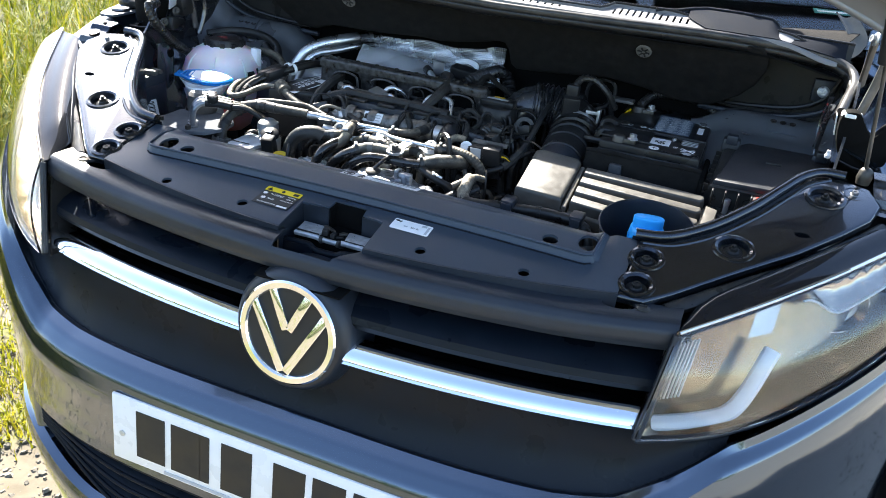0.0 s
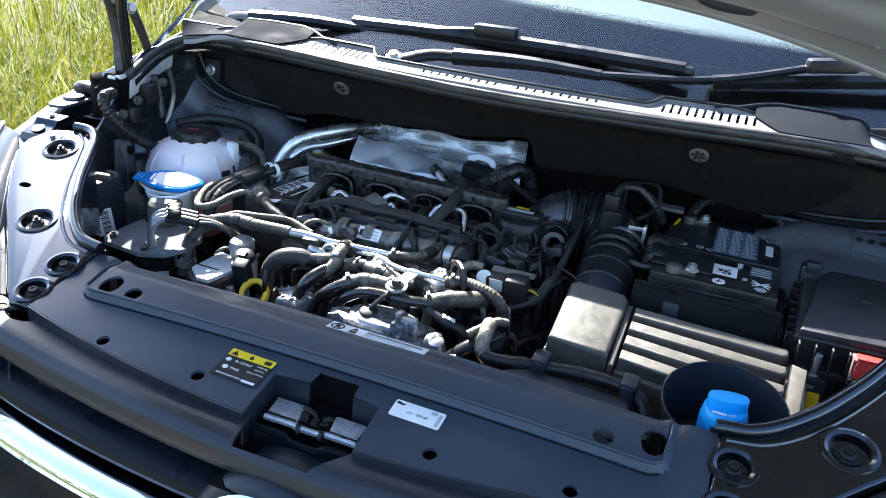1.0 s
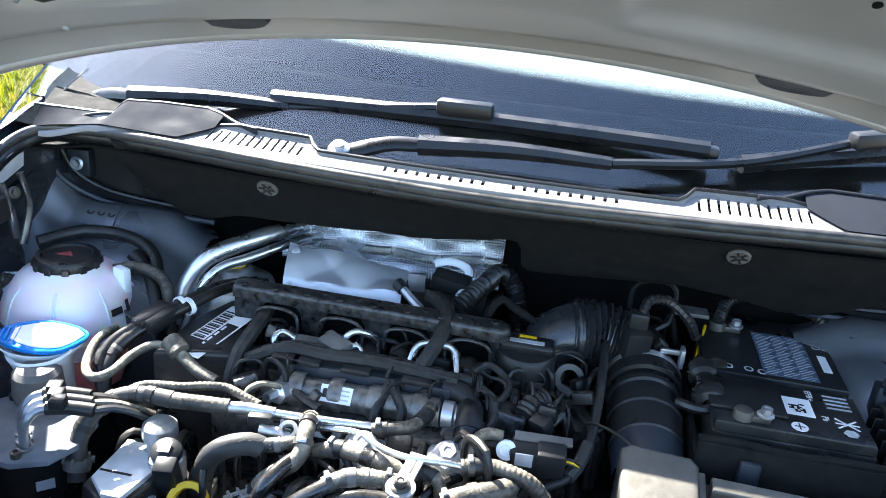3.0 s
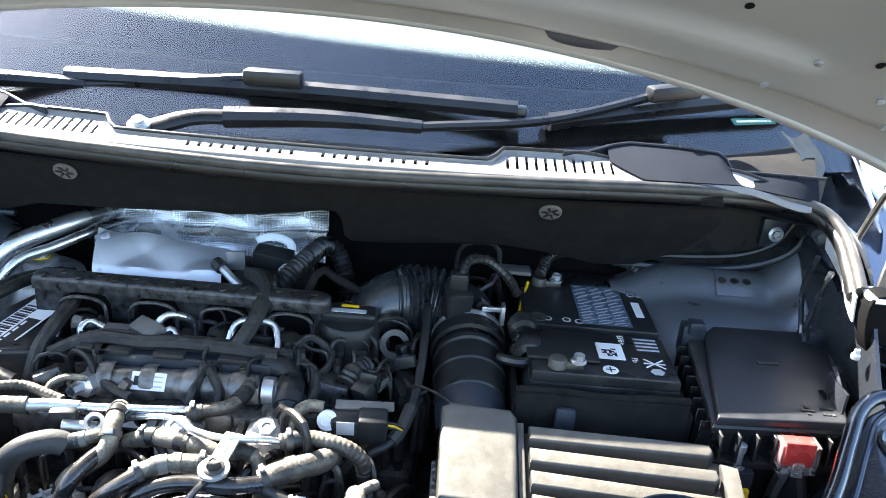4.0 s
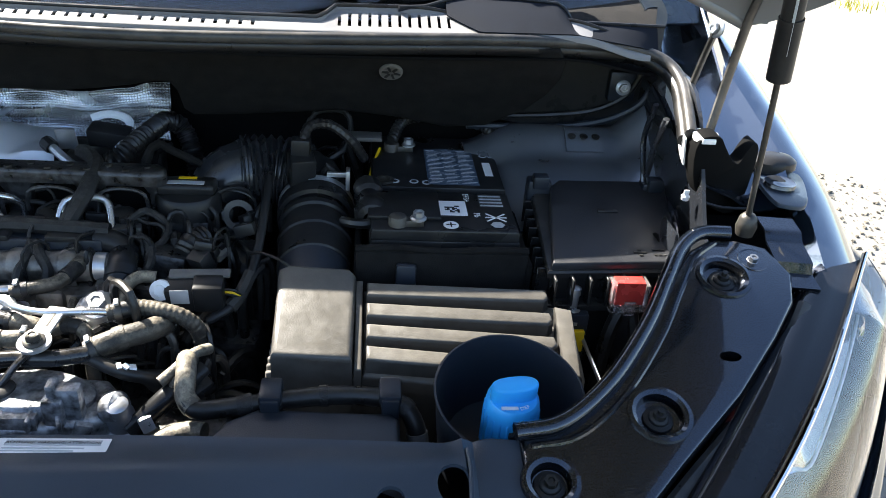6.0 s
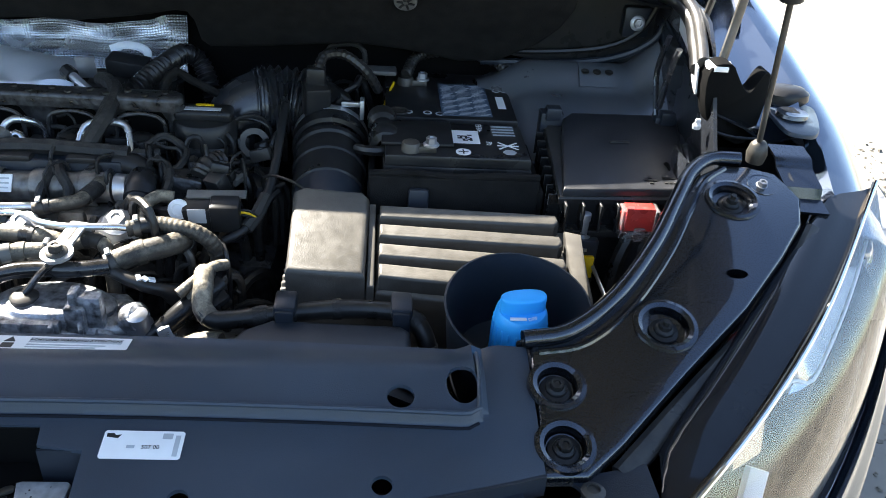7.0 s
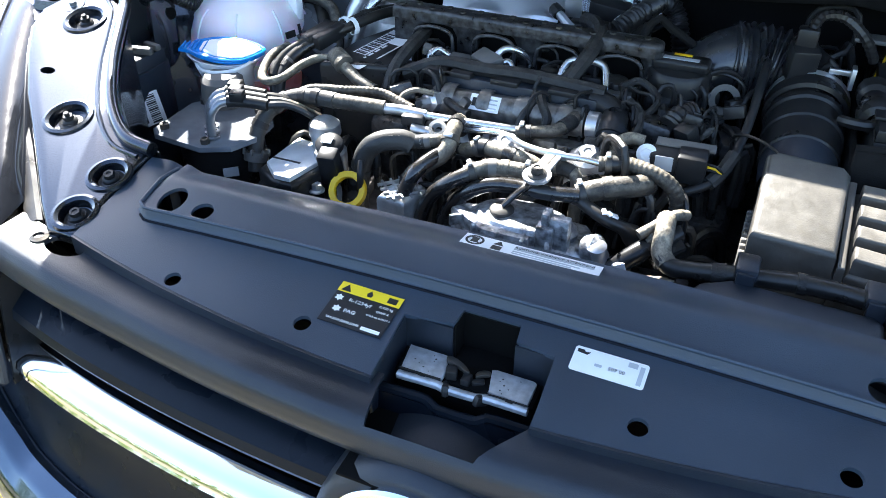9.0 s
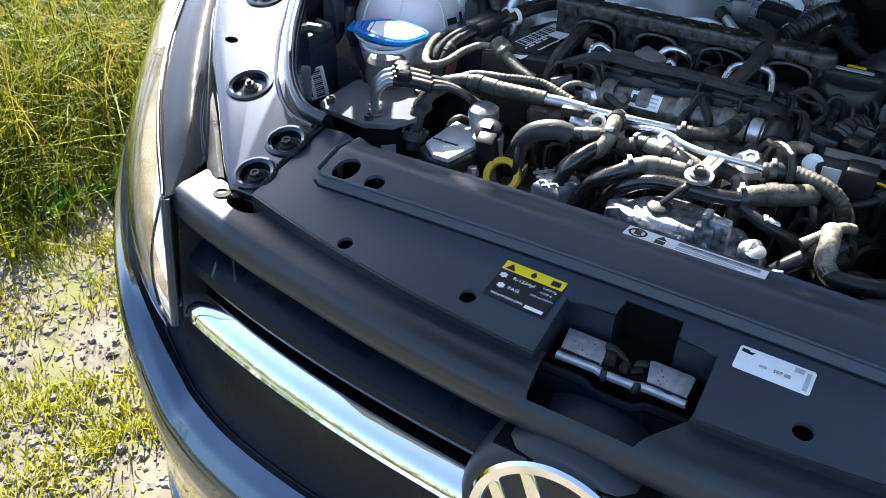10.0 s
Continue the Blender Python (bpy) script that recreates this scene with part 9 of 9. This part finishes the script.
# fine leads, ties and plugs over the head
for k in range(46):
    x = rng.uniform(-0.27, 0.15)
    y = rng.uniform(0.47, 0.60)
    z = 0.985 + 0.10 * max(0.0, y - 0.50) + rng.uniform(0.0, 0.018)
    d = Vector((rng.uniform(-0.05, 0.05), rng.uniform(-0.035, 0.035), 0))
    a = Vector((x, y, z))
    part("thin_lead", tube([a - Vector((0, 0, 0.03)), a, a + d * 0.5 + Vector((0, 0, rng.uniform(0.0, 0.010))), a + d, a + d - Vector((0, 0, 0.035))], rng.choice((0.0016, 0.0022, 0.0032)), 7, 0.006), rng.choice((LOOM, LOOM, RUBBER, PLASTIC_G)), engine)
for k in range(26):
    a = Vector((rng.uniform(-0.25, 0.14), rng.uniform(0.47, 0.60), rng.uniform(0.975, 1.003)))
    m = Matrix.Translation(a) @ pose(0, 0, 0, rng.uniform(-20, 20), rng.uniform(-20, 20), rng.uniform(-70, 70))
    plug_ = part("small_plug", block(rng.uniform(0.014, 0.024), rng.uniform(0.009, 0.014), rng.uniform(0.009, 0.014), m, 0.002), rng.choice((PLASTIC_G, PLASTIC_D, PLASTIC_D, GREY_PL)), engine)
    part("plug_latch", block(0.008, 0.005, 0.003, m @ Matrix.Translation((0.002, 0, 0.0065)), 0.001), PLASTIC_G, plug_)
for k in range(22):
    x, y = rng.uniform(0.02, 0.15), rng.uniform(0.40, 0.62)
    a = Vector((x, y, rng.uniform(0.93, 0.99)))
    d = Vector((rng.uniform(-0.05, 0.05), rng.uniform(-0.05, 0.05), rng.uniform(-0.02, 0.02)))
    part("side_lead", tube([a - Vector((0, 0, 0.05)), a, a + d * 0.6 + Vector((0, 0, 0.012)), a + d, a + d - Vector((0, 0, 0.06))], rng.choice((0.0025, 0.004, 0.0055)), 8, 0.007), rng.choice((LOOM, RUBBER, CORRUGATED, PLASTIC_D)), engine)
for k in range(20):
    a = Vector((rng.uniform(0.10, 0.26), rng.uniform(0.61, 0.73), rng.uniform(1.0, 1.05)))
    d = Vector((rng.uniform(-0.08, 0.08), rng.uniform(-0.03, 0.03), rng.uniform(-0.02, 0.01)))
    if a.x + 0.5 * d.x < 0.205:
        continue
    part("rear_lead", tube([a - Vector((0, 0, 0.06)), a, a + d * 0.5 + Vector((0, 0, 0.012)), a + d, a + d - Vector((0, 0, 0.06))], rng.choice((0.0025, 0.0035, 0.005)), 8, 0.008), rng.choice((LOOM, RUBBER, PLASTIC_G)), engine)
for k in range(34):
    a = Vector((rng.uniform(-0.22, 0.12), rng.uniform(0.35, 0.44), rng.uniform(0.91, 0.95)))
    d = Vector((rng.uniform(-0.05, 0.05), rng.uniform(-0.03, 0.03), rng.uniform(-0.01, 0.015)))
    part("front_lead", tube([a - Vector((0, 0, 0.04)), a, a + d * 0.5 + Vector((0, 0, 0.008)), a + d, a + d - Vector((0, 0, 0.04))], rng.choice((0.002, 0.003, 0.0045)), 8, 0.007), rng.choice((LOOM, RUBBER, HOSE, IRON)), engine)
